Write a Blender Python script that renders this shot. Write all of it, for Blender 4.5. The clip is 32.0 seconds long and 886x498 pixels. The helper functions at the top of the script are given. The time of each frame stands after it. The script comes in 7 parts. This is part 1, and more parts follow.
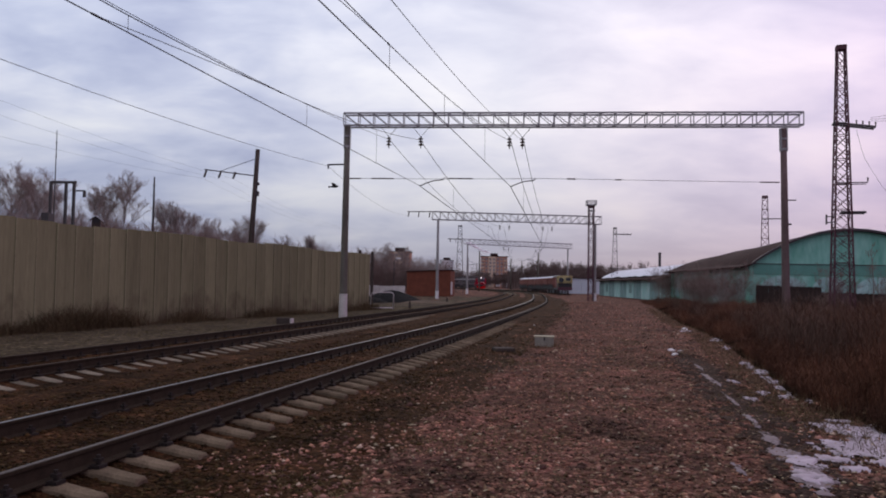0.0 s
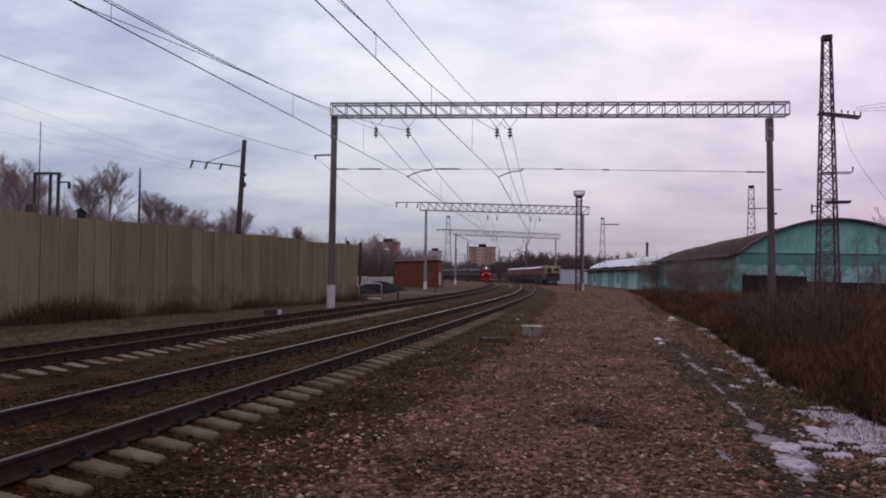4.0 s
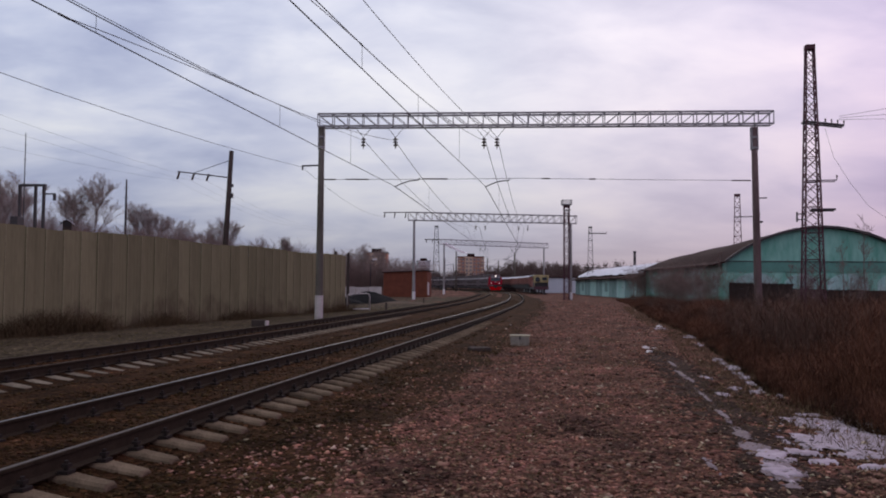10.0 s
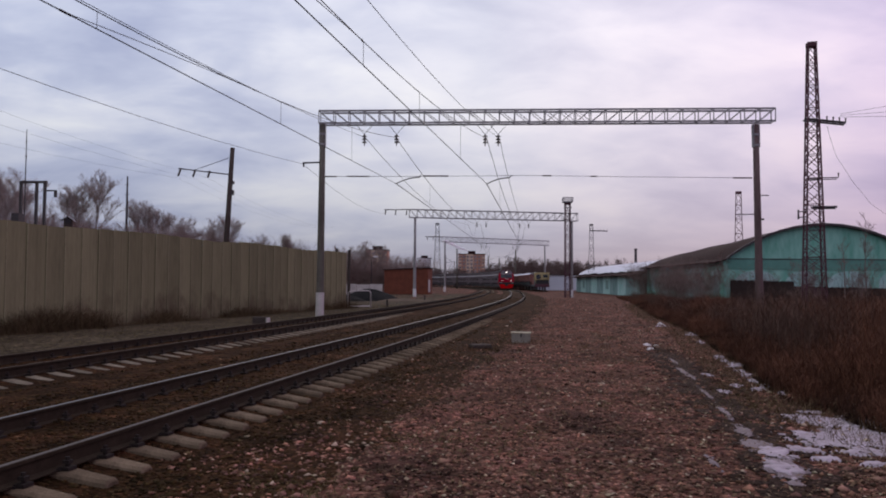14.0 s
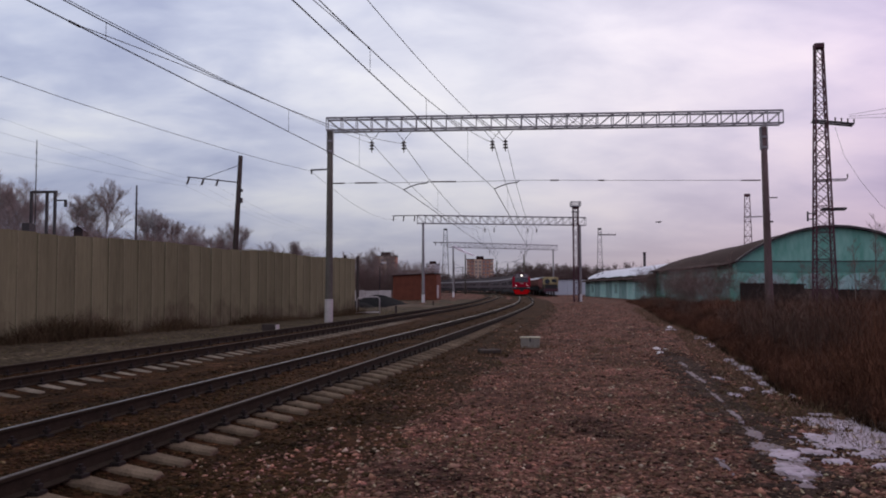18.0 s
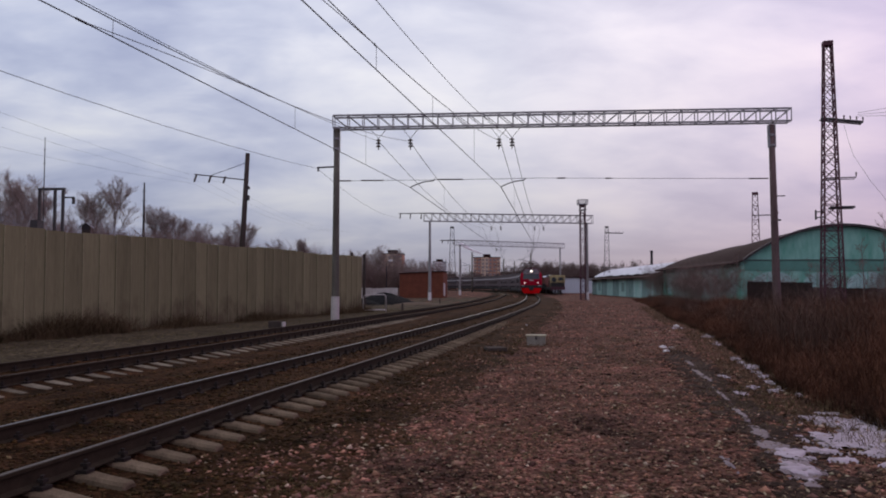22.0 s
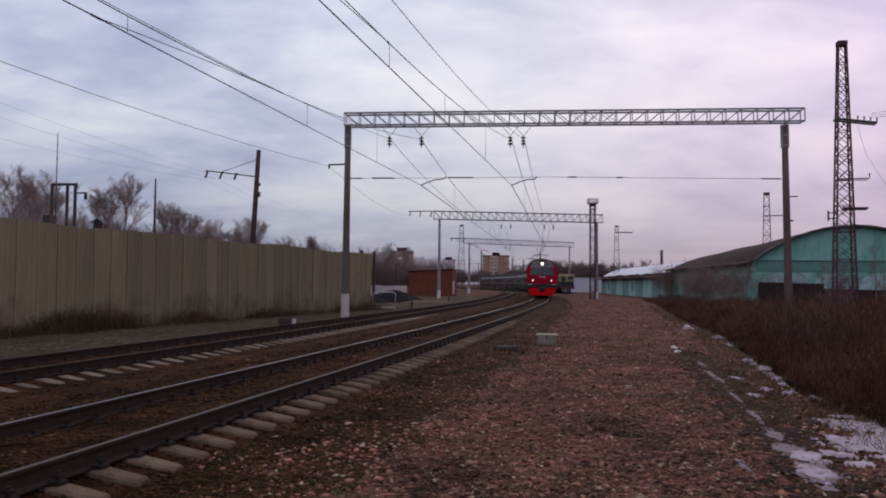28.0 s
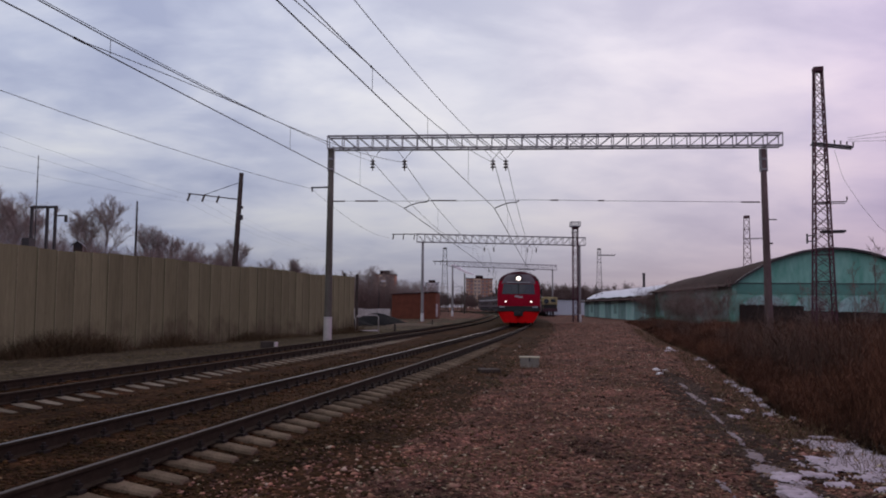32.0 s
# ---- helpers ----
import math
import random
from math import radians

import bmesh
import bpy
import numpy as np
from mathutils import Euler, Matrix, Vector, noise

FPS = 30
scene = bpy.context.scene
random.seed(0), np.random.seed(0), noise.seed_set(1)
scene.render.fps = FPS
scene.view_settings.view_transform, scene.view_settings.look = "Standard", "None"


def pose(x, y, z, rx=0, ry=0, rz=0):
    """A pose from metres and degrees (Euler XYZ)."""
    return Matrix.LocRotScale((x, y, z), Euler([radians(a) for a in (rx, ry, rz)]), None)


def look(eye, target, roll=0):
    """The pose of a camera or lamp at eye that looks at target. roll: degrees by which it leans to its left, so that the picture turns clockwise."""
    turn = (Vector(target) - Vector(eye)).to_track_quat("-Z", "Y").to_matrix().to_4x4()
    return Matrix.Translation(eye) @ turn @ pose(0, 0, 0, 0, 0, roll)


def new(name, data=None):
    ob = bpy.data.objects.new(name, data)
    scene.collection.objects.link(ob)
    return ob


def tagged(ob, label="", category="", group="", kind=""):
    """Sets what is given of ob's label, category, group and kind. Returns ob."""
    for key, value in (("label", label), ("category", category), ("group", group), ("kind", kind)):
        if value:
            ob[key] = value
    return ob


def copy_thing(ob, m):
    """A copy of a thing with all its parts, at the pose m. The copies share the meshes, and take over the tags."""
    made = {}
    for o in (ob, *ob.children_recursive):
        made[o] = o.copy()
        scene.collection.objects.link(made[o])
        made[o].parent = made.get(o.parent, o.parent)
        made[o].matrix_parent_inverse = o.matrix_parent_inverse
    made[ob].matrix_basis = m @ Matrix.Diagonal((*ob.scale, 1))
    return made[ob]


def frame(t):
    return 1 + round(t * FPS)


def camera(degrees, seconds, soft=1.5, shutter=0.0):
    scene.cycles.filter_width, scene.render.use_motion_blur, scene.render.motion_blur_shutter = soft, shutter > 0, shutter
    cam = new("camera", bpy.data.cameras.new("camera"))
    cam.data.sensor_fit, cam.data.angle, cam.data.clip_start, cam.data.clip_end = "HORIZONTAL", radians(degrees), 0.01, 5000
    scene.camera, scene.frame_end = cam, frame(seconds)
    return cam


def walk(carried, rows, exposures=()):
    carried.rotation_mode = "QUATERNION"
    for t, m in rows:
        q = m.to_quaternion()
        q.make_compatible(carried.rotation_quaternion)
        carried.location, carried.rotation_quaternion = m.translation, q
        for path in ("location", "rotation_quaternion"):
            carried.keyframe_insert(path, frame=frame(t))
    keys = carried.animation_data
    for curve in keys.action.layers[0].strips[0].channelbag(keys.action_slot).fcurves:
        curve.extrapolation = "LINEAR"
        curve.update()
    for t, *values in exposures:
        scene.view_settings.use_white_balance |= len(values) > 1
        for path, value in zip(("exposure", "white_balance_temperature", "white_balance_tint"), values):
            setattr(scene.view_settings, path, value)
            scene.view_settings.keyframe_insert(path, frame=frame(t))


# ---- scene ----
# metres; x right, y ahead along the line of view, z up from the gravel at the camera
cam = camera(58.5, 32.0, soft=1.9)
CAMERA_ROWS = [  # seconds, x, y, z, yaw, pitch, roll
    (0, -0.000, -0.000, 1.750, -0.00, 2.54, -0.95), (0.5, 0.003, 0.005, 1.744, -0.09, 2.32, -1.01), (1, -0.000, 0.005, 1.746, -0.30, 2.32, -1.00),
    (1.5, 0.004, -0.012, 1.737, 0.16, 2.01, -0.89), (2, 0.000, 0.003, 1.741, 0.00, 1.86, -0.96), (2.5, -0.005, 0.020, 1.740, -0.40, 2.11, -0.84),
    (3, -0.008, 0.005, 1.745, -0.54, 1.68, -0.89), (3.5, 0.007, 0.008, 1.739, -0.71, 1.80, -0.85), (5.5, 0.037, 0.021, 1.739, -0.95, 2.00, -0.36),
    (6, 0.029, 0.016, 1.734, -0.72, 2.32, -0.41), (6.5, 0.015, 0.029, 1.738, -0.99, 2.11, -0.62), (7, 0.007, 0.035, 1.743, -1.45, 2.14, -0.62),
    (7.5, 0.018, 0.028, 1.740, -1.57, 2.56, -0.59), (8, 0.032, 0.030, 1.737, -1.57, 2.57, -0.59), (8.5, 0.035, 0.004, 1.738, -1.85, 2.69, -0.68),
    (9, 0.044, 0.003, 1.734, -1.78, 2.87, -0.54), (9.5, 0.043, 0.000, 1.734, -1.70, 2.88, -0.35), (10, 0.049, 0.004, 1.740, -1.66, 2.60, -0.34),
    (10.5, 0.047, 0.023, 1.724, -1.58, 2.62, -0.34), (11, 0.042, 0.018, 1.732, -1.47, 2.45, -0.27), (11.5, 0.044, 0.020, 1.735, -1.82, 2.97, -0.24),
    (12, 0.037, 0.017, 1.726, -1.57, 3.15, -0.09), (12.5, 0.039, 0.007, 1.730, -1.37, 2.91, -0.14), (13, 0.043, 0.015, 1.729, -1.41, 2.96, -0.12),
    (13.5, 0.040, 0.016, 1.728, -1.49, 2.69, -0.28), (14, 0.041, 0.024, 1.731, -1.60, 2.41, -0.40), (14.5, 0.035, 0.038, 1.729, -1.83, 2.42, -0.40),
    (16.5, 0.039, 0.017, 1.733, -1.27, 2.45, -0.27), (17, 0.034, 0.002, 1.732, -1.27, 2.66, 0.05), (17.5, 0.040, -0.001, 1.729, -1.03, 2.70, 0.11),
    (18, 0.040, -0.007, 1.730, -0.98, 2.81, 0.13), (18.5, 0.046, -0.006, 1.730, -0.74, 2.84, 0.05), (19, 0.044, -0.005, 1.729, -0.58, 3.07, -0.11),
    (19.5, 0.051, -0.008, 1.732, -0.34, 2.97, -0.11), (20, 0.052, 0.002, 1.731, -0.56, 3.19, -0.01), (20.5, 0.046, 0.000, 1.727, -0.41, 3.20, 0.02),
    (21, 0.043, -0.006, 1.729, -0.44, 3.16, 0.05), (21.5, 0.049, -0.018, 1.722, -0.55, 2.93, 0.12), (22, 0.064, 0.002, 1.721, -0.49, 2.66, -0.02),
    (22.5, 0.051, -0.020, 1.728, -0.44, 2.39, -0.19), (23, 0.038, -0.008, 1.739, -0.66, 2.56, -0.28), (23.5, 0.026, -0.010, 1.733, -0.56, 3.23, -0.36),
    (24, 0.022, -0.012, 1.732, -0.25, 3.45, -0.46), (24.5, 0.014, -0.028, 1.727, -0.06, 3.21, -0.31), (25, 0.015, -0.003, 1.726, -0.21, 2.63, -0.54),
    (25.5, 0.011, -0.001, 1.733, -0.18, 2.64, -0.47), (27.5, 0.001, 0.016, 1.728, -0.22, 2.86, -0.60), (28, 0.004, 0.023, 1.731, 0.14, 2.51, -0.51),
    (28.5, -0.010, 0.042, 1.727, -0.29, 2.25, -0.81), (29, -0.002, 0.042, 1.724, -0.47, 2.38, -0.83), (29.5, 0.009, 0.007, 1.729, -0.63, 2.42, -0.73),
    (30, 0.017, 0.011, 1.731, -1.12, 3.03, -0.83), (30.5, 0.027, -0.023, 1.733, -1.05, 3.48, -0.69), (31, 0.028, -0.001, 1.724, -1.15, 3.62, -0.73),
    (31.5, 0.027, -0.006, 1.726, -1.14, 3.75, -0.49), (32, 0.020, -0.007, 1.723, -1.06, 4.18, -0.40),
]
walk(cam, [(t, pose(x, y, z, 90 + p, r, w)) for t, x, y, z, w, p, r in CAMERA_ROWS],
     exposures=[(0, 0.18), (8.9, 0.17), (10, 0.09), (13, 0.10), (17, 0.08), (24, 0.05), (28, 0.06), (31, 0.04), (32, -0.06)])

# ---- world and sun: an overcast winter evening, the sun low behind cloud ahead ----
SUN_AZ, SUN_EL = 15.0, 17.0


def make_world():
    w = bpy.data.worlds.new("world")
    scene.world = w
    w.use_nodes = True
    nt = w.node_tree
    n, l = nt.nodes, nt.links
    n.clear()

    def node(kind, **kw):
        o = n.new(kind)
        for k, v in kw.items():
            o.inputs[k].default_value = v
        return o

    def math_(op, a, b=None, clamp=False):
        o = n.new("ShaderNodeMath")
        o.operation, o.use_clamp = op, clamp
        for i, v in enumerate((a, b)):
            if v is None:
                continue
            if isinstance(v, (int, float)):
                o.inputs[i].default_value = v
            else:
                l.new(v, o.inputs[i])
        return o.outputs[0]

    def mix(fac, a, b, kind="MIX"):
        o = n.new("ShaderNodeMix")
        o.data_type, o.blend_type = "RGBA", kind
        for i, v in ((0, fac), (6, a), (7, b)):
            if isinstance(v, (int, float)):
                o.inputs[i].default_value = v
            elif isinstance(v, tuple):
                o.inputs[i].default_value = (*v, 1)
            else:
                l.new(v, o.inputs[i])
        return o.outputs[2]

    def ramp(v, stops):
        o = n.new("ShaderNodeValToRGB")
        while len(o.color_ramp.elements) < len(stops):
            o.color_ramp.elements.new(0.5)
        for e, (p, c) in zip(o.color_ramp.elements, stops):
            e.position, e.color = p, (*c, 1)
        l.new(v, o.inputs[0])
        return o.outputs[0]

    co = n.new("ShaderNodeTexCoord")
    sep = n.new("ShaderNodeSeparateXYZ")
    l.new(co.outputs["Generated"], sep.inputs[0])
    x, y, z = sep.outputs
    zz = math_("ADD", math_("MAXIMUM", z, 0.0), 0.26)
    comb = n.new("ShaderNodeCombineXYZ")
    l.new(math_("DIVIDE", x, zz), comb.inputs[0])
    l.new(math_("DIVIDE", y, zz), comb.inputs[1])
    sky = n.new("ShaderNodeTexSky")
    sky.sky_type, sky.sun_disc = "NISHITA", False
    sky.sun_elevation, sky.sun_rotation = radians(SUN_EL), radians(SUN_AZ)
    # cloud sheets, seen at a flat angle towards the horizon
    mp = n.new("ShaderNodeMapping")
    mp.inputs["Rotation"].default_value = (0, 0, radians(-28))
    mp.inputs["Scale"].default_value = (1.0, 1.35, 1)
    l.new(comb.outputs[0], mp.inputs[0])
    big = node("ShaderNodeTexNoise", Scale=0.95, Detail=5.0, Roughness=0.5, Distortion=0.35)
    fine = node("ShaderNodeTexNoise", Scale=3.2, Detail=5.0, Roughness=0.52, Distortion=0.3)
    l.new(mp.outputs[0], big.inputs["Vector"])
    l.new(mp.outputs[0], fine.inputs["Vector"])
    cover = math_("ADD", math_("MULTIPLY", big.outputs[0], 0.6), math_("MULTIPLY", fine.outputs[0], 0.4))
    cloud = ramp(cover, [(0.38, (0.41, 0.46, 0.66)), (0.46, (0.57, 0.62, 0.8)), (0.54, (0.79, 0.82, 0.94)), (0.63, (1.02, 1.03, 1.05))])
    # towards the horizon the cloud closes to a mauve grey
    low = math_("POWER", math_("SUBTRACT", 1.0, math_("MAXIMUM", z, 0.0), clamp=True), 5.0)
    # evening pink on the sun's side
    side = math_("ADD", math_("MULTIPLY", x, 2.1), -0.16, clamp=True)
    pink = mix(math_("MULTIPLY", side, 0.9), (1.0, 1.0, 1.0), (0.98, 0.65, 0.91))
    cloud = mix(1.0, cloud, pink, "MULTIPLY")
    # the bright place in the cloud before the sun
    sx, sy, sz = math.sin(radians(SUN_AZ)) * math.cos(radians(SUN_EL)), math.cos(radians(SUN_AZ)) * math.cos(radians(SUN_EL)), math.sin(radians(SUN_EL))
    dot = math_("ADD", math_("ADD", math_("MULTIPLY", x, sx), math_("MULTIPLY", y, sy)), math_("MULTIPLY", z, sz))
    glow = math_("POWER", math_("MAXIMUM", dot, 0.0), 11.0)
    glow = math_("MULTIPLY", glow, math_("MULTIPLY", cover, 1.0))
    cloud = mix(glow, cloud, (1.08, 1.02, 1.08))
    cloud = mix(math_("MULTIPLY", low, 0.95), cloud, mix(side, (0.175, 0.192, 0.29), (0.288, 0.205, 0.32)))
    tone = mix(0.97, mix(1.0, sky.outputs[0], (0.09, 0.09, 0.09), "MULTIPLY"), cloud)
    bg = n.new("ShaderNodeBackground")
    bg.inputs[1].default_value = 1.0
    l.new(tone, bg.inputs[0])
    out = n.new("ShaderNodeOutputWorld")
    l.new(bg.outputs[0], out.inputs[0])


make_world()
sun = new("sun", bpy.data.lights.new("sun", "SUN"))
sun.data.energy, sun.data.angle, sun.data.color = 0.5, radians(25), (1.0, 0.88, 0.84)
sun.matrix_world = look((0, 0, 50), (-math.sin(radians(SUN_AZ)) * 50, -math.cos(radians(SUN_AZ)) * 50, 50 - 50 * math.tan(radians(SUN_EL))))


# ---- materials ----
def material(name, base, other=None, rough=0.7, metal=0.0, scale=6.0, fine=40.0, bump=0.2, spread=0.5, per=0.0, emit=None, dist=0.02, vary=None, stretch=None):
    """Two scales of noise between base and other, with relief; per: change from piece to piece."""
    m = bpy.data.materials.new(name)
    m.use_nodes = True
    nt = m.node_tree
    n, l = nt.nodes, nt.links
    b = n["Principled BSDF"]
    other = other or tuple(c * 0.7 for c in base)
    co = n.new("ShaderNodeTexCoord")
    geo = n.new("ShaderNodeNewGeometry")
    a = n.new("ShaderNodeTexNoise")
    a.inputs["Scale"].default_value, a.inputs["Detail"].default_value, a.inputs["Roughness"].default_value = scale, 5, 0.6
    f = n.new("ShaderNodeTexNoise")
    f.inputs["Scale"].default_value, f.inputs["Detail"].default_value = fine, 4
    where = co.outputs["Object"]
    if stretch:
        mp = n.new("ShaderNodeMapping")
        mp.inputs["Scale"].default_value = stretch
        if per:
            ob = n.new("ShaderNodeObjectInfo")
            sh = n.new("ShaderNodeVectorMath")
            sh.operation, sh.inputs[3].default_value = "SCALE", 60.0
            cb = n.new("ShaderNodeCombineXYZ")
            l.new(ob.outputs["Random"], cb.inputs[0]), l.new(ob.outputs["Random"], cb.inputs[2])
            l.new(cb.outputs[0], sh.inputs[0]), l.new(sh.outputs[0], mp.inputs["Location"])
        l.new(where, mp.inputs[0])
        where = mp.outputs[0]
    l.new(where, a.inputs["Vector"]), l.new(where, f.inputs["Vector"])
    add = n.new("ShaderNodeMath")
    add.operation = "ADD"
    mul = n.new("ShaderNodeMath")
    mul.operation, mul.inputs[1].default_value = "MULTIPLY", 0.6
    l.new(f.outputs[0], mul.inputs[0]), l.new(a.outputs[0], add.inputs[0]), l.new(mul.outputs[0], add.inputs[1])
    rp = n.new("ShaderNodeMapRange")
    rp.inputs[1].default_value, rp.inputs[2].default_value = 0.8 - spread * 0.5, 0.8 + spread * 0.5
    l.new(add.outputs[0], rp.inputs[0])
    mx = n.new("ShaderNodeMix")
    mx.data_type = "RGBA"
    mx.inputs[6].default_value, mx.inputs[7].default_value = (*base, 1), (*other, 1)
    l.new(rp.outputs[0], mx.inputs[0])
    col = mx.outputs[2]
    if per:
        oi = n.new("ShaderNodeObjectInfo")
        hs = n.new("ShaderNodeHueSaturation")
        mr = n.new("ShaderNodeMapRange")
        mr.inputs[3].default_value, mr.inputs[4].default_value = 1 - per, 1 + per
        sm = n.new("ShaderNodeMath")
        sm.operation = "ADD"
        fr = n.new("ShaderNodeMath")
        fr.operation = "FRACT"
        l.new(oi.outputs["Random"], sm.inputs[0]), l.new(geo.outputs["Random Per Island"], sm.inputs[1])
        l.new(sm.outputs[0], fr.inputs[0]), l.new(fr.outputs[0], mr.inputs[0])
        l.new(mr.outputs[0], hs.inputs["Value"]), l.new(col, hs.inputs["Color"])
        col = hs.outputs[0]
        if vary:
            m2 = n.new("ShaderNodeMix")
            m2.data_type = "RGBA"
            gt = n.new("ShaderNodeMath")
            gt.operation, gt.inputs[1].default_value = "GREATER_THAN", vary[1]
            l.new(fr.outputs[0], gt.inputs[0]), l.new(gt.outputs[0], m2.inputs[0])
            l.new(col, m2.inputs[6])
            m2.inputs[7].default_value = (*vary[0], 1)
            col = m2.outputs[2]
    l.new(col, b.inputs["Base Color"])
    b.inputs["Metallic"].default_value = metal
    if rough >= 0.75:
        b.inputs["Specular IOR Level"].default_value = 0.04
    rr = n.new("ShaderNodeMapRange")
    rr.inputs[3].default_value, rr.inputs[4].default_value = max(0.02, rough - 0.12), min(1, rough + 0.12)
    l.new(f.outputs[0], rr.inputs[0]), l.new(rr.outputs[0], b.inputs["Roughness"])
    if bump:
        bp = n.new("ShaderNodeBump")
        bp.inputs["Strength"].default_value, bp.inputs["Distance"].default_value = bump, dist
        l.new(add.outputs[0], bp.inputs["Height"]), l.new(bp.outputs[0], b.inputs["Normal"])
    if emit:
        b.inputs["Emission Color"].default_value, b.inputs["Emission Strength"].default_value = (*emit[0], 1), emit[1]
    return m


def glass(name, tint, rough=0.05):
    m = material(name, tint, tint, rough=rough, bump=0)
    m.node_tree.nodes["Principled BSDF"].inputs["Specular IOR Level"].default_value = 0.8
    return m


def gravel(name, tones, cell, bump, rough=0.95, dist=0.03):
    """Pebbled ground: cells of several tones with dark joints, and wide stains."""
    m = material(name, tones[0], tones[1], rough=rough, scale=0.45, fine=2.2, bump=0, spread=0.42)
    nt = m.node_tree
    n, l = nt.nodes, nt.links
    b = n["Principled BSDF"]
    wide = b.inputs["Base Color"].links[0].from_socket
    co = n.new("ShaderNodeTexCoord")
    vs = []
    for k, sc in enumerate((cell, cell * 2.3)):
        v = n.new("ShaderNodeTexVoronoi")
        v.inputs["Scale"].default_value = sc
        l.new(co.outputs["Object"], v.inputs["Vector"])
        vs.append(v)
    sp = n.new("ShaderNodeSeparateColor")
    l.new(vs[0].outputs["Color"], sp.inputs[0])
    rp = n.new("ShaderNodeValToRGB")
    for e, (p, c) in zip((rp.color_ramp.elements[0], rp.color_ramp.elements[1]), ((0.0, (0.45, 0.43, 0.42)), (0.93, (1.35, 1.3, 1.25)))):
        e.position, e.color = p, (*c, 1)
    e = rp.color_ramp.elements.new(0.97)
    e.color = (2.4, 2.3, 2.2, 1)
    l.new(sp.outputs[0], rp.inputs[0])
    mx = n.new("ShaderNodeMix")
    mx.data_type, mx.blend_type = "RGBA", "MULTIPLY"
    mx.inputs[0].default_value = 1.0
    l.new(wide, mx.inputs[6]), l.new(rp.outputs[0], mx.inputs[7])
    l.new(mx.outputs[2], b.inputs["Base Color"])
    ad = n.new("ShaderNodeMath")
    ad.operation = "MULTIPLY_ADD"
    ad.inputs[1].default_value = 0.4
    l.new(vs[1].outputs["Distance"], ad.inputs[0]), l.new(vs[0].outputs["Distance"], ad.inputs[2])
    bp = n.new("ShaderNodeBump")
    bp.invert = True
    bp.inputs["Strength"].default_value, bp.inputs["Distance"].default_value = bump, dist
    l.new(ad.outputs[0], bp.inputs["Height"]), l.new(bp.outputs[0], b.inputs["Normal"])
    b.inputs["Specular IOR Level"].default_value = 0.02
    return m


M_GRAVEL = gravel("gravel", ((0.14, 0.071, 0.0535), (0.062, 0.0315, 0.024)), 17.0, 0.9)
M_STONE = material("gravel_stone", (0.245, 0.137, 0.104), (0.1, 0.0555, 0.0425), rough=0.95, scale=0.55, fine=30, bump=0.3, per=0.8, spread=0.5, vary=((0.38, 0.3, 0.225), 0.958))
M_STONE_DARK = material("ballast_stone", (0.056, 0.035, 0.0165), (0.024, 0.015, 0.0072), rough=0.95, scale=0.8, fine=40, bump=0.3, per=0.5, vary=((0.13, 0.1, 0.06), 0.982))
M_BALLAST = gravel("ballast", ((0.052, 0.0275, 0.0135), (0.025, 0.0132, 0.0067)), 19.0, 0.9)
M_SLEEPER = material("sleeper_concrete", (0.172, 0.129, 0.083), (0.077, 0.057, 0.037), rough=0.95, scale=4, fine=45, bump=0.3, per=0.25)
M_RAIL = material("rail_rust", (0.045, 0.034, 0.022), (0.026, 0.0195, 0.013), rough=0.8, scale=8, fine=60, bump=0.15, metal=0.1)
M_RAILTOP = material("rail_polished", (0.17, 0.165, 0.165), (0.10, 0.096, 0.092), rough=0.52, metal=1.0, bump=0.02)
M_RAILTOP_MID = material("rail_half_worn", (0.09, 0.073, 0.058), (0.052, 0.042, 0.034), rough=0.72, metal=0.2, bump=0.03)
# sleeper concrete made paler, for the brighter look of the far track's angle
M_SLEEPER_LIT = material("lit_sleeper_concrete", (0.22, 0.187, 0.135), (0.11, 0.091, 0.064), rough=0.95, scale=4, fine=45, bump=0.3, per=0.3)
M_RAILTOP_DULL = material("rail_worn", (0.095, 0.074, 0.055), (0.055, 0.042, 0.031), rough=0.78, metal=0.1, bump=0.03)
M_CLIP = material("rail_clip", (0.04, 0.032, 0.028), rough=0.8, metal=0.3)
M_FENCE = material("fence_sheet", (0.24, 0.231, 0.126), (0.14, 0.134, 0.074), rough=0.8, scale=1.6, fine=9, bump=0.1, per=0.16, spread=0.8, stretch=(1.6, 1.6, 0.22))
M_FENCE_RAIL = material("fence_rail", (0.09, 0.08, 0.065), rough=0.7)
M_CONCRETE = material("pole_concrete", (0.155, 0.14, 0.115), (0.078, 0.069, 0.057), rough=0.9, scale=2.5, fine=30, bump=0.25, stretch=(1.5, 1.5, 0.4))
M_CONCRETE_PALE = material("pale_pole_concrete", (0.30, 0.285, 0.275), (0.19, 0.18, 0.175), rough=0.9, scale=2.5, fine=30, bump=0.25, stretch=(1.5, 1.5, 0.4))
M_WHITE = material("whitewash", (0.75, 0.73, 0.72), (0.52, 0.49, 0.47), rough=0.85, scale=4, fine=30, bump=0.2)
M_STEEL = material("galvanised_steel", (0.32, 0.305, 0.31), (0.19, 0.18, 0.185), rough=0.6, metal=0.3, scale=3, fine=30, bump=0.1)
M_STEEL_DARK = material("dark_steel", (0.06, 0.052, 0.055), (0.035, 0.03, 0.03), rough=0.7, metal=0.3)
M_RUSTPAINT = material("rusty_paint", (0.12, 0.056, 0.068), (0.065, 0.034, 0.042), rough=0.8, scale=3, fine=30, bump=0.15)
M_WIRE = material("wire", (0.05, 0.05, 0.055), rough=0.6, metal=0.4, bump=0)
M_INSUL = material("insulator", (0.06, 0.035, 0.03), rough=0.3, bump=0)
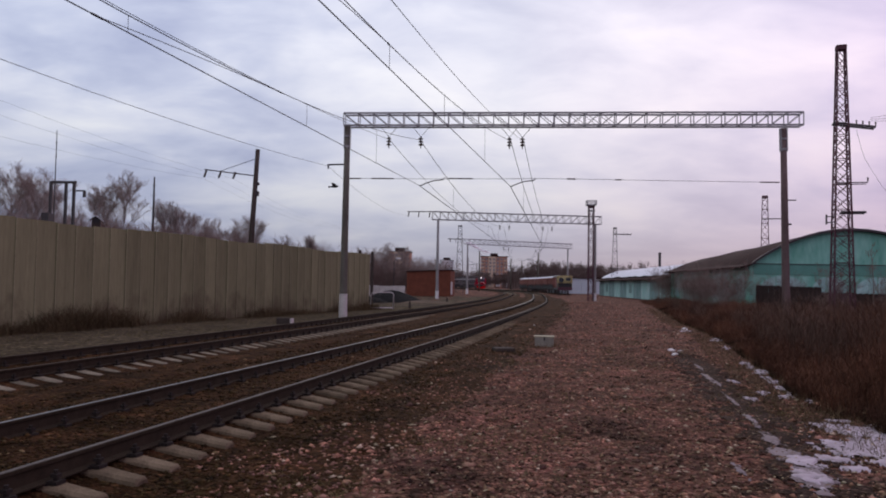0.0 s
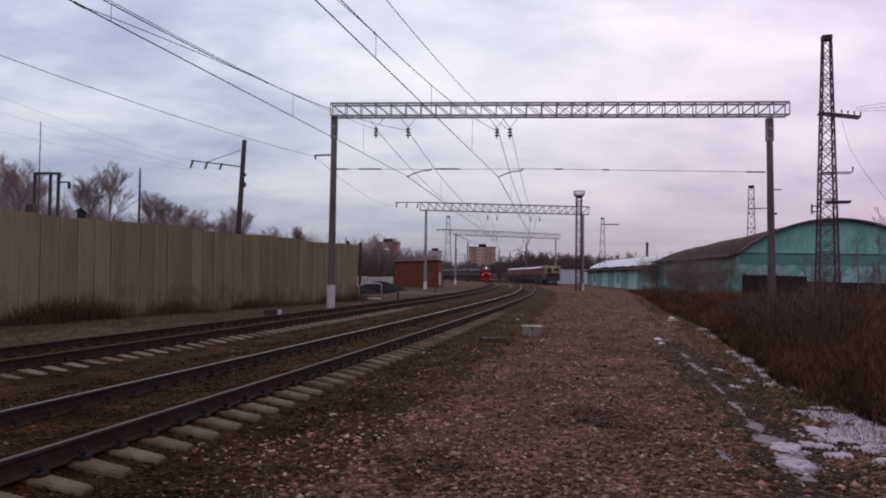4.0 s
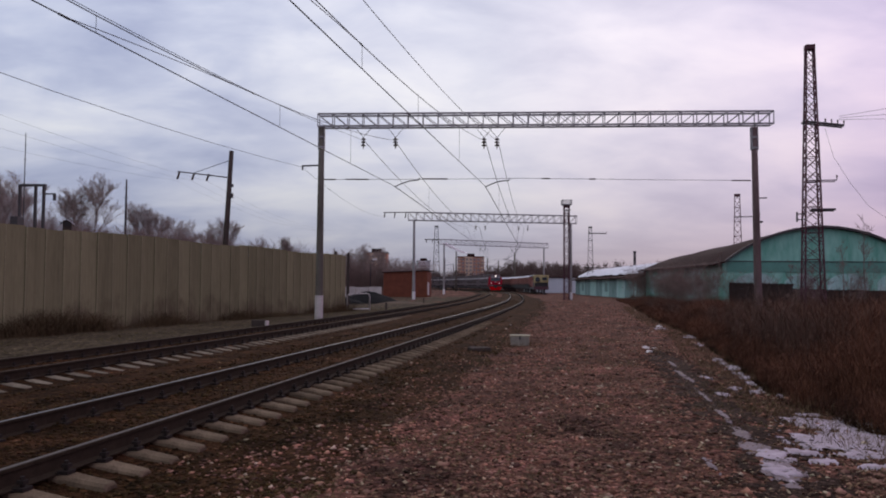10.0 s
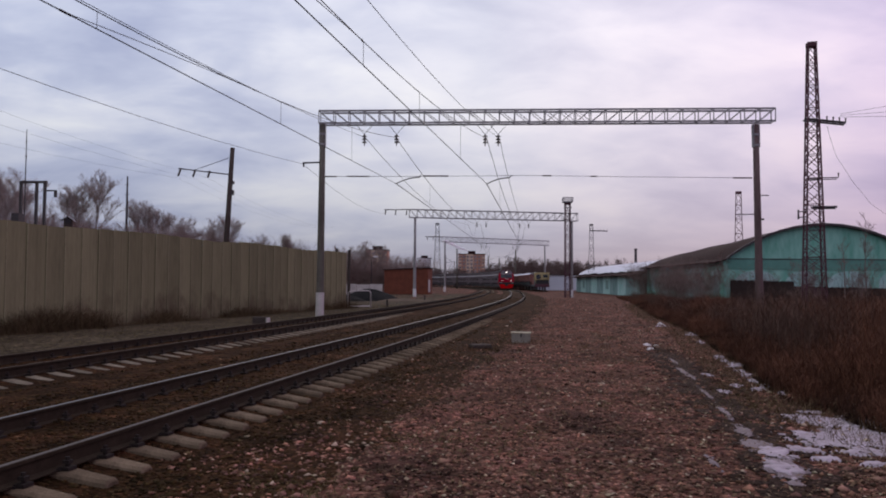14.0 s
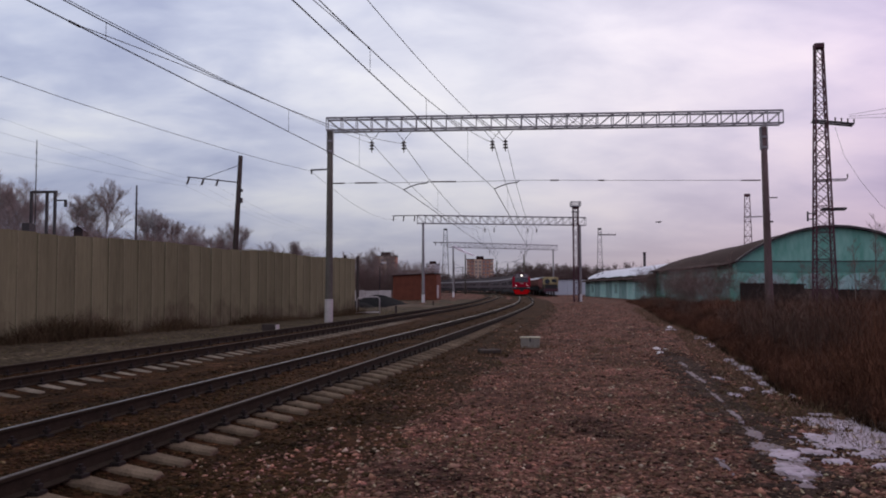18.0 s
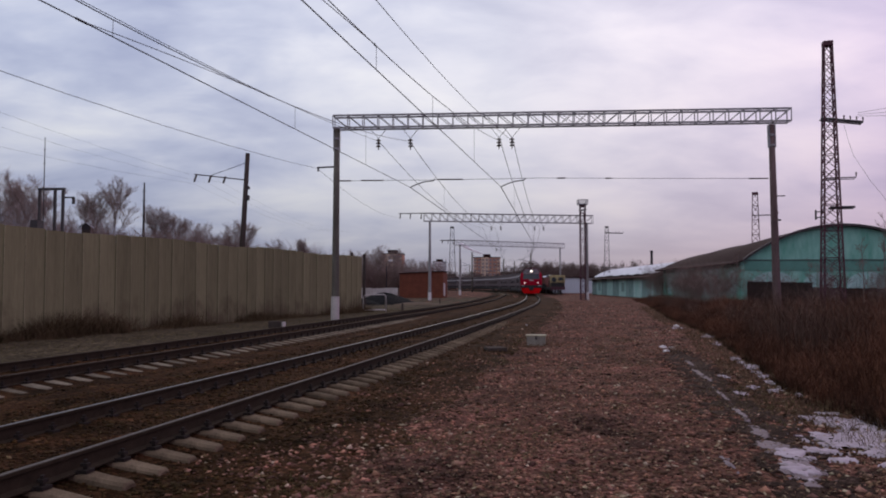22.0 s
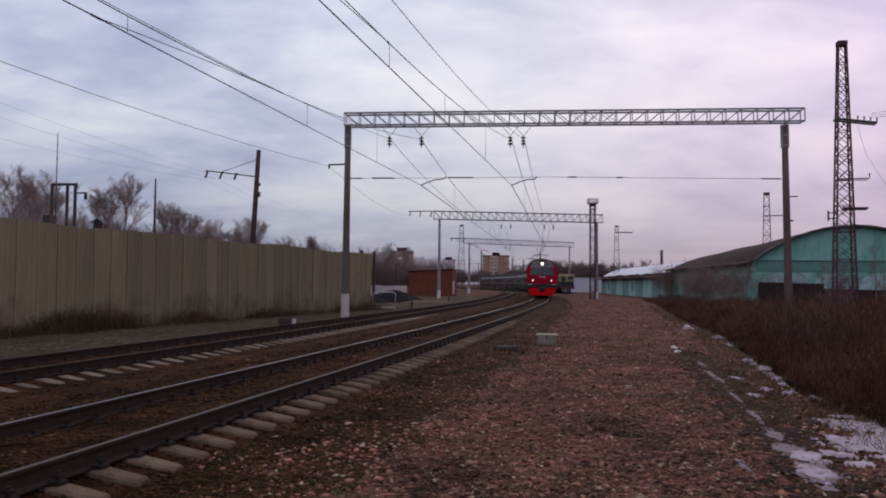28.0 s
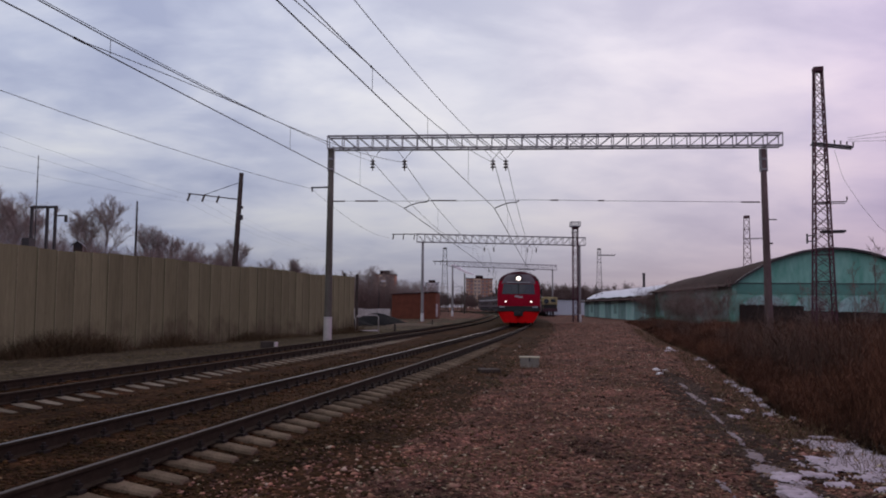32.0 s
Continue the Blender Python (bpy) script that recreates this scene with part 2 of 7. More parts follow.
M_GREEN = material("green_paint", (0.115, 0.315, 0.24), (0.28, 0.52, 0.435), rough=0.8, scale=0.7, fine=3.0, bump=0.15, spread=0.5, stretch=(1.0, 1.0, 0.3))
M_GREEN_PALE = material("green_paint_faded", (0.24, 0.43, 0.39), (0.43, 0.57, 0.55), rough=0.85, scale=0.9, fine=4, bump=0.15, stretch=(1.0, 1.0, 0.4))
M_ROOF = material("roof_felt", (0.034, 0.0145, 0.014), (0.018, 0.008, 0.008), rough=0.95, scale=0.8, fine=8, bump=0.3)
M_SNOW = material("snow", (0.55, 0.47, 0.51), (0.2, 0.158, 0.16), rough=0.9, scale=2.4, fine=13, bump=0.5, spread=0.75)
M_BRICK = material("red_brick", (0.2, 0.068, 0.042), (0.125, 0.046, 0.031), rough=0.9, scale=1.2, fine=12, bump=0.2, per=0.12)
M_BARK = material("bark", (0.23, 0.19, 0.17), (0.135, 0.11, 0.098), rough=0.95, scale=6, fine=40, bump=0.4)
M_TWIG = material("twigs", (0.33, 0.265, 0.235), (0.2, 0.16, 0.142), rough=0.95, bump=0, per=0.3)
M_BRUSH = material("dry_brush", (0.18, 0.078, 0.046), (0.032, 0.017, 0.0125), rough=0.95, scale=0.3, fine=1.6, bump=0, per=0.65)
M_GRASS = material("dry_grass", (0.15, 0.10, 0.055), (0.085, 0.055, 0.032), rough=0.95, scale=0.5, fine=4, bump=0, per=0.45)
M_WOOD = material("weathered_wood", (0.075, 0.06, 0.052), (0.045, 0.035, 0.03), rough=0.9, scale=4, fine=40, bump=0.3)
M_BLACK = material("black", (0.015, 0.014, 0.014), rough=0.7, bump=0.05)
M_COAL = material("coal", (0.014, 0.013, 0.013), (0.007, 0.007, 0.007), rough=0.95, scale=3, fine=12, bump=0.8, dist=0.08)
M_TAN = material("dry_earth", (0.13, 0.095, 0.066), (0.08, 0.06, 0.042), rough=0.95, scale=0.6, fine=8, bump=0.5)
M_RED = material("train_red", (0.31, 0.007, 0.024), (0.25, 0.006, 0.019), rough=0.76, bump=0.02)
M_RED_BRIGHT = material("train_red_skirt", (0.60, 0.006, 0.008), (0.48, 0.005, 0.007), rough=0.76, bump=0.03)
M_TGREY = material("train_grey", (0.13, 0.1, 0.104), (0.094, 0.072, 0.076), rough=0.78, bump=0.03, scale=1.0)
M_TROOF = material("train_roof", (0.032, 0.022, 0.025), (0.02, 0.014, 0.016), rough=0.82, bump=0.05)
M_TRIM = material("train_roof_edge", (0.42, 0.41, 0.42), (0.33, 0.32, 0.33), rough=0.5)
M_GLASS = glass("dark_glass", (0.02, 0.022, 0.026))
M_LAMP = material("headlamp", (1, 1, 1), rough=0.3, bump=0, emit=((1.0, 0.84, 0.74), 1.7))
M_LAMP2 = material("marker_lamp", (1, 1, 1), rough=0.3, bump=0, emit=((1.0, 0.62, 0.66), 2.0))
M_YELLOW = material("yellow_paint", (0.44, 0.36, 0.18), (0.24, 0.19, 0.10), rough=0.8, scale=0.9, fine=5)
M_WAGON = material("wagon_paint", (0.27, 0.125, 0.105), (0.17, 0.08, 0.07), rough=0.85, scale=0.6, fine=5, bump=0.1)
M_PALE = material("pale_wall", (0.52, 0.56, 0.59), (0.44, 0.475, 0.505), rough=0.8, scale=0.8, fine=6)
M_HOUSE_A = material("house_brick_wall", (0.42, 0.22, 0.155), (0.36, 0.19, 0.135), rough=0.9, scale=0.2, fine=1.5)
M_HOUSE_B = material("house_pale_wall", (0.62, 0.47, 0.34), (0.55, 0.41, 0.30), rough=0.9, scale=0.2, fine=1.5)
M_BOX = material("relay_box_concrete", (0.31, 0.28, 0.235), (0.19, 0.17, 0.14), rough=0.9, scale=6, fine=40, bump=0.3)
M_SMOKE = material("steam", (0.95, 0.94, 0.96), (0.92, 0.9, 0.93), rough=1.0, bump=0)
M_LEAF = material("dead_leaves", (0.16, 0.105, 0.06), (0.06, 0.04, 0.024), rough=0.9, scale=0.8, fine=20, bump=0, per=0.7, vary=((0.3, 0.24, 0.15), 0.93))
M_LITTER = material("litter", (0.75, 0.72, 0.70), (0.6, 0.56, 0.53), rough=0.6, scale=8, fine=40)
M_WEEDS = material("dark_weeds", (0.12, 0.085, 0.046), (0.06, 0.043, 0.024), rough=0.95, scale=0.5, fine=3, bump=0, per=0.4)
M_HAZY_TWIG = material("far_twigs", (0.15, 0.107, 0.095), (0.10, 0.072, 0.064), rough=0.95, bump=0, per=0.2)
M_PLANK = material("dark_planks", (0.048, 0.035, 0.03), (0.026, 0.019, 0.017), rough=0.9, scale=3, fine=20)
M_DIM_WHITE = material("grimy_whitewash", (0.58, 0.54, 0.50), (0.36, 0.33, 0.30), rough=0.9, scale=1.5, fine=10)
M_PANE = material("hazy_pane", (0.22, 0.18, 0.175), (0.17, 0.14, 0.14), rough=0.3, bump=0)
M_ROOF_SNOW = material("roof_snow", (0.72, 0.72, 0.76), (0.55, 0.53, 0.55), rough=0.9, scale=0.8, fine=5, bump=0.4)
def stone_tints(m):
    """Grey, tan, reddish and dark stones among the brown ones."""
    nt = m.node_tree
    n, l = nt.nodes, nt.links
    b = n["Principled BSDF"]
    col = b.inputs["Base Color"].links[0].from_socket
    geo = n.new("ShaderNodeNewGeometry")
    k = n.new("ShaderNodeMath")
    k.operation, k.inputs[1].default_value = "MULTIPLY", 13.7
    fr = n.new("ShaderNodeMath")
    fr.operation = "FRACT"
    rp = n.new("ShaderNodeValToRGB")
    rp.color_ramp.interpolation = "CONSTANT"
    tints = ((0.0, (1.0, 1.0, 1.0)), (0.3, (0.98, 1.02, 0.95)), (0.5, (1.14, 1.06, 0.94)), (0.68, (0.6, 0.6, 0.64)), (0.84, (1.1, 0.98, 0.9)), (0.94, (1.3, 1.28, 1.12)))
    while len(rp.color_ramp.elements) < len(tints):
        rp.color_ramp.elements.new(0.5)
    for e, (p, c) in zip(rp.color_ramp.elements, tints):
        e.position, e.color = p, (*c, 1)
    mx = n.new("ShaderNodeMix")
    mx.data_type, mx.blend_type = "RGBA", "MULTIPLY"
    mx.inputs[0].default_value = 1.0
    l.new(geo.outputs["Random Per Island"], k.inputs[0]), l.new(k.outputs[0], fr.inputs[0]), l.new(fr.outputs[0], rp.inputs[0])
    l.new(col, mx.inputs[6]), l.new(rp.outputs[0], mx.inputs[7]), l.new(mx.outputs[2], b.inputs["Base Color"])


def ground_patches(m):
    """Uneven dirt on the ground: damp dark, olive and reddish patches of a step or two across."""
    nt = m.node_tree
    n, l = nt.nodes, nt.links
    b = n["Principled BSDF"]
    col = b.inputs["Base Color"].links[0].from_socket
    geo = n.new("ShaderNodeNewGeometry")
    for sc, det, stops in ((0.75, 3, ((0.32, (0.6, 0.62, 0.64)), (0.44, (0.92, 0.94, 0.92)), (0.54, (1.16, 1.12, 1.11)), (0.68, (1.38, 1.28, 1.32)))),
                           (2.6, 4, ((0.34, (0.6, 0.64, 0.6)), (0.46, (1.0, 1.02, 0.97)), (0.62, (1.24, 1.17, 1.17))))):
        ns = n.new("ShaderNodeTexNoise")
        ns.inputs["Scale"].default_value, ns.inputs["Detail"].default_value, ns.inputs["Roughness"].default_value, ns.inputs["Distortion"].default_value = sc, det, 0.6, 0.8
        rp = n.new("ShaderNodeValToRGB")
        while len(rp.color_ramp.elements) < len(stops):
            rp.color_ramp.elements.new(0.5)
        for e, (q, c) in zip(rp.color_ramp.elements, stops):
            e.position, e.color = q, (*c, 1)
        mx = n.new("ShaderNodeMix")
        mx.data_type, mx.blend_type = "RGBA", "MULTIPLY"
        mx.inputs[0].default_value = 1.0
        l.new(geo.outputs["Position"], ns.inputs["Vector"]), l.new(ns.outputs[0], rp.inputs[0])
        l.new(col, mx.inputs[6]), l.new(rp.outputs[0], mx.inputs[7])
        col = mx.outputs[2]
    l.new(col, b.inputs["Base Color"])


stone_tints(M_STONE)
stone_tints(M_STONE_DARK)
for m in (M_STONE, M_STONE_DARK, M_GRAVEL, M_BALLAST):
    ground_patches(m)


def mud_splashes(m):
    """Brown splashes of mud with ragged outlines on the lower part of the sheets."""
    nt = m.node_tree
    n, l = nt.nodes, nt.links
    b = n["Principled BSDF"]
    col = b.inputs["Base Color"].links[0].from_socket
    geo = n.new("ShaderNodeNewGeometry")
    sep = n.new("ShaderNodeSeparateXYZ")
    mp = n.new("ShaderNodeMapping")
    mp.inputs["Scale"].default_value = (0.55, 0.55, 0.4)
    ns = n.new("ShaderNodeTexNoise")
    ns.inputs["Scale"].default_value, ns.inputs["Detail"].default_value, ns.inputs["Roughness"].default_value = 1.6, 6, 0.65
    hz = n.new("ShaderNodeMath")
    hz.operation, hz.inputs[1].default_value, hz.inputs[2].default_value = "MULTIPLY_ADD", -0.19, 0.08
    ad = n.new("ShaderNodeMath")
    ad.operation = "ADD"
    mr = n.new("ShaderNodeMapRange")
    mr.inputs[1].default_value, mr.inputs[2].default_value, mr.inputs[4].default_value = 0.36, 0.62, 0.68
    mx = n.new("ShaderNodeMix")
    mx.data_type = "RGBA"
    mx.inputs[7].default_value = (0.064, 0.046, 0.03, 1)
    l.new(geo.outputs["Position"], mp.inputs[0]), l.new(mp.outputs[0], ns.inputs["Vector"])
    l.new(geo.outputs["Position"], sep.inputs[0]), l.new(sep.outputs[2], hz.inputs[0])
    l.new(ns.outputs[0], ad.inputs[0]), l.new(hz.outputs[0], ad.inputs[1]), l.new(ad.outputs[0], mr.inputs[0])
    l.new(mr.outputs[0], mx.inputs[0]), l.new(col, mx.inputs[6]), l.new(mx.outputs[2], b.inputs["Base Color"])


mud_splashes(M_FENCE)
M_SCREEN = material("windscreen_glass", (0.045, 0.042, 0.05), (0.03, 0.028, 0.034), rough=0.15, bump=0)
M_BAND = material("shed_band", (0.135, 0.3, 0.245), (0.105, 0.23, 0.19), rough=0.85, scale=0.8, fine=5)
M_VERGE = material("verge_grass", (0.13, 0.11, 0.0454), (0.075, 0.062, 0.0273), rough=0.95, scale=0.5, fine=4, bump=0, per=0.45)


def thin_steam():
    nt = M_SMOKE.node_tree
    tr, mx = nt.nodes.new("ShaderNodeBsdfTranslucent"), nt.nodes.new("ShaderNodeMixShader")
    tr.inputs[0].default_value = (0.95, 0.93, 0.95, 1)
    mx.inputs[0].default_value = 0.5
    nt.links.new(nt.nodes["Principled BSDF"].outputs[0], mx.inputs[1]), nt.links.new(tr.outputs[0], mx.inputs[2])
    nt.links.new(mx.outputs[0], nt.nodes["Material Output"].inputs[0])


thin_steam()
M_COWL = material("train_dark_red", (0.07, 0.022, 0.028), (0.045, 0.016, 0.02), rough=0.76, bump=0.03)
M_SOIL = gravel("verge_soil", ((0.085, 0.068, 0.045), (0.046, 0.037, 0.024)), 11.0, 0.8)
M_BRUSH_GREY = material("grey_brush", (0.12, 0.075, 0.056), (0.066, 0.04, 0.031), rough=0.95, scale=0.4, fine=2, bump=0, per=0.4)
M_SLUSH = material("slush", (0.27, 0.22, 0.225), (0.11, 0.083, 0.079), rough=0.8, scale=2.5, fine=12, bump=0.3, spread=0.8)
# near-black: the shade beneath the brush is in this soil colour
M_SHADED_SOIL = gravel("shaded_brush_soil", ((0.024, 0.014, 0.0095), (0.012, 0.0072, 0.005)), 14.0, 0.8)
M_MUD = gravel("wet_mud", ((0.058, 0.038, 0.03), (0.03, 0.0195, 0.015)), 26.0, 0.7)
# dark twigs, deepened further to stand for shadow inside the near brush
M_UNDER = material("shade_dark_undergrowth", (0.036, 0.019, 0.013), (0.018, 0.010, 0.0072), rough=0.95, scale=0.6, fine=3, bump=0, per=0.5)
# right pole's concrete, with the lens's magenta tint put into its colour
M_POLE_REDDISH = material("reddish_pole_concrete", (0.165, 0.112, 0.108), (0.085, 0.058, 0.056), rough=0.9, scale=2.5, fine=30, bump=0.25, stretch=(1.5, 1.5, 0.4))
M_BUSH = material("bush_twigs", (0.23, 0.16, 0.14), (0.135, 0.094, 0.082), rough=0.95, bump=0, per=0.25)
M_GREEN_GREY = material("green_wash_worn", (0.12, 0.22, 0.20), (0.27, 0.36, 0.35), rough=0.85, scale=0.7, fine=3.5, bump=0.15, stretch=(1.0, 1.0, 0.5))
M_FOREHEAD = material("train_forehead", (0.115, 0.092, 0.1), (0.08, 0.064, 0.07), rough=0.6, bump=0.03)
# paler than the sheet: the highlight on each lip, as colour
M_FENCE_EDGE = material("sheet_edge_highlight", (0.31, 0.295, 0.175), (0.18, 0.172, 0.1), rough=0.8, scale=2.0, fine=12, bump=0.05)
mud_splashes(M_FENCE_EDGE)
M_BOX_LID = material("relay_box_lid", (0.42, 0.39, 0.28), (0.29, 0.26, 0.18), rough=0.9, scale=6, fine=40, bump=0.2)


# ---- mesh helpers ----
class Mesh:
    """Gathers vertices and faces of one part."""

    def __init__(self):
        self.v, self.f = [], []

    def add(self, verts, faces):
        k = len(self.v)
        self.v += [tuple(p) for p in verts]
        self.f += [tuple(i + k for i in q) for q in faces]
        return self

    def box(self, x0, x1, y0, y1, z0, z1, b=0.0, m=None):
        """A box; b: bevel of the upper and lower edges and the corners."""
        if b <= 0:
            v = [(x, y, z) for z in (z0, z1) for x, y in ((x0, y0), (x1, y0), (x1, y1), (x0, y1))]
            f = [(3, 2, 1, 0), (4, 5, 6, 7), (0, 1, 5, 4), (1, 2, 6, 5), (2, 3, 7, 6), (3, 0, 4, 7)]
        else:
            def ring(z, i):
                return [(x0 + b + i, y0 + i, z), (x1 - b - i, y0 + i, z), (x1 - i, y0 + b + i, z), (x1 - i, y1 - b - i, z), (x1 - b - i, y1 - i, z), (x0 + b + i, y1 - i, z), (x0 + i, y1 - b - i, z), (x0 + i, y0 + b + i, z)]
            v = ring(z0, b * 0.7) + ring(z0 + b, 0) + ring(z1 - b, 0) + ring(z1, b * 0.7)
            f = [tuple(range(7, -1, -1)), tuple(range(24, 32))]
            for k in range(3):
                f += [(k * 8 + i, k * 8 + (i + 1) % 8, k * 8 + 8 + (i + 1) % 8, k * 8 + 8 + i) for i in range(8)]
        if m is not None:
            v = [m @ Vector(p) for p in v]
        return self.add(v, f)

    def bar(self, p, q, w, h=None):
        """A square bar from p to q."""
        p, q = Vector(p), Vector(q)
        h = h or w
        d = (q - p).normalized()
        up = Vector((0, 0, 1)) if abs(d.z) < 0.95 else Vector((0, 1, 0))
        s = d.cross(up).normalized()
        u = s.cross(d)
        c = [s * (a * w / 2) + u * (b * h / 2) for a, b in ((-1, -1), (1, -1), (1, 1), (-1, 1))]
        return self.add([p + o for o in c] + [q + o for o in c], [(3, 2, 1, 0), (4, 5, 6, 7), (0, 1, 5, 4), (1, 2, 6, 5), (2, 3, 7, 6), (3, 0, 4, 7)])

    def tube(self, path, r, n=6, caps=True):
        """A round tube along path; r: one radius or one a point."""
        path = [Vector(p) for p in path]
        rs = r if isinstance(r, (list, tuple)) else [r] * len(path)
        v, f = [], []
        for i, p in enumerate(path):
            d = (path[min(i + 1, len(path) - 1)] - path[max(i - 1, 0)]).normalized()
            up = Vector((0, 0, 1)) if abs(d.z) < 0.9 else Vector((1, 0, 0))
            s = d.cross(up).normalized()
            u = s.cross(d)
            v += [p + (s * math.cos(2 * math.pi * k / n) + u * math.sin(2 * math.pi * k / n)) * rs[i] for k in range(n)]
        for i in range(len(path) - 1):
            f += [(i * n + k, i * n + (k + 1) % n, (i + 1) * n + (k + 1) % n, (i + 1) * n + k) for k in range(n)]
        if caps:
            f += [tuple(range(n - 1, -1, -1)), tuple(range(len(v) - n, len(v)))]
        return self.add(v, f)

    def loft(self, rings, closed=True, caps=True):
        """Joins rings with the same number of points."""
        n = len(rings[0])
        v = [p for r in rings for p in r]
        f = []
        for i in range(len(rings) - 1):
            f += [(i * n + k, i * n + (k + 1) % n, (i + 1) * n + (k + 1) % n, (i + 1) * n + k) for k in range(n if closed else n - 1)]
        if caps:
            f += [tuple(range(n - 1, -1, -1)), tuple(range(len(v) - n, len(v)))]
        return self.add(v, f)

    def data(self, name, mat, smooth=False):
        me = bpy.data.meshes.new(name)
        me.from_pydata(self.v, [], self.f)
        me.materials.append(mat)
        if smooth:
            me.polygons.foreach_set("use_smooth", [True] * len(me.polygons))
        return me


def thing(name, m, label, category, group="", kind=""):
    ob = new(name)
    ob.empty_display_size = 0.2
    ob.matrix_basis = m
    return tagged(ob, label, category, group, kind)


def part(name, mesh, mat, parent=None, label="", smooth=False, m=None, kind=""):
    ob = new(name, mesh.data(name, mat, smooth) if isinstance(mesh, Mesh) else mesh)
    if parent is not None:
        ob.parent = parent
    if m is not None:
        ob.matrix_basis = m
    return tagged(ob, label, kind=kind)


def quick_mesh(name, v, f, mat):
    """A large joined mesh out of arrays: v (n, 3), f (m, 3 or 4)."""
    me = bpy.data.meshes.new(name)
    v, f = np.asarray(v, np.float32), np.asarray(f, np.int32)
    me.vertices.add(len(v)), me.vertices.foreach_set("co", v.ravel())
    k = f.shape[1]
    me.loops.add(f.size), me.loops.foreach_set("vertex_index", f.ravel())
    me.polygons.add(len(f)), me.polygons.foreach_set("loop_start", np.arange(0, f.size, k, dtype=np.int32))
    me.update(calc_edges=True)
    me.materials.append(mat)
    return me


# ---- the line of the tracks ----
SLOPE_Y = [-60, 0, 30, 55, 78, 104, 126, 148, 174, 200, 222, 251, 300, 400, 560]
SLOPE = [0.235, 0.222, 0.20, 0.185, 0.142, 0.115, 0.112, 0.092, 0.048, -0.008, -0.066, -0.138, -0.25, -0.45, -0.72]
_y = np.arange(-60, 560, 0.5)
_s = np.interp(_y, SLOPE_Y, SLOPE)
_s = np.convolve(np.pad(_s, 20, "edge"), np.ones(41) / 41, "valid")
_x = np.concatenate([[0], np.cumsum((_s[1:] + _s[:-1]) * 0.25)])
_x += 4.2 - np.interp(47.4, _y, _x)
_a = np.concatenate([[0], np.cumsum(np.hypot(np.diff(_x), 0.5))])
_a -= np.interp(0.0, _y, _a)


def on_line(a, off=0.0):
    """The place a metres along the near track, off metres to its right, and the heading there."""
    y = np.interp(a, _a, _y)
    x, s = np.interp(y, _y, _x), np.interp(y, _y, _s)
    k = 1 / math.hypot(1, s)
    return Vector((x + off * k, y - off * s * k, 0)), math.atan(s)


def along_at(y):
    return float(np.interp(y, _y, _a))


RAIL_Z, SLEEPER_Z = 0.25, 0.06
FAR_OFF = -5.05


# ---- ground ----
def ground_z(x, y):
    p = Vector((x * 0.7, y * 0.7, 0))
    side = x - float(np.interp(y, _y, _x))
    low = min(1, max(0, (3.25 - side + 0.5 * noise.noise(p * 1.3)) / 0.8)) if side > -2 else min(1, max(0, (side + 6.8) / 0.5))
    return -0.02 - 0.12 * low + 0.035 * noise.noise(p) + 0.02 * noise.noise(p * 3.1)


GRID = []


def ground_at(x, y):
    """Height of the ground sheet at arrays of places near the camera."""
    i = np.clip((np.asarray(x) + 40) * 2, 0, 159.9)
    j = np.clip((np.asarray(y) + 10) * 2, 0, 159.9)
    a, b = i.astype(int), j.astype(int)
    u, w, g = i - a, j - b, GRID[0]
    return (g[b, a] * (1 - u) + g[b, a + 1] * u) * (1 - w) + (g[b + 1, a] * (1 - u) + g[b + 1, a + 1] * u) * w


def make_ground():
    xs = np.concatenate([-np.geomspace(2600, 42, 26), np.arange(-40, 40.1, 0.5), np.geomspace(42, 2600, 26)])
    ys = np.concatenate([-np.geomspace(600, 12, 12), np.arange(-10, 70.1, 0.5), np.geomspace(72, 3000, 44)])
    gx, gy = np.meshgrid(xs, ys)
    z = np.zeros_like(gx)
    near = (np.abs(gx) < 60) & (gy < 120)
    for i, j in np.argwhere(near):
        z[i, j] = ground_z(gx[i, j], gy[i, j])
    GRID.append(z[12:173, 26:187])
    v = np.stack([gx, gy, z], -1).reshape(-1, 3)
    n, m = len(xs), len(ys)
    i, j = np.meshgrid(np.arange(n - 1), np.arange(m - 1))
    a = (j * n + i).ravel()
    f = np.stack([a, a + 1, a + n + 1, a + n], 1)
    me = quick_mesh("ground", v, f, M_GRAVEL)
    me.polygons.foreach_set("use_smooth", [True] * len(me.polygons))
    tagged(new("ground", me), "brown trodden gravel ground beside the railway", "ground", kind="structure")


make_ground()


def make_verge():
    """Bare grey soil between the far track and the fence, and round the hut."""
    v, f = [], []
    ys = list(np.arange(6, 130, 0.5))
    for y in ys:
        x1 = float(np.interp(y, _y, _x)) - 7.0
        x0 = min(x1 - 1.0, float(np.interp(y, [10.9, 53.2, 60, 130], [-18.6, -5.7, -20, -24])))
        for k in range(25):
            x = x0 + (x1 - x0) * k / 24
            v.append((x, y, ground_z(x, y) + 0.012))
    for j in range(len(ys) - 1):
        f += [(j * 25 + k, j * 25 + k + 1, j * 25 + 26 + k, j * 25 + 25 + k) for k in range(24)]
    me = quick_mesh("verge", np.array(v), np.array(f), M_SOIL)
    me.polygons.foreach_set("use_smooth", [True] * len(me.polygons))
    tagged(new("verge", me), "bare grey brown soil verge below the fence", "ground", kind="structure")


make_verge()


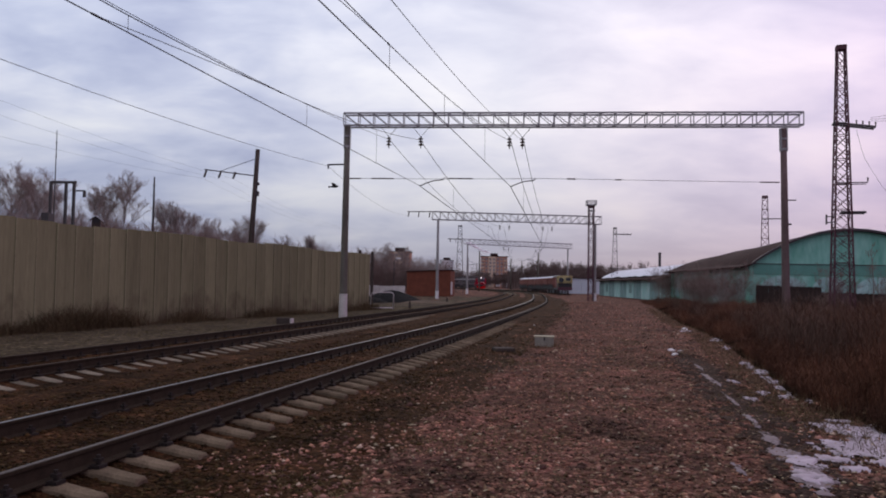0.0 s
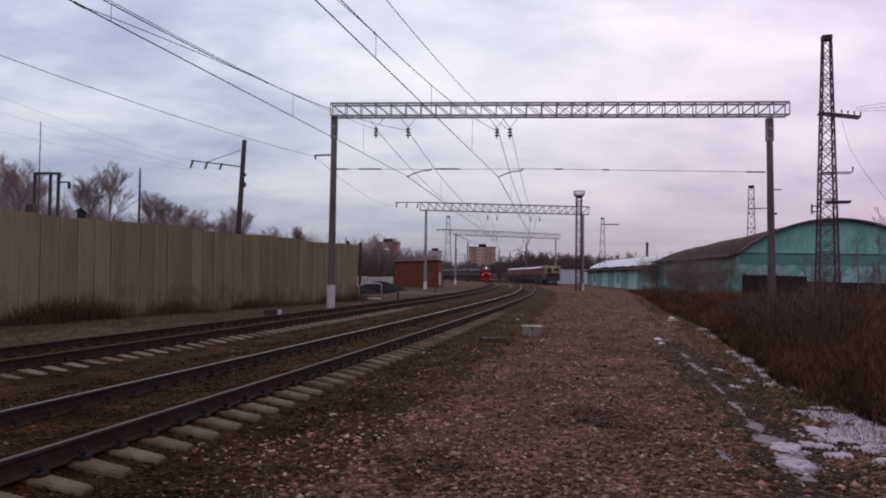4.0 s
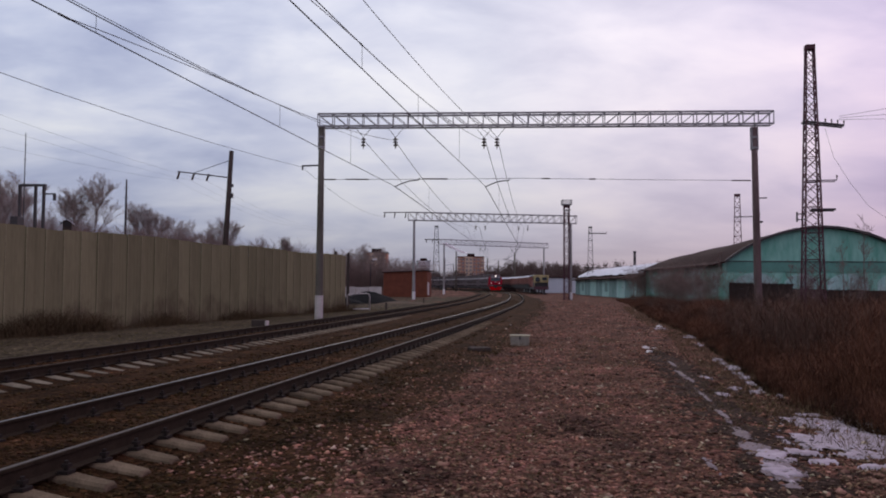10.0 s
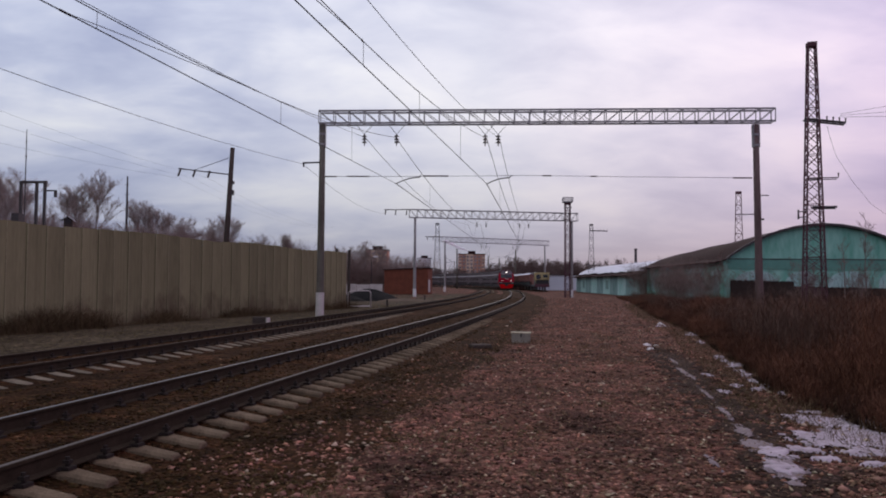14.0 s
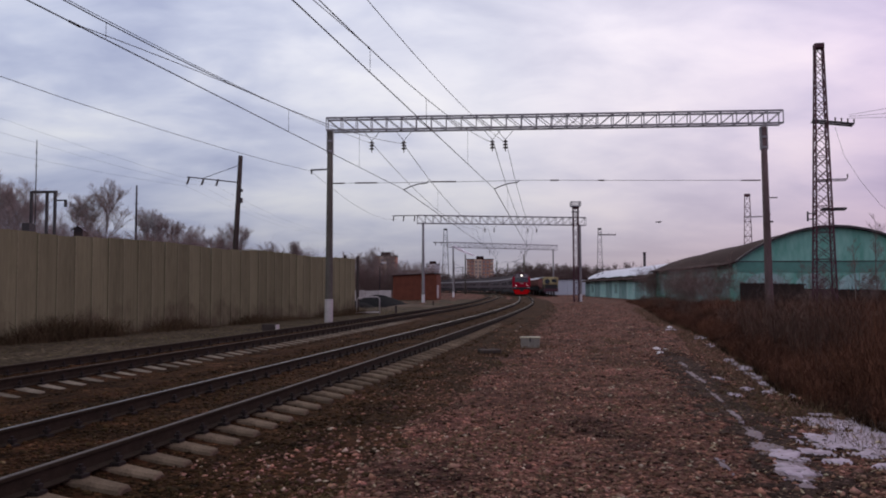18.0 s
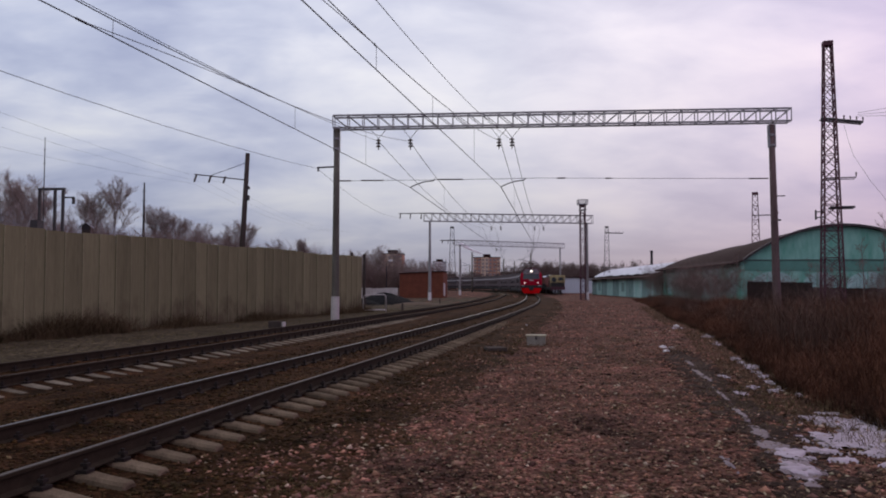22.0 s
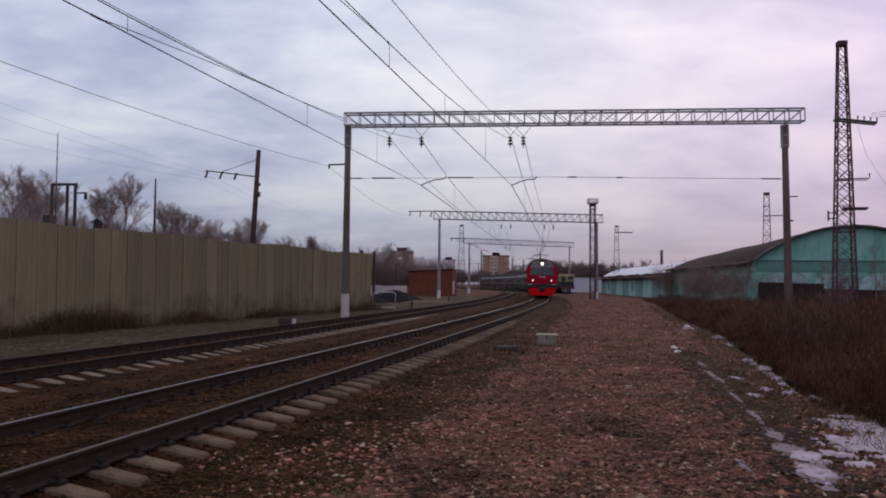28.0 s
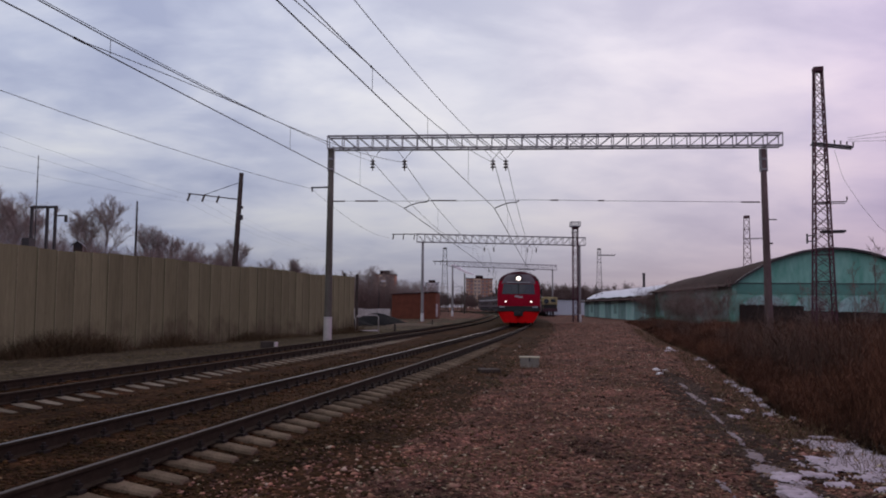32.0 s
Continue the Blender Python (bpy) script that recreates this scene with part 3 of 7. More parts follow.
# ---- tracks ----
def rail_mesh(off, a0, a1, foot_z):
    """A rail of real section along the line."""
    prof = [(-0.075, 0), (0.075, 0), (0.075, 0.012), (0.012, 0.03), (0.009, 0.135), (0.036, 0.148), (0.036, 0.176), (-0.036, 0.176), (-0.036, 0.148), (-0.009, 0.135), (-0.012, 0.03), (-0.075, 0.012)]
    rings, crown = [], []
    a = a0
    while a <= a1:
        p, h = on_line(a, off)
        r = Vector((math.cos(h), -math.sin(h), 0))
        rings.append([p + r * x + Vector((0, 0, foot_z + z)) for x, z in prof])
        crown.append([p + r * x + Vector((0, 0, foot_z + z)) for x, z in ((-0.023, 0.1765), (-0.016, 0.181), (0.016, 0.181), (0.023, 0.1765))])
        a += 1.0 if a < 90 else 2.5
    return Mesh().loft(rings), Mesh().loft(crown, closed=False, caps=False)


def sleeper_mesh():
    """Prestressed concrete sleeper: thick ends with rail seats, a waisted middle."""
    rings = []
    for x, w, z in ((-1.35, 0.085, -0.045), (-1.33, 0.092, -0.022), (-0.95, 0.106, 0.035), (-0.6, 0.106, 0.03), (-0.4, 0.09, -0.005), (0.4, 0.09, -0.005), (0.6, 0.106, 0.03), (0.95, 0.106, 0.035), (1.33, 0.092, -0.022), (1.35, 0.085, -0.045)):
        rings.append([(x, -w - 0.025, -0.13), (x, -w, z - 0.025), (x, -w + 0.03, z), (x, w - 0.03, z), (x, w, z - 0.025), (x, w + 0.025, -0.13)])
    return Mesh().loft(rings)


def clip_mesh():
    m = Mesh()
    for s in (-1, 1):
        x = s * 0.115
        m.box(x - 0.05, x + 0.05, -0.06, 0.06, 0.0, 0.03)
        m.tube([(x, 0, 0.03), (x, 0, 0.115)], 0.02, 6)
        m.box(x - 0.032, x + 0.032, -0.032, 0.032, 0.055, 0.085)
    m.box(-0.09, 0.09, -0.075, 0.075, -0.005, 0.018)
    return m


SLEEPER_LIT_DATA = sleeper_mesh().data("sleeper", M_SLEEPER_LIT)
SLEEPER_DATA, CLIP_DATA = sleeper_mesh().data("sleeper", M_SLEEPER), clip_mesh().data("rail_fastening", M_CLIP)


BED = ((-2.6, -0.08), (-1.6, 0.075), (-1.0, 0.07), (-0.72, 0.073), (-0.4, 0.066), (0.4, 0.058), (0.68, 0.068), (0.86, 0.022), (1.05, -0.012), (1.42, -0.055), (2.4, -0.012), (3.4, -0.07))


def make_track(name, label, off, a0, a1, crown_mats, sleeper_data, sleeper_mat, shoulder=0.0, step=0.545, near_count=240):
    t = thing(name, Matrix.Identity(4), label, "railway track", "main line tracks", "structure")
    for k, s in enumerate((-1, 1)):
        body, crown = rail_mesh(off + s * 0.797, a0, a1, RAIL_Z - 0.18)
        r = part("rail", body, M_RAIL, t, "rusty steel rail")
        part("rail_head", crown, crown_mats[k], r, "worn shining running surface")
    # the bed
    rings = []
    a = a0
    while a <= a1:
        p, h = on_line(a, off)
        r = Vector((math.cos(h), -math.sin(h), 0))
        bury = (0.06 * min(1, max(0, (a - 14) / 26)) if off == 0 else shoulder) + 0.04 * min(1, max(0, (a - 36) / 18))
        rings.append([p + r * x + Vector((0, 0, z + (bury if 0.8 < x < 1.7 else 0))) for x, z in BED])
        a += 2.0
    part("ballast_bed", Mesh().loft(rings, closed=False, caps=False), M_BALLAST, t, "dark brown oily ballast")
    rnd = random.Random(5)
    far, fclip = Mesh(), Mesh()
    a, k = a0, 0
    start = along_at(2.0) if off == 0 else along_at(8.0)
    while a < a1:
        p, h = on_line(a, off)
        m = Matrix.Translation(p + Vector((0, 0, SLEEPER_Z - 0.03 + rnd.uniform(-0.008, 0.008)))) @ Matrix.Rotation(-h + rnd.uniform(-0.012, 0.012), 4, "Z")
        if a >= start and k < near_count:
            s = new("sleeper", sleeper_data)
            s.parent, s.matrix_basis = t, m
            if a < start + 34:
                for x in (-0.797, 0.797):
                    c = new("rail_fastening", CLIP_DATA)
                    c.parent, c.matrix_basis = s, Matrix.Translation((x, 0, 0.038))
            else:
                for x in (-0.797, 0.797):
                    mm = m @ Matrix.Translation((x, 0, 0.038))
                    for sx in (-0.115, 0.115):
                        fclip.box(sx - 0.05, sx + 0.05, -0.06, 0.06, 0, 0.09, m=mm)
            k += 1
        elif a > start:
            far.add([m @ Vector(q) for q in ((-1.35, -0.15, -0.1), (1.35, -0.15, -0.1), (1.35, 0.15, -0.1), (-1.35, 0.15, -0.1), (-1.33, -0.12, 0.03), (1.33, -0.12, 0.03), (1.33, 0.12, 0.03), (-1.33, 0.12, 0.03))],
                    [(4, 5, 6, 7), (0, 1, 5, 4), (1, 2, 6, 5), (2, 3, 7, 6), (3, 0, 4, 7)])
        else:
            far.box(-1.35, 1.35, -0.13, 0.13, -0.1, 0.03, m=m)
        a += step
    part("distant_sleepers", far, sleeper_mat, t, "far concrete sleepers", kind="stuff")
    part("distant_fastenings", fclip, M_CLIP, t, "dark rail fastenings", kind="stuff")


# ---- portals of the overhead line ----
def taper_pole(h, r0, r1, n=16):
    return Mesh().tube([(0, 0, -0.3), (0, 0, 0.0), (0, 0, h * 0.5), (0, 0, h)], [r0, r0, (r0 + r1) / 2, r1], n)


def truss_mesh(p, q, hgt, depth, panels, chord=0.09, web=0.055, cross=()):
    """A box truss from p to q (lower chord middle), hgt high; cross: panels with crossed diagonals."""
    p, q = Vector(p), Vector(q)
    d = q - p
    side = d.normalized().cross(Vector((0, 0, 1))) * (depth / 2)
    up = Vector((0, 0, hgt))
    m, w = [], []
    for s in (-1, 1):
        m.append((p + side * s, q + side * s, chord))
        m.append((p + side * s + up, q + side * s + up, chord))
        for k in range(panels + 1):
            a = p + d * (k / panels) + side * s
            w.append((a, a + up, web))
            if k < panels:
                b = p + d * ((k + 1) / panels) + side * s
                right = k >= panels // 2
                if k in cross:
                    w += [(a, b + up, web * 0.6), (a + up, b, web * 0.6)]
                elif right:
                    w.append((a, b + up, web * 0.8))
                else:
                    w.append((a + up, b, web * 0.8))
    for k in range(panels + 1):
        a = p + d * (k / panels)
        w += [(a - side, a + side, web * 0.8), (a - side + up, a + side + up, web * 0.8)]
    return m, w


def suspension_insulator(parent, p, hang):
    """Two yoke wires from the beam to a string of three glass discs."""
    y = Mesh()
    for s in (-1, 1):
        y.tube([(s * 0.28 + 0.12 * s, 0, hang), (0, 0, 0.2)], 0.012, 5)
    o = part("insulator_string", Mesh().add(*disc_stack(3, 0.13, 0.15)), M_INSUL, parent, "brown disc insulators", smooth=False, m=Matrix.Translation(p))
    part("yoke_wire", y, M_WIRE, o)


def disc_stack(n, r, pitch, seg=10):
    prof = [(0.02, 0.2)]
    for k in range(n):
        z = 0.18 - k * pitch
        prof += [(0.03, z), (r * 0.5, z - 0.02), (r, z - 0.075), (r * 0.92, z - 0.095), (0.03, z - 0.09)]
    prof.append((0.02, 0.18 - n * pitch - 0.1))
    v, f = [], []
    for rr, z in prof:
        v += [(rr * math.cos(2 * math.pi * k / seg), rr * math.sin(2 * math.pi * k / seg), z) for k in range(seg)]
    for i in range(len(prof) - 1):
        f += [(i * seg + k, i * seg + (k + 1) % seg, (i + 1) * seg + (k + 1) % seg, (i + 1) * seg + k) for k in range(seg)]
    return v, f


def make_portal(left, right, z_beam, hgt, panels, over, label, r=0.175, leans=(0, 0), cross=(), detail=True, side_arm=False, mat=M_STEEL, slim=1.0, left_base=1.2, over_left=None, rise=0.0):
    """Two poles and a truss beam across the tracks. left, right: feet of the poles."""
    left, right = Vector((*left, 0)), Vector((*right, 0))
    t = thing("overhead_line_portal", Matrix.Translation(left), label, "portal", "overhead line portals")
    d = right - left
    u = d.normalized()
    ang = math.atan2(u.y, u.x)
    feet = (Vector((0, 0, 0)), d)
    for k, p in enumerate(feet):
        m = Matrix.Translation(p) @ Matrix.Rotation(radians(leans[k]), 4, "Y")
        pole = part("pole", taper_pole(z_beam, r * 1.1, r * 0.78), (M_CONCRETE, M_POLE_REDDISH)[k] if detail else M_CONCRETE_PALE, t, "grey concrete pole", smooth=True, m=m)
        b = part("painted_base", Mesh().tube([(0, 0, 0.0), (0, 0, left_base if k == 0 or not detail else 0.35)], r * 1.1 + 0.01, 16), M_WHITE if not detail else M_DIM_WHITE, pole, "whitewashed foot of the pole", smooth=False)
        if detail:
            part("head_band", Mesh().tube([(0, 0, z_beam - 1.05), (0, 0, z_beam - 0.95)], r * 0.85 + 0.02, 14).tube([(0, 0, z_beam - 0.55), (0, 0, z_beam - 0.45)], r * 0.85 + 0.02, 14)
                 .box(-r + 0.01, -r + 0.06, -0.1, 0.1, z_beam - 1.1, z_beam).box(r - 0.06, r - 0.01, -0.1, 0.1, z_beam - 1.1, z_beam), M_STEEL, pole, "pale steel clamp at the pole head")
            if k == 0:
                part("bracket", Mesh().bar((0.1, 0, 7.55), (-0.95, 0, 7.5), 0.07).tube([(-0.9, 0, 7.5), (-0.9, 0, 7.3)], 0.04, 6), M_STEEL_DARK, pole, "feeder bracket")
            else:
                part("bracket", Mesh().bar((0.0, 0, 6.0), (0.55, 0, 6.0), 0.05), M_STEEL_DARK, pole)
                part("peg", Mesh().bar((0, 0, 4.85), (0.3, 0, 4.85), 0.08), M_STEEL_DARK, pole)
    lo = u * over
    a, b = feet[0] - u * (over if over_left is None else over_left) + Vector((0, 0, z_beam)), feet[1] + lo + Vector((0, 0, z_beam + rise))
    chords, webs = truss_mesh(a, b, hgt, 0.55, panels, 0.078 * slim, 0.04 * slim, cross)
    for c in chords:
        part("chord", Mesh().bar(*c), mat, t, "pale steel chord of the lattice beam")
    if slim < 1.3:
        for c in webs:
            part("web_member", Mesh().bar(*c), mat, t)
    else:
        joined = Mesh()
        for c in webs:
            joined.bar(*c)
        part("webbing", joined, mat, t, "thin steel lattice webbing", kind="stuff")
    if side_arm:
        arm = Mesh().bar(a + Vector((0, 0, hgt)), a - u * 3.0 + Vector((0, 0, hgt - 0.1)), 0.1)
        sa = part("side_arm", arm, M_STEEL_DARK, t)
        for k in (0.3, 1.6, 2.8):
            part("insulator", Mesh().tube([(0, 0, 0), (-0.08, 0, -0.6)], 0.07, 6), M_INSUL, sa, m=Matrix.Translation(a - u * k + Vector((0, 0, hgt - 0.1))))
    return t, u


# ---- portals along the line ----
PORTAL_1, U1 = make_portal((-4.85, 38.6), (16.22, 37.4), 9.42, 0.6, 30, 0.72, "rigid overhead line portal with a lattice beam across both tracks", leans=(0.2, -0.8), cross=(15, 16, 17), over_left=0.12, rise=0.14)
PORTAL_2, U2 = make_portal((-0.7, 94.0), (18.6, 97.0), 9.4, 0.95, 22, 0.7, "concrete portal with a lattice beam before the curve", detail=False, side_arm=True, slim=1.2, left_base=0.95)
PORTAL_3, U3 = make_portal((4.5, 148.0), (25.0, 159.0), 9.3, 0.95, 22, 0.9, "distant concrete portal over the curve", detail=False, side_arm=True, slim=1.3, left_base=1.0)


def cantilever_pole(x, y, reach, h=10.6):
    t = thing("cantilever_pole", Matrix.Translation((x, y, 0)), "far concrete pole with a bracket arm for the overhead line", "catenary pole", "catenary poles along the curve")
    part("pole", Mesh().tube([(0, 0, -0.3), (0, 0, h)], [0.24, 0.17], 10), M_CONCRETE, t, smooth=True)
    part("bracket_arm", Mesh().bar((0, 0, 8.2), (reach, 0, 8.7), 0.1).bar((0, 0, 9.9), (reach * 0.75, 0, 8.6), 0.05), M_STEEL_DARK, t)


for x, y, reach in ((25.2, 210.0, -3.2), (22.4, 262.0, -3.2), (28.0, 282.0, -3.0), (9.5, 208.0, 3.0), (8.2, 262.0, 3.0), (14.0, 330.0, -3.0), (1.0, 326.0, 3.0)):
    cantilever_pole(x, y, reach)


# ---- overhead wires ----
def sag(p, q, s, n=14):
    p, q = Vector(p), Vector(q)
    return [p.lerp(q, k / n) - Vector((0, 0, 4 * s * (k / n) * (1 - k / n))) for k in range(n + 1)]


def wire_thing(name, label, paths, r, droppers=(), dr=0.006):
    t = thing(name, Matrix.Identity(4), label, "overhead wire", "overhead wires")
    for nm, path, rr in paths:
        part(nm, Mesh().tube(path, rr, 5, caps=False), M_WIRE, t)
    for a, b in droppers:
        part("dropper", Mesh().tube([a, b], dr, 4, caps=False), M_WIRE, t)
    return t


def catenary(x0, slope, zc, zm, extra, sag_a, sag_b, drops, label, stagger, span, tie):
    """Contact wire, messenger and feeder of one track: from the span behind the camera to the portals ahead."""
    y0 = 38.0
    back = lambda y, z: Vector((x0 + (y - y0) * slope, y, z))
    contact = [back(span, zc), back(y0, zc)]
    mess = sag(back(span, zm), back(y0, zm), sag_a, 28)
    drop = []
    for y in (-6.0, 2.0, *drops):
        k = (y - span) / (y0 - span)
        p = back(y, zm - 4 * sag_a * k * (1 - k))
        drop.append((p, back(y, zc)))
    paths = [("contact_wire", contact, 0.0135), ("messenger_wire", mess, 0.012)]
    if extra:
        paths.append(("feeder_wire", sag(back(span, zm) + Vector((extra, 0, 0)), back(y0, zm) + Vector((extra, 0, 0)), sag_b, 28), 0.009))
    # a slack tie from the messenger down to the contact wire, held by clamps
    ya, yb = tie
    k = (ya - span) / (y0 - span)
    top = back(ya, zm - 4 * sag_a * k * (1 - k))
    paths.append(("tie_wire", sag(top, back(yb, zc), -0.035), 0.009))
    paths.append(("wire_clamp", [top - Vector((0, 0.12, 0.02)), top + Vector((0, 0.12, 0.02))], 0.024))
    paths.append(("wire_clamp", [back(yb - 0.15, zc), back(yb + 0.15, zc)], 0.024))
    pts = [(94.0, stagger), (150.0, stagger), (208.0, stagger), (266.0, stagger)]
    prev = back(y0, zc)
    pm = back(y0, zm)
    for yy, off in pts:
        p, _ = on_line(along_at(yy), off)
        c, mm = Vector((p.x, p.y, zc - 0.1)), Vector((p.x, p.y, zm))
        paths.append(("contact_wire", [prev, c], 0.021))
        paths.append(("messenger_wire", sag(pm, mm, 1.1), 0.016))
        if extra:
            e = Vector((extra, 0, 0))
            paths.append(("feeder_wire", sag(pm + e, mm + e, 1.0), 0.014))
        sg = sag(pm, mm, 1.1)
        for k in (3, 6, 9, 12):
            drop.append((sg[k], prev.lerp(c, k / 14)))
        prev, pm = c, mm
    return wire_thing("contact_line", label, paths, 0.02, drop)


catenary(3.17, 0.2157, 6.52, 8.72, 0.62, 1.77, 1.45, (17.4, 23.1, 30.4), "contact wire and messenger wires over the near track", 0.3, -16.0, (17.3, 9.0))
catenary(-1.22, 0.2137, 6.48, 8.7, -1.5, 1.9, 1.05, (15.0, 23.9, 31.0), "contact wire and messenger wires over the far track", -4.4, -12.0, (22.0, 14.1))


def registration(x, y):
    """Cantilever that holds the contact wire: a bent thin arm on the cross wire."""
    m = Mesh().tube([(x, y, 6.5), (x + 0.35, y, 6.66), (x + 0.7, y, 6.78), (x + 1.15, y, 6.83), (x + 1.22, y, 6.95)], 0.028, 6)
    return m


reg = thing("cross_wire", Matrix.Identity(4), "fixing cross wire with insulators between the portal poles", "overhead wire", "overhead wires")
part("wire", Mesh().tube([(-4.6, 38.6, 6.85), (-2, 38.45, 6.86), (0.6, 38.3, 6.87), (5.0, 38.05, 6.93), (10, 37.75, 6.88), (15.9, 37.4, 6.84)], 0.011, 5), M_WIRE, reg)
for xa, xb, z in ((-4.7, -4.1, 6.85), (-3.6, -2.5, 6.86), (0.1, 1.35, 6.89), (5.9, 6.3, 6.92), (8.2, 8.5, 6.9), (15.0, 15.9, 6.845)):
    part("rod_insulator", Mesh().tube([(xa, 38.6 - (xa + 4.8) * 0.057, z), (xb, 38.6 - (xb + 4.8) * 0.057, z)], 0.035, 6), M_INSUL, reg)
part("registration_arm", registration(-1.22, 38.35), M_STEEL_DARK, reg)
part("registration_arm", registration(3.17, 38.1), M_STEEL_DARK, reg)
for x in (-2.77, -1.2, 3.11, 3.74):
    suspension_insulator(PORTAL_1, Vector((x + 4.85, -(x + 4.85) * 0.057, 8.72)), 0.68)
for x in (6.74, 7.88, 12.03, 13.15):
    suspension_insulator(PORTAL_2, U2 * ((x + 0.7) / U2.x) + Vector((0, 0, 8.72)), 0.68)
for x in (11.6, 12.5, 18.1, 19.0):
    suspension_insulator(PORTAL_3, U3 * ((x - 4.5) / U3.x) + Vector((0, 0, 8.65)), 0.68)


def feeder(label, pts, s, r=0.012):
    path = []
    for a, b in zip(pts[:-1], pts[1:]):
        path += sag(a, b, s, 10)
    return wire_thing("feeder_line", label, [("wire", path, r)], r)


feeder("thin feeder wire on the portal poles", [(-15.4, -6, 7.5), (-5.75, 38.6, 7.45), (-3.9, 94.0, 9.9)], 0.75, 0.009)
feeder("thin wire to the wooden pole", [(-27.0, 12, 9.6), (-17.5, 57, 9.1), (-14, 110, 9.2)], 0.8, 0.0045)
feeder("thin wire to the wooden pole", [(-26.0, 12, 11.2), (-16.4, 57, 9.1), (-13, 110, 9.2)], 0.8, 0.0045)
feeder("thin wire to the wooden pole", [(-25.0, 12, 11.9), (-15.3, 57, 9.1), (-12, 110, 9.2)], 0.8, 0.0045)


# ---- the tall sheet fence ----
FENCE_A, FENCE_B = Vector((-17.9, 10.9, 0)), Vector((-4.95, 53.2, 0))


def make_fence():
    t = thing("fence", Matrix.Identity(4), "tall olive brown profiled sheet fence with dark weeds along its foot", "fence", kind="structure")
    d = (FENCE_B - FENCE_A)
    u = d.normalized()
    n = int(d.length / 0.862)
    w = d.length / n
    rnd = random.Random(9)
    # one sheet: shallow ribs and a lapped edge
    prof = [(0.0, -0.004), (0.008, 0.022), (0.045, 0.026), (0.27, 0.012)]
    for k in range(1, 4):
        x = 0.12 + k * 0.175
        prof += [(x, 0.012), (x + 0.075, 0.012), (x + 0.09, 0.004), (x + 0.14, 0.004)]
    prof += [(w - 0.03, 0.006), (w - 0.02, -0.003), (w + 0.008, -0.005)]
    m = Mesh()
    v = [(x, -y, z) for z in (0.0, 3.64) for x, y in prof] + [(x, -y + 0.01, z) for z in (0.0, 3.64) for x, y in prof]
    k = len(prof)
    f = []
    for i in range(k - 1):
        f += [(i, i + 1, k + i + 1, k + i), (2 * k + i + 1, 2 * k + i, 3 * k + i, 3 * k + i + 1), (k + i, k + i + 1, 3 * k + i + 1, 3 * k + i)]
    f += [(0, k, 3 * k, 2 * k), (k - 1, 3 * k - 1, 4 * k - 1, 2 * k - 1)]
    data = m.add(v, f).data("sheet", M_FENCE)
    # thin pale strip that paints the light catching the lap
    edge = Mesh().box(0.004, 0.042, -0.0305, -0.0275, 0.01, 3.63).data("lap_edge", M_FENCE_EDGE)
    rot = Matrix.Rotation(math.atan2(u.y, u.x), 4, "Z")
    for i in range(n):
        s = new("sheet", data)
        s.parent = t
        e = new("lap_edge", edge)
        e.parent = s
        s.matrix_basis = Matrix.Translation(FENCE_A + u * (i * w) + Vector((0, 0, rnd.uniform(-0.02, 0.02) + 0.05 * math.sin(i * 0.55)))) @ rot @ Matrix.Rotation(rnd.uniform(-0.004, 0.004), 4, "X")
    back = Vector((-u.y, u.x, 0)) * 0.08
    for z in (0.6, 3.0):
        part("fence_rail", Mesh().bar(FENCE_A + back + Vector((0, 0, z)), FENCE_B + back + Vector((0, 0, z)), 0.06), M_FENCE_RAIL, t)
    for i in range(0, n + 1, 3):
        p = FENCE_A + u * min(i * w, d.length - 0.1) + back * 1.8
        part("fence_post", Mesh().box(p.x - 0.04, p.x + 0.04, p.y - 0.04, p.y + 0.04, -0.2, 3.5), M_FENCE_RAIL, t)


make_fence()


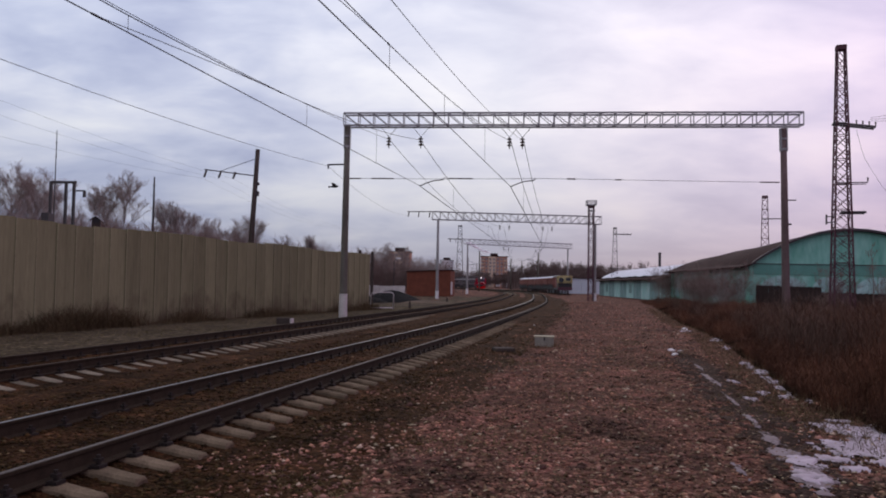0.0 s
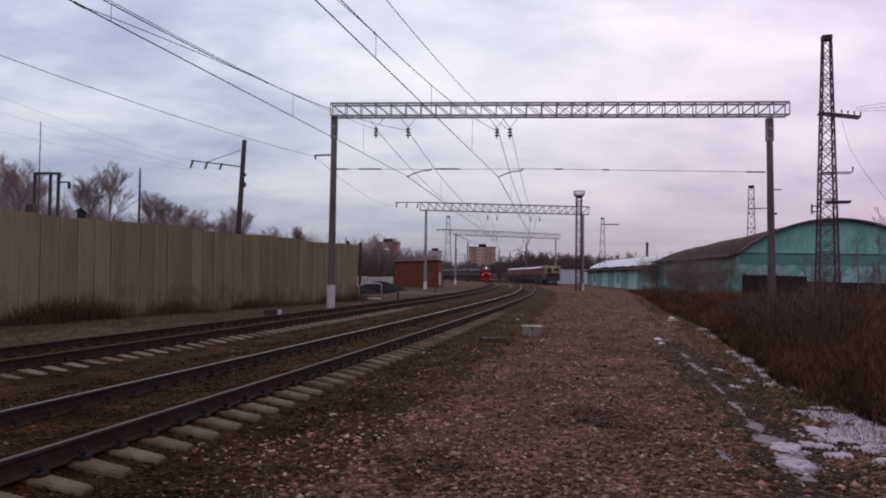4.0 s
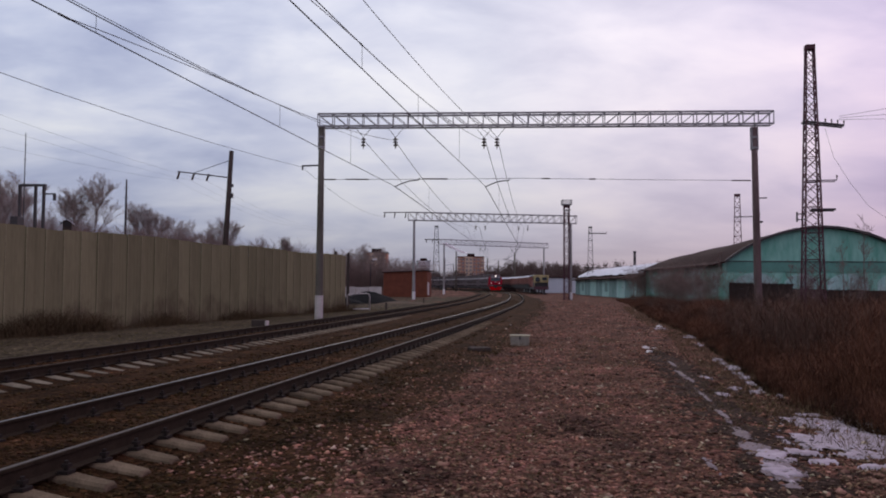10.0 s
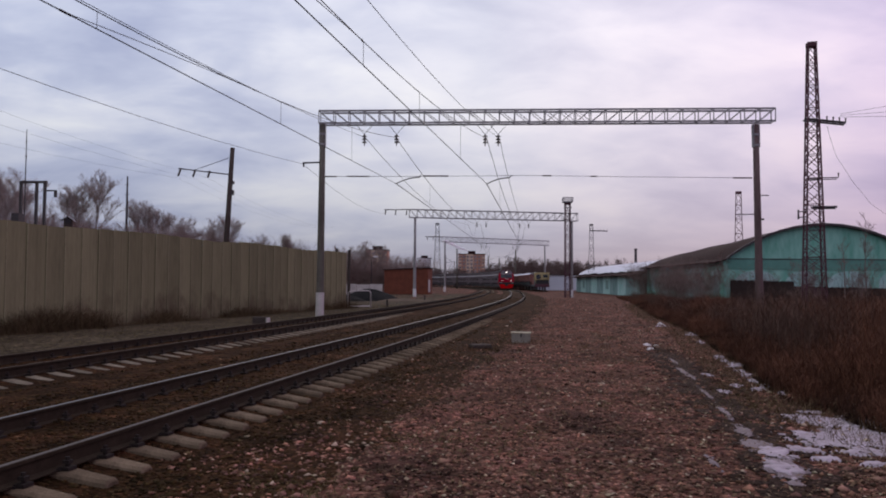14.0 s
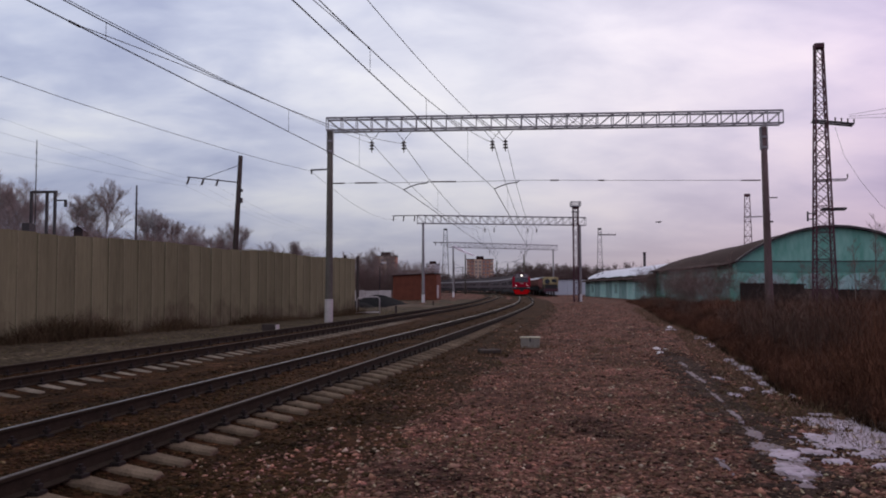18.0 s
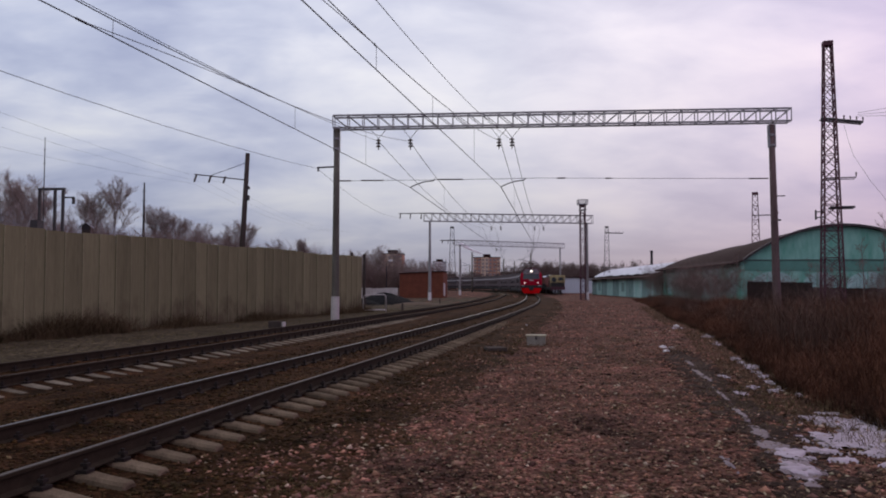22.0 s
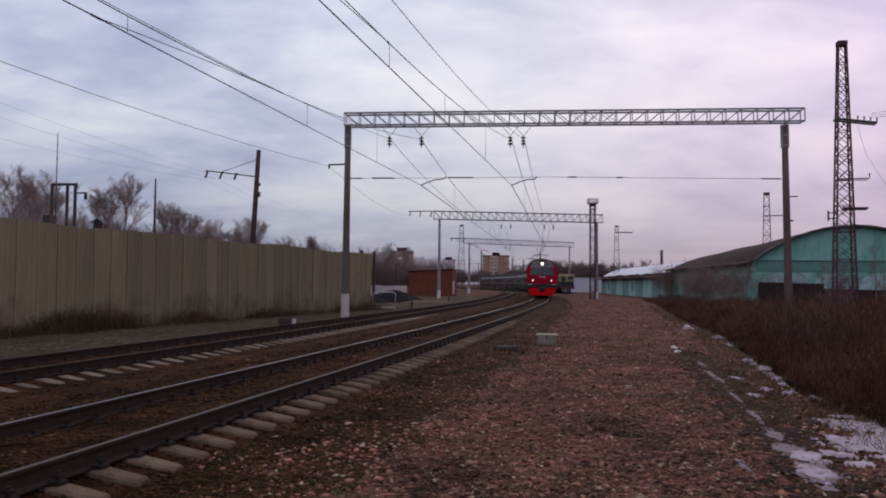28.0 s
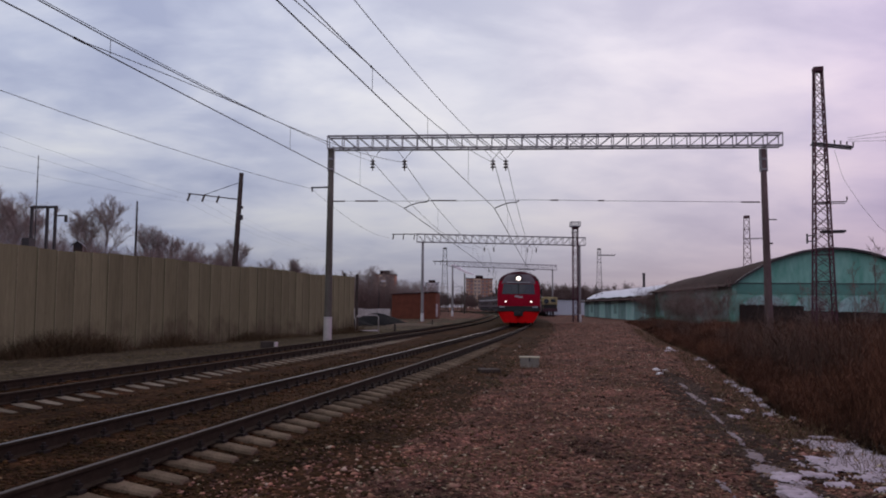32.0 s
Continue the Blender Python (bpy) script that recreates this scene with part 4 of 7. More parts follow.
# ---- the green arched shed ----
def make_shed(name, label, corner, length, width, eave, rise, roof_mat, wall_mats, head=8.3, snow=False, over=1.0, front=True, fall=0.0):
    """corner: foot of the near left corner; the length runs away from the camera."""
    a = radians(head)
    m = Matrix.Translation((*corner, 0)) @ Matrix.Rotation(-a, 4, "Z")
    t = thing(name, m, label, "shed")
    arc = [(width / 2 - math.cos(math.pi * (0.0 + k / 20)) * width / 2, eave + rise * math.sin(math.pi * k / 20) ** 1.9) for k in range(21)]
    # gable
    if front:
        g = Mesh()
        v = [(x, 0, z) for x, z in arc] + [(x, 0.25, z) for x, z in arc]
        n = len(arc)
        v += [(0, 0, 0), (width, 0, 0), (0, 0.25, 0), (width, 0.25, 0)]
        f = [tuple([2 * n] + [2 * n + 1] + list(range(n - 1, -1, -1)))]
        g.add(v, f + [(2 * n + 2, *range(n, 2 * n), 2 * n + 3)])
        gab = part("gable_wall", g, wall_mats[0], t, "green painted gable wall")
        part("band", Mesh().box(0.2, width - 0.2, -0.05, -0.002, eave - 0.9, eave + 0.02), M_BAND, gab, "darker band at eaves height")
        part("ledge", Mesh().box(0.1, width - 0.1, -0.1, -0.002, eave + 0.025, eave + 0.1), M_STEEL_DARK, gab, "thin dark ledge")
        for x0, x1, z0, z1 in ((0.9, 4.6, 0.6, 2.98), (5.4, 8.3, 0.6, 2.95), (9.1, 12.7, 0.6, 2.95), (13.5, 16.8, 0.6, 2.98)):
            top = [(x0 + (x1 - x0) * k / 10, z1 - 0.75 * abs(k / 5 - 1) ** 2.5) for k in range(11)]
            part("patch", Mesh().loft([[(x, y, z) for x, z in [(x1, z0), (x0, z0)] + top] for y in (-0.002, -0.045)]), wall_mats[1], gab, "paler arched boarded opening")
        for k in range(1, 8):
            x = width * k / 8
            part("rib", Mesh().box(x - 0.05, x + 0.05, -0.05, -0.002, 0.0, eave - 0.92), wall_mats[0], gab)
        tr = [Vector((x, -0.35, z + 0.02)) for x, z in arc]
        rim = Mesh().loft([[p + Vector((0, -0.12, -0.11)), p + Vector((0, 0.12, -0.11)), p + Vector((0, 0.12, 0.11)), p + Vector((0, -0.12, 0.11))] for p in tr])
        part("verge_board", rim, M_STEEL_DARK, t, "dark edge of the arched roof")
    # side wall in panels with windows
    n = max(2, int(length / 6))
    pw = length / n
    for k in range(n):
        part("wall_panel", Mesh().box(-0.12, 0.0, k * pw + 0.02, (k + 1) * pw - 0.02, 0, eave, b=0.01), wall_mats[k % 2], t, "weathered green wall panel")
        if k % 2 == 0:
            part("patch", Mesh().box(-0.16, -0.124, k * pw + 1.2, k * pw + 3.6, 0.8, eave - 0.9), wall_mats[(k // 2 + 1) % 2], t, "boarded window")
    part("inner_wall", Mesh().box(width - 0.15, width, 0.3, length, 0, eave), wall_mats[0], t)
    part("end_wall", Mesh().box(0.02, width - 0.16, length - 0.2, length - 0.02, 0, eave), wall_mats[0], t)
    # roof skin: vault with eaves, uneven
    rings = []
    rnd = random.Random(int(length))
    ny = max(3, int(length / 5))
    for j in range(ny + 1):
        y = -0.3 + (length + 0.6) * j / ny
        lift = rnd.uniform(-0.12, 0.12) if 0 < j < ny else 0
        out = [(-over, y, eave - 0.22 * over + lift * 0.6)] + [(x, y, eave + (z - eave) * (1 - fall * j / ny) + 0.06 + lift * math.sin(math.pi * i / 20)) for i, (x, z) in enumerate(arc)] + [(width + over, y, eave - 0.12)]
        inn = [(x, y, z - 0.14) for x, y, z in reversed(out)]
        rings.append(out + inn)
    part("roof", Mesh().loft(rings), roof_mat, t, "sagging arched roof")
    if snow:
        rr = []
        for j in range(ny * 2 + 1):
            y = length * 0.04 + length * 0.94 * j / (ny * 2)
            lo = 1 + rnd.randint(0, 1)
            idx = list(range(12))
            ring = []
            for i in idx:
                x, z = arc[min(lo + i, 20)]
                ring.append((x - 0.1, y, z + 0.16 + rnd.uniform(0, 0.08)))
            rr.append(ring)
        part("snow_cover", Mesh().loft(rr, closed=False, caps=False), M_ROOF_SNOW, t, "thin snow lying on the roof", smooth=True)
    return t


make_shed("storage_shed", "long green arched storage shed with a brown felt roof", (27.2, 70.0), 30.0, 17.4, 3.95, 3.15, M_ROOF, (M_GREEN, M_GREEN_PALE), head=3.2, fall=0.34)
make_shed("storage_shed", "lower faded green shed with snow on its roof", (28.95, 100.8), 60.0, 11.0, 3.15, 1.8, M_ROOF, (M_GREEN_PALE, M_GREEN_GREY), head=2.8, snow=True)


def make_plank_fence():
    """Dark stepped plank fence before the gable."""
    t = thing("plank_fence", pose(24.6, 62, 0, 0, 0, -6), "dark stepped plank fence before the green shed", "fence", kind="structure")
    x = 0.0
    for k in range(8):
        h = (2.05, 2.0, 1.6, 1.55, 1.5, 1.25, 1.2, 1.15)[k]
        for j in range(14):
            part("plank", Mesh().box(x + j * 0.172, x + j * 0.172 + 0.162, 0, 0.03, 0, h + 0.03 * math.sin(j * 2.3 + k)), M_PLANK, t)
        part("post", Mesh().box(x - 0.06, x + 0.06, 0.035, 0.15, 0, h), M_PLANK, t)
        x += 2.42


make_plank_fence()
pipe = thing("chimney_pipe", Matrix.Translation((34.2, 125, 0)), "thin dark chimney pipe rising through the shed roof", "chimney")
part("pipe", Mesh().tube([(0, 0, 0), (0, 0, 7.1), (0, 0, 7.11), (0, 0, 7.3)], [0.2, 0.2, 0.25, 0.25], 10), M_STEEL_DARK, pipe)


# ---- lattice masts ----
def make_mast(x, y, h, w0, w1, label, mat, panels, arms=(), rot=0.0, leg=0.082, plan_lean=0.0, split=False, web=0.3):
    t = thing("lattice_mast", Matrix.Translation((x, y, 0)) @ Matrix.Rotation(radians(rot), 4, "Z") @ Matrix.Rotation(radians(plan_lean), 4, "Y"), label, "lattice mast", "steel lattice masts")
    corners = ((-1, -1), (1, -1), (1, 1), (-1, 1))
    at = lambda c, z: Vector((c[0] * (w0 + (w1 - w0) * z / h) / 2, c[1] * (w0 + (w1 - w0) * z / h) / 2, z))
    for c in corners:
        part("leg", Mesh().bar(at(c, -0.2), at(c, h), leg), mat, t)
    w = []
    zs = [0]
    while zs[-1] < h - 0.3:
        zs.append(min(h, zs[-1] + h / panels * (1.15 - 0.3 * zs[-1] / h)))
    for i, (a, b) in enumerate(zip(zs[:-1], zs[1:])):
        for k in range(4):
            p, q = corners[k], corners[(k + 1) % 4]
            w += [(at(p, a), at(q, b), leg * web), (at(q, a), at(p, b), leg * web)]
            if i % 2 == 0:
                w.append((at(p, a), at(q, a), leg * 0.5))
    if split:
        for p, q, r in w:
            part("brace", Mesh().bar(p, q, r), mat, t)
    else:
        joined = Mesh()
        for p, q, r in w:
            joined.bar(p, q, r)
        part("lattice", joined, mat, t, "thin steel lattice bracing", kind="stuff")
    part("cap", Mesh().box(-w1 / 2 - 0.06, w1 / 2 + 0.06, -w1 / 2 - 0.06, w1 / 2 + 0.06, h - 0.25, h + 0.03), mat, t)
    for z, x0, x1, drop, pins in arms:
        a = part("cross_arm", Mesh().bar((x0, -0.2, z), (x1, -0.2, z - drop), 0.06 if pins == 1 else 0.13).bar((x0, 0.2, z - 0.05), (x1, 0.2, z - drop - 0.05), 0.05 if pins == 1 else 0.09), M_STEEL_DARK, t)
        for k in range(pins):
            px = x1 - (x1 - x0) * 0.6 * k / max(1, pins)
            zz = z - drop * (px - x0) / (x1 - x0)
            part("pin_insulator", Mesh().tube([(px, -0.2, zz + 0.05), (px, -0.2, zz + 0.3)], [0.03, 0.055], 6), M_INSUL, a)
    return t


MAST = make_mast(24.2, 48.0, 16.75, 1.2, 0.44, "tall rusty red lattice mast with cross arms standing behind brush", M_RUSTPAINT, 22,
          arms=((12.0, -0.5, 1.85, 0.35, 4), (8.3, -0.3, 1.4, 0.0, 1), (6.5, -0.1, 1.3, 0.0, 0)), rot=-14, split=True, leg=0.085, web=0.42)
part("bracket_frame", Mesh().bar((-0.5, -0.45, 6.22), (-0.95, -0.3, 6.22), 0.06).bar((-0.5, -0.45, 5.88), (-0.95, -0.3, 5.88), 0.06).bar((-0.93, -0.3, 5.75), (-0.93, -0.3, 6.35), 0.09), M_STEEL_DARK, MAST, "small side bracket")
make_mast(36.6, 90.0, 12.4, 1.15, 0.55, "lattice mast behind the shed roof", M_RUSTPAINT, 14, arms=((9.8, -0.4, 2.4, 0.0, 1), (4.6, -0.8, 2.4, 0, 0)), rot=-22)
make_mast(32.5, 150.0, 13.0, 1.3, 0.6, "far lattice mast with a lamp arm", M_STEEL_DARK, 13, arms=((11.8, -0.3, 3.0, 0.1, 3), (5.2, -1.0, 1.6, 0, 0)), rot=-12)
make_mast(3.5, 170.0, 14.4, 1.7, 0.7, "far lattice mast beside the curve", M_STEEL_DARK, 14, arms=((11.5, -2.6, 0.4, 0, 2),))


def make_tower():
    """Two-legged lattice tower with a square head, beside the second portal."""
    t = make_mast(17.95, 96.3, 11.6, 0.6, 0.6, "slim lattice floodlight tower with a square head platform", M_RUSTPAINT, 20)
    p = part("platform", Mesh().box(-0.55, 0.55, -0.55, 0.55, 11.6, 11.75).box(-0.42, 0.42, -0.42, 0.42, 10.95, 11.05), M_STEEL, t)
    for a, b in (((-0.55, -0.55), (0.55, -0.55)), ((0.55, -0.55), (0.55, 0.55)), ((0.55, 0.55), (-0.55, 0.55)), ((-0.55, 0.55), (-0.55, -0.55))):
        part("post", Mesh().bar((*a, 11.7), (*a, 12.2), 0.08), M_STEEL, p)
        part("rail", Mesh().bar((*a, 12.2), (*b, 12.2), 0.07), M_STEEL, p)
        part("rail", Mesh().bar((*a, 11.95), (*b, 11.95), 0.05), M_STEEL, p)


make_tower()


def make_snowy_gable():
    """Top of a small outbuilding that shows above the fence."""
    t = thing("outbuilding", pose(-26.45, 60, -0.1, 0, 0, 22), "small outbuilding with a dark gable and a thin snowy roof", "outbuilding")
    part("wall", Mesh().loft([[(-0.3, y, 0), (0.3, y, 0), (0.3, y, 6.35), (0, y, 6.55), (-0.3, y, 6.35)] for y in (0, 0.7)]), M_WOOD, t)
    part("gable_hatch", Mesh().loft([[(-0.22, y, 6.05), (0.22, y, 6.05), (0.2, y, 6.33), (0, y, 6.47), (-0.2, y, 6.33)] for y in (-0.06, -0.003)]), M_BLACK, t, "dark opening in the gable")
    for q, mat, lb in ((-1, M_BLACK, "dark roof slope"), (1, M_ROOF_SNOW, "snow covered roof slope")):
        part("roof_slope", Mesh().loft([[(0, y, 6.56), (q * 0.5, y, 6.22), (q * 0.5, y, 6.27), (0, y, 6.61)] for y in (-0.15, 0.85)]), mat, t, lb)


make_snowy_gable()
wire_thing("mast_wires", "three thin wires leaving the mast arm", [("wire", sag((25.5, 47.1, 12.15 - 0.1 * k), (62 + 4 * k, 47 - 9 * k, 21.5 - 4.5 * k), 0.8), 0.011) for k in range(3)], 0.011)
droop = wire_thing("drooping_wire", "thin wire drooping from the lattice mast", [("wire", [(24.7, 47.2, 11.4), (24.85, 47.0, 10.4), (25.1, 47.0, 9.6), (25.8, 46.5, 8.0), (26.62, 46.0, 6.57), (27.6, 45.0, 5.4), (30.0, 44.0, 3.6), (33.0, 43.0, 2.2)], 0.009)], 0.009)


# ---- wooden pole behind the fence ----
def make_utility_pole():
    t = thing("utility_pole", Matrix.Translation((-14.1, 57, 0)) @ Matrix.Rotation(radians(2.6), 4, "Y"), "dark leaning pole with a cross arm of three insulators", "utility pole")
    part("pole", Mesh().tube([(0, 0, -0.3), (0, 0, 5), (0, 0, 11.3)], [0.24, 0.2, 0.16], 12), M_WOOD, t, smooth=True)
    arm = part("cross_arm", Mesh().bar((0.1, 0, 9.35), (-3.75, 0, 9.6), 0.075).bar((-0.1, 0, 10.6), (-2.6, 0, 9.55), 0.035), M_STEEL_DARK, t)
    for x in (-3.6, -2.55, -1.5):
        part("insulator", Mesh().tube([(x, 0, 9.55), (x - 0.14, 0, 9.05)], 0.075, 8), M_INSUL, arm)
    part("clamp", Mesh().box(-0.1, 0.3, -0.15, 0.15, 7.9, 8.25).box(-0.1, 0.27, -0.15, 0.15, 8.7, 8.9), M_STEEL_DARK, t)


make_utility_pole()


def make_gantry():
    t = thing("transformer_frame", pose(-22.75, 47, -0.1, 0, 0, -6), "dark steel frame standing behind the fence", "frame")
    for x in (-0.78, 0.18, 0.68):
        part("post", Mesh().box(x - 0.07, x + 0.07, -0.07, 0.07, 0, 7.5), M_STEEL_DARK, t)
    part("beam", Mesh().box(-0.86, 0.78, -0.08, 0.08, 7.48, 7.62), M_STEEL_DARK, t)
    part("bracket", Mesh().box(0.78, 1.4, -0.04, 0.04, 7.0, 7.08).box(1.28, 1.4, -0.08, 0.08, 6.65, 7.0), M_STEEL_DARK, t)
    part("post_thick", Mesh().box(-1.15, -0.7, -0.3, 0.3, 0, 5.7), M_STEEL_DARK, t, "cabinet on the frame")
    for x, y, h, r, lb in ((-23.75, 48, 10.75, 0.035, "thin aerial mast behind the fence"), (-26.55, 72, 11.1, 0.11, "thin lattice aerial behind the trees")):
        a = thing("aerial_mast", Matrix.Translation((x, y, 0)), lb, "aerial")
        part("tube", Mesh().tube([(0, 0, 0), (0, 0, h * 0.6), (0, 0, h)], [r * 1.5, r, r * 0.6], 6), M_STEEL_DARK, a)
        for w, z in ((1.6, 0.93), (1.8, 0.85)):
            part("rung", Mesh().bar((-r * w, 0, h * z), (r * w, 0, h * z), 0.05), M_STEEL_DARK, a)


make_gantry()


# ---- brick hut, coal, low white wall, barrier ----
def make_hut():
    A, B = Vector((-5.15, 112.7, 0)), Vector((1.05, 112, 0))
    d = B - A
    L, ang = d.length, math.atan2(d.y, d.x)
    t = thing("brick_hut", Matrix.Translation(A) @ Matrix.Rotation(ang, 4, "Z"), "red brick hut with a sloping dark roof beside the track", "hut")
    part("front_wall", Mesh().add([(0, 0, 0), (L, 0, 0), (L, 0, 3.7), (0, 0, 3.4), (0, 0.3, 0), (L, 0.3, 0), (L, 0.3, 3.7), (0, 0.3, 3.4)], [(0, 1, 2, 3), (5, 4, 7, 6), (3, 2, 6, 7), (1, 5, 6, 2), (0, 3, 7, 4)]), M_BRICK, t, "red brick wall")
    part("side_wall", Mesh().box(L - 0.3, L, 0.3, 6.0, 0, 3.65), M_BRICK, t)
    part("side_wall", Mesh().box(0, 0.3, 0.3, 6.0, 0, 3.35), M_BRICK, t)
    part("back_wall", Mesh().box(0.31, L - 0.31, 5.7, 6.0, 0, 3.3), M_BRICK, t)
    part("corner_render", Mesh().box(L + 0.004, L + 0.08, 0.2, 2.2, 0.3, 2.1, b=0.01), M_DIM_WHITE, t, "pale rendered end wall")
    part("roof", Mesh().add([(-0.2, -0.15, 3.39), (L + 0.15, -0.15, 3.73), (L + 0.15, 6.2, 3.73), (-0.2, 6.2, 3.39), (-0.2, -0.15, 3.5), (L + 0.15, -0.15, 3.84), (L + 0.15, 6.2, 3.84), (-0.2, 6.2, 3.5)], [(3, 2, 1, 0), (4, 5, 6, 7), (0, 1, 5, 4), (1, 2, 6, 5), (2, 3, 7, 6), (3, 0, 4, 7)]), M_ROOF, t, "dark roof slab")


make_hut()


def heap(name, label, cat, x, y, rx, ry, h, mat, seed):
    noise.seed_set(seed)
    n, k = 28, 9
    v, f = [(0, 0, h)], []
    for j in range(1, k + 1):
        for i in range(n):
            a = 2 * math.pi * i / n
            rr = j / k * (1 + 0.16 * noise.noise(Vector((math.cos(a) * 1.3, math.sin(a) * 1.3, seed))))
            z = h * (1 - (j / k) ** 1.4) + 0.12 * h * noise.noise(Vector((math.cos(a) * j, math.sin(a) * j, seed)))
            v.append((math.cos(a) * rr * rx, math.sin(a) * rr * ry, max(-0.05, z) if j < k else -0.06))
    f += [(0, 1 + i, 1 + (i + 1) % n) for i in range(n)]
    for j in range(k - 1):
        f += [(1 + j * n + i, 1 + (j + 1) * n + i, 1 + (j + 1) * n + (i + 1) % n, 1 + j * n + (i + 1) % n) for i in range(n)]
    me = Mesh().add(v, f).data(name, mat, True)
    ob = new(name, me)
    ob.location = (x, y, 0)
    return tagged(ob, label, cat, kind="stuff")


heap("coal_pile", "black heap of coal on the ground", "heap", -4.9, 76, 3.3, 4.0, 1.1, M_COAL, 3)
heap("coal_pile", "low black heap beside the larger one", "heap", -7.4, 72, 2.4, 3.0, 0.7, M_COAL, 4)
heap("spoil_heap", "low strip of dry tan earth by the track", "heap", -1.6, 73, 3.2, 1.6, 0.22, M_TAN, 6)


def make_low_wall():
    t = thing("low_wall", pose(-13.5, 92, 0, 0, 0, 4), "low white block wall behind the coal", "wall")
    for k in range(6):
        part("panel", Mesh().box(k * 1.52, k * 1.52 + 1.48, 0, 0.25, 0, 1.4 + 0.06 * (k % 2), b=0.02), M_DIM_WHITE, t)


make_low_wall()


def make_barrier():
    t = thing("pipe_barrier", pose(-4.65, 52.3, 0, 0, 0, 25), "white bent pipe barrier by the track", "barrier")
    part("pipe", Mesh().tube([(-0.1, 0, 0), (-0.1, 0, 0.95), (-0.02, 0, 1.07), (0.1, 0, 1.12), (1.3, 0, 1.14), (1.42, 0, 1.1), (1.5, 0, 1.0), (1.5, 0, 0)], 0.034, 8), M_DIM_WHITE, t, smooth=True)
    part("foot_rail", Mesh().tube([(-0.1, 0, 0.12), (1.5, 0, 0.12)], 0.03, 6), M_WHITE, t)
    for x, y in ((-2.3, 55.5), (0.4, 74)):
        o = thing("marker_post", Matrix.Translation((x, y, 0)), "small dark marker post by the track", "post")
        part("post", Mesh().box(-0.07, 0.07, -0.07, 0.07, -0.1, 0.5, b=0.01), M_WOOD, o)


make_barrier()


def make_street_lamp():
    t = thing("street_lamp", pose(-6.4, 103, 0), "thin grey street lamp with a pale lamp head behind the heaps", "street lamp")
    part("pole", Mesh().tube([(0, 0, -0.2), (0, 0, 4.6), (0.1, 0, 4.85), (0.35, 0, 5.0)], [0.07, 0.05, 0.04, 0.035], 8), M_STEEL_DARK, t, smooth=True)
    part("lamp_head", Mesh().box(0.25, 0.85, -0.13, 0.13, 4.9, 5.1, b=0.04), M_WHITE, t, "pale lamp head")

    u = copy_thing(t, pose(-5.9, 135, 0.15))
    tagged(u, "thin grey street lamp with a pale lamp head beyond the hut", "street lamp", "street lamps")
    for x, y, h in ((-6.13, 58.0, 4.15), (-5.21, 58.0, 4.05)):
        o = thing("post", Matrix.Translation((x, y, 0)), "dark post standing behind the end of the fence", "post", "posts behind the fence")
        part("shaft", Mesh().tube([(0, 0, -0.2), (0, 0, h)], [0.12, 0.1], 10), M_WOOD, o)


make_street_lamp()


# ---- the multiple unit ----
def section(w, top, sh, base=1.05, n=9):
    """Half round roof on upright sides: points counter-clockwise as (x, z)."""
    pts = [(-w, base), (w, base), (w, sh - 0.25)]
    for k in range(n + 1):
        a = math.pi * k / n
        pts.append((w * 0.995 * math.copysign(abs(math.cos(a)) ** 0.85, math.cos(a)), sh + (top - sh) * abs(math.sin(a)) ** 1.0))
    pts.append((-w, sh - 0.25))
    return pts


CAR_L = 22.1


def car_body(cab):
    t = Mesh()
    ys = [(-CAR_L / 2 + 0.15, 1.74, 4.4, 3.45)]
    if cab:
        ys += [(CAR_L / 2 - 1.1, 1.74, 4.4, 3.45), (CAR_L / 2 - 0.75, 1.71, 4.3, 3.42)]
    else:
        ys += [(CAR_L / 2 - 0.15, 1.74, 4.4, 3.45)]
    t.loft([[(x, y, z) for x, z in section(w, top, sh)] for y, w, top, sh in ys])
    return t


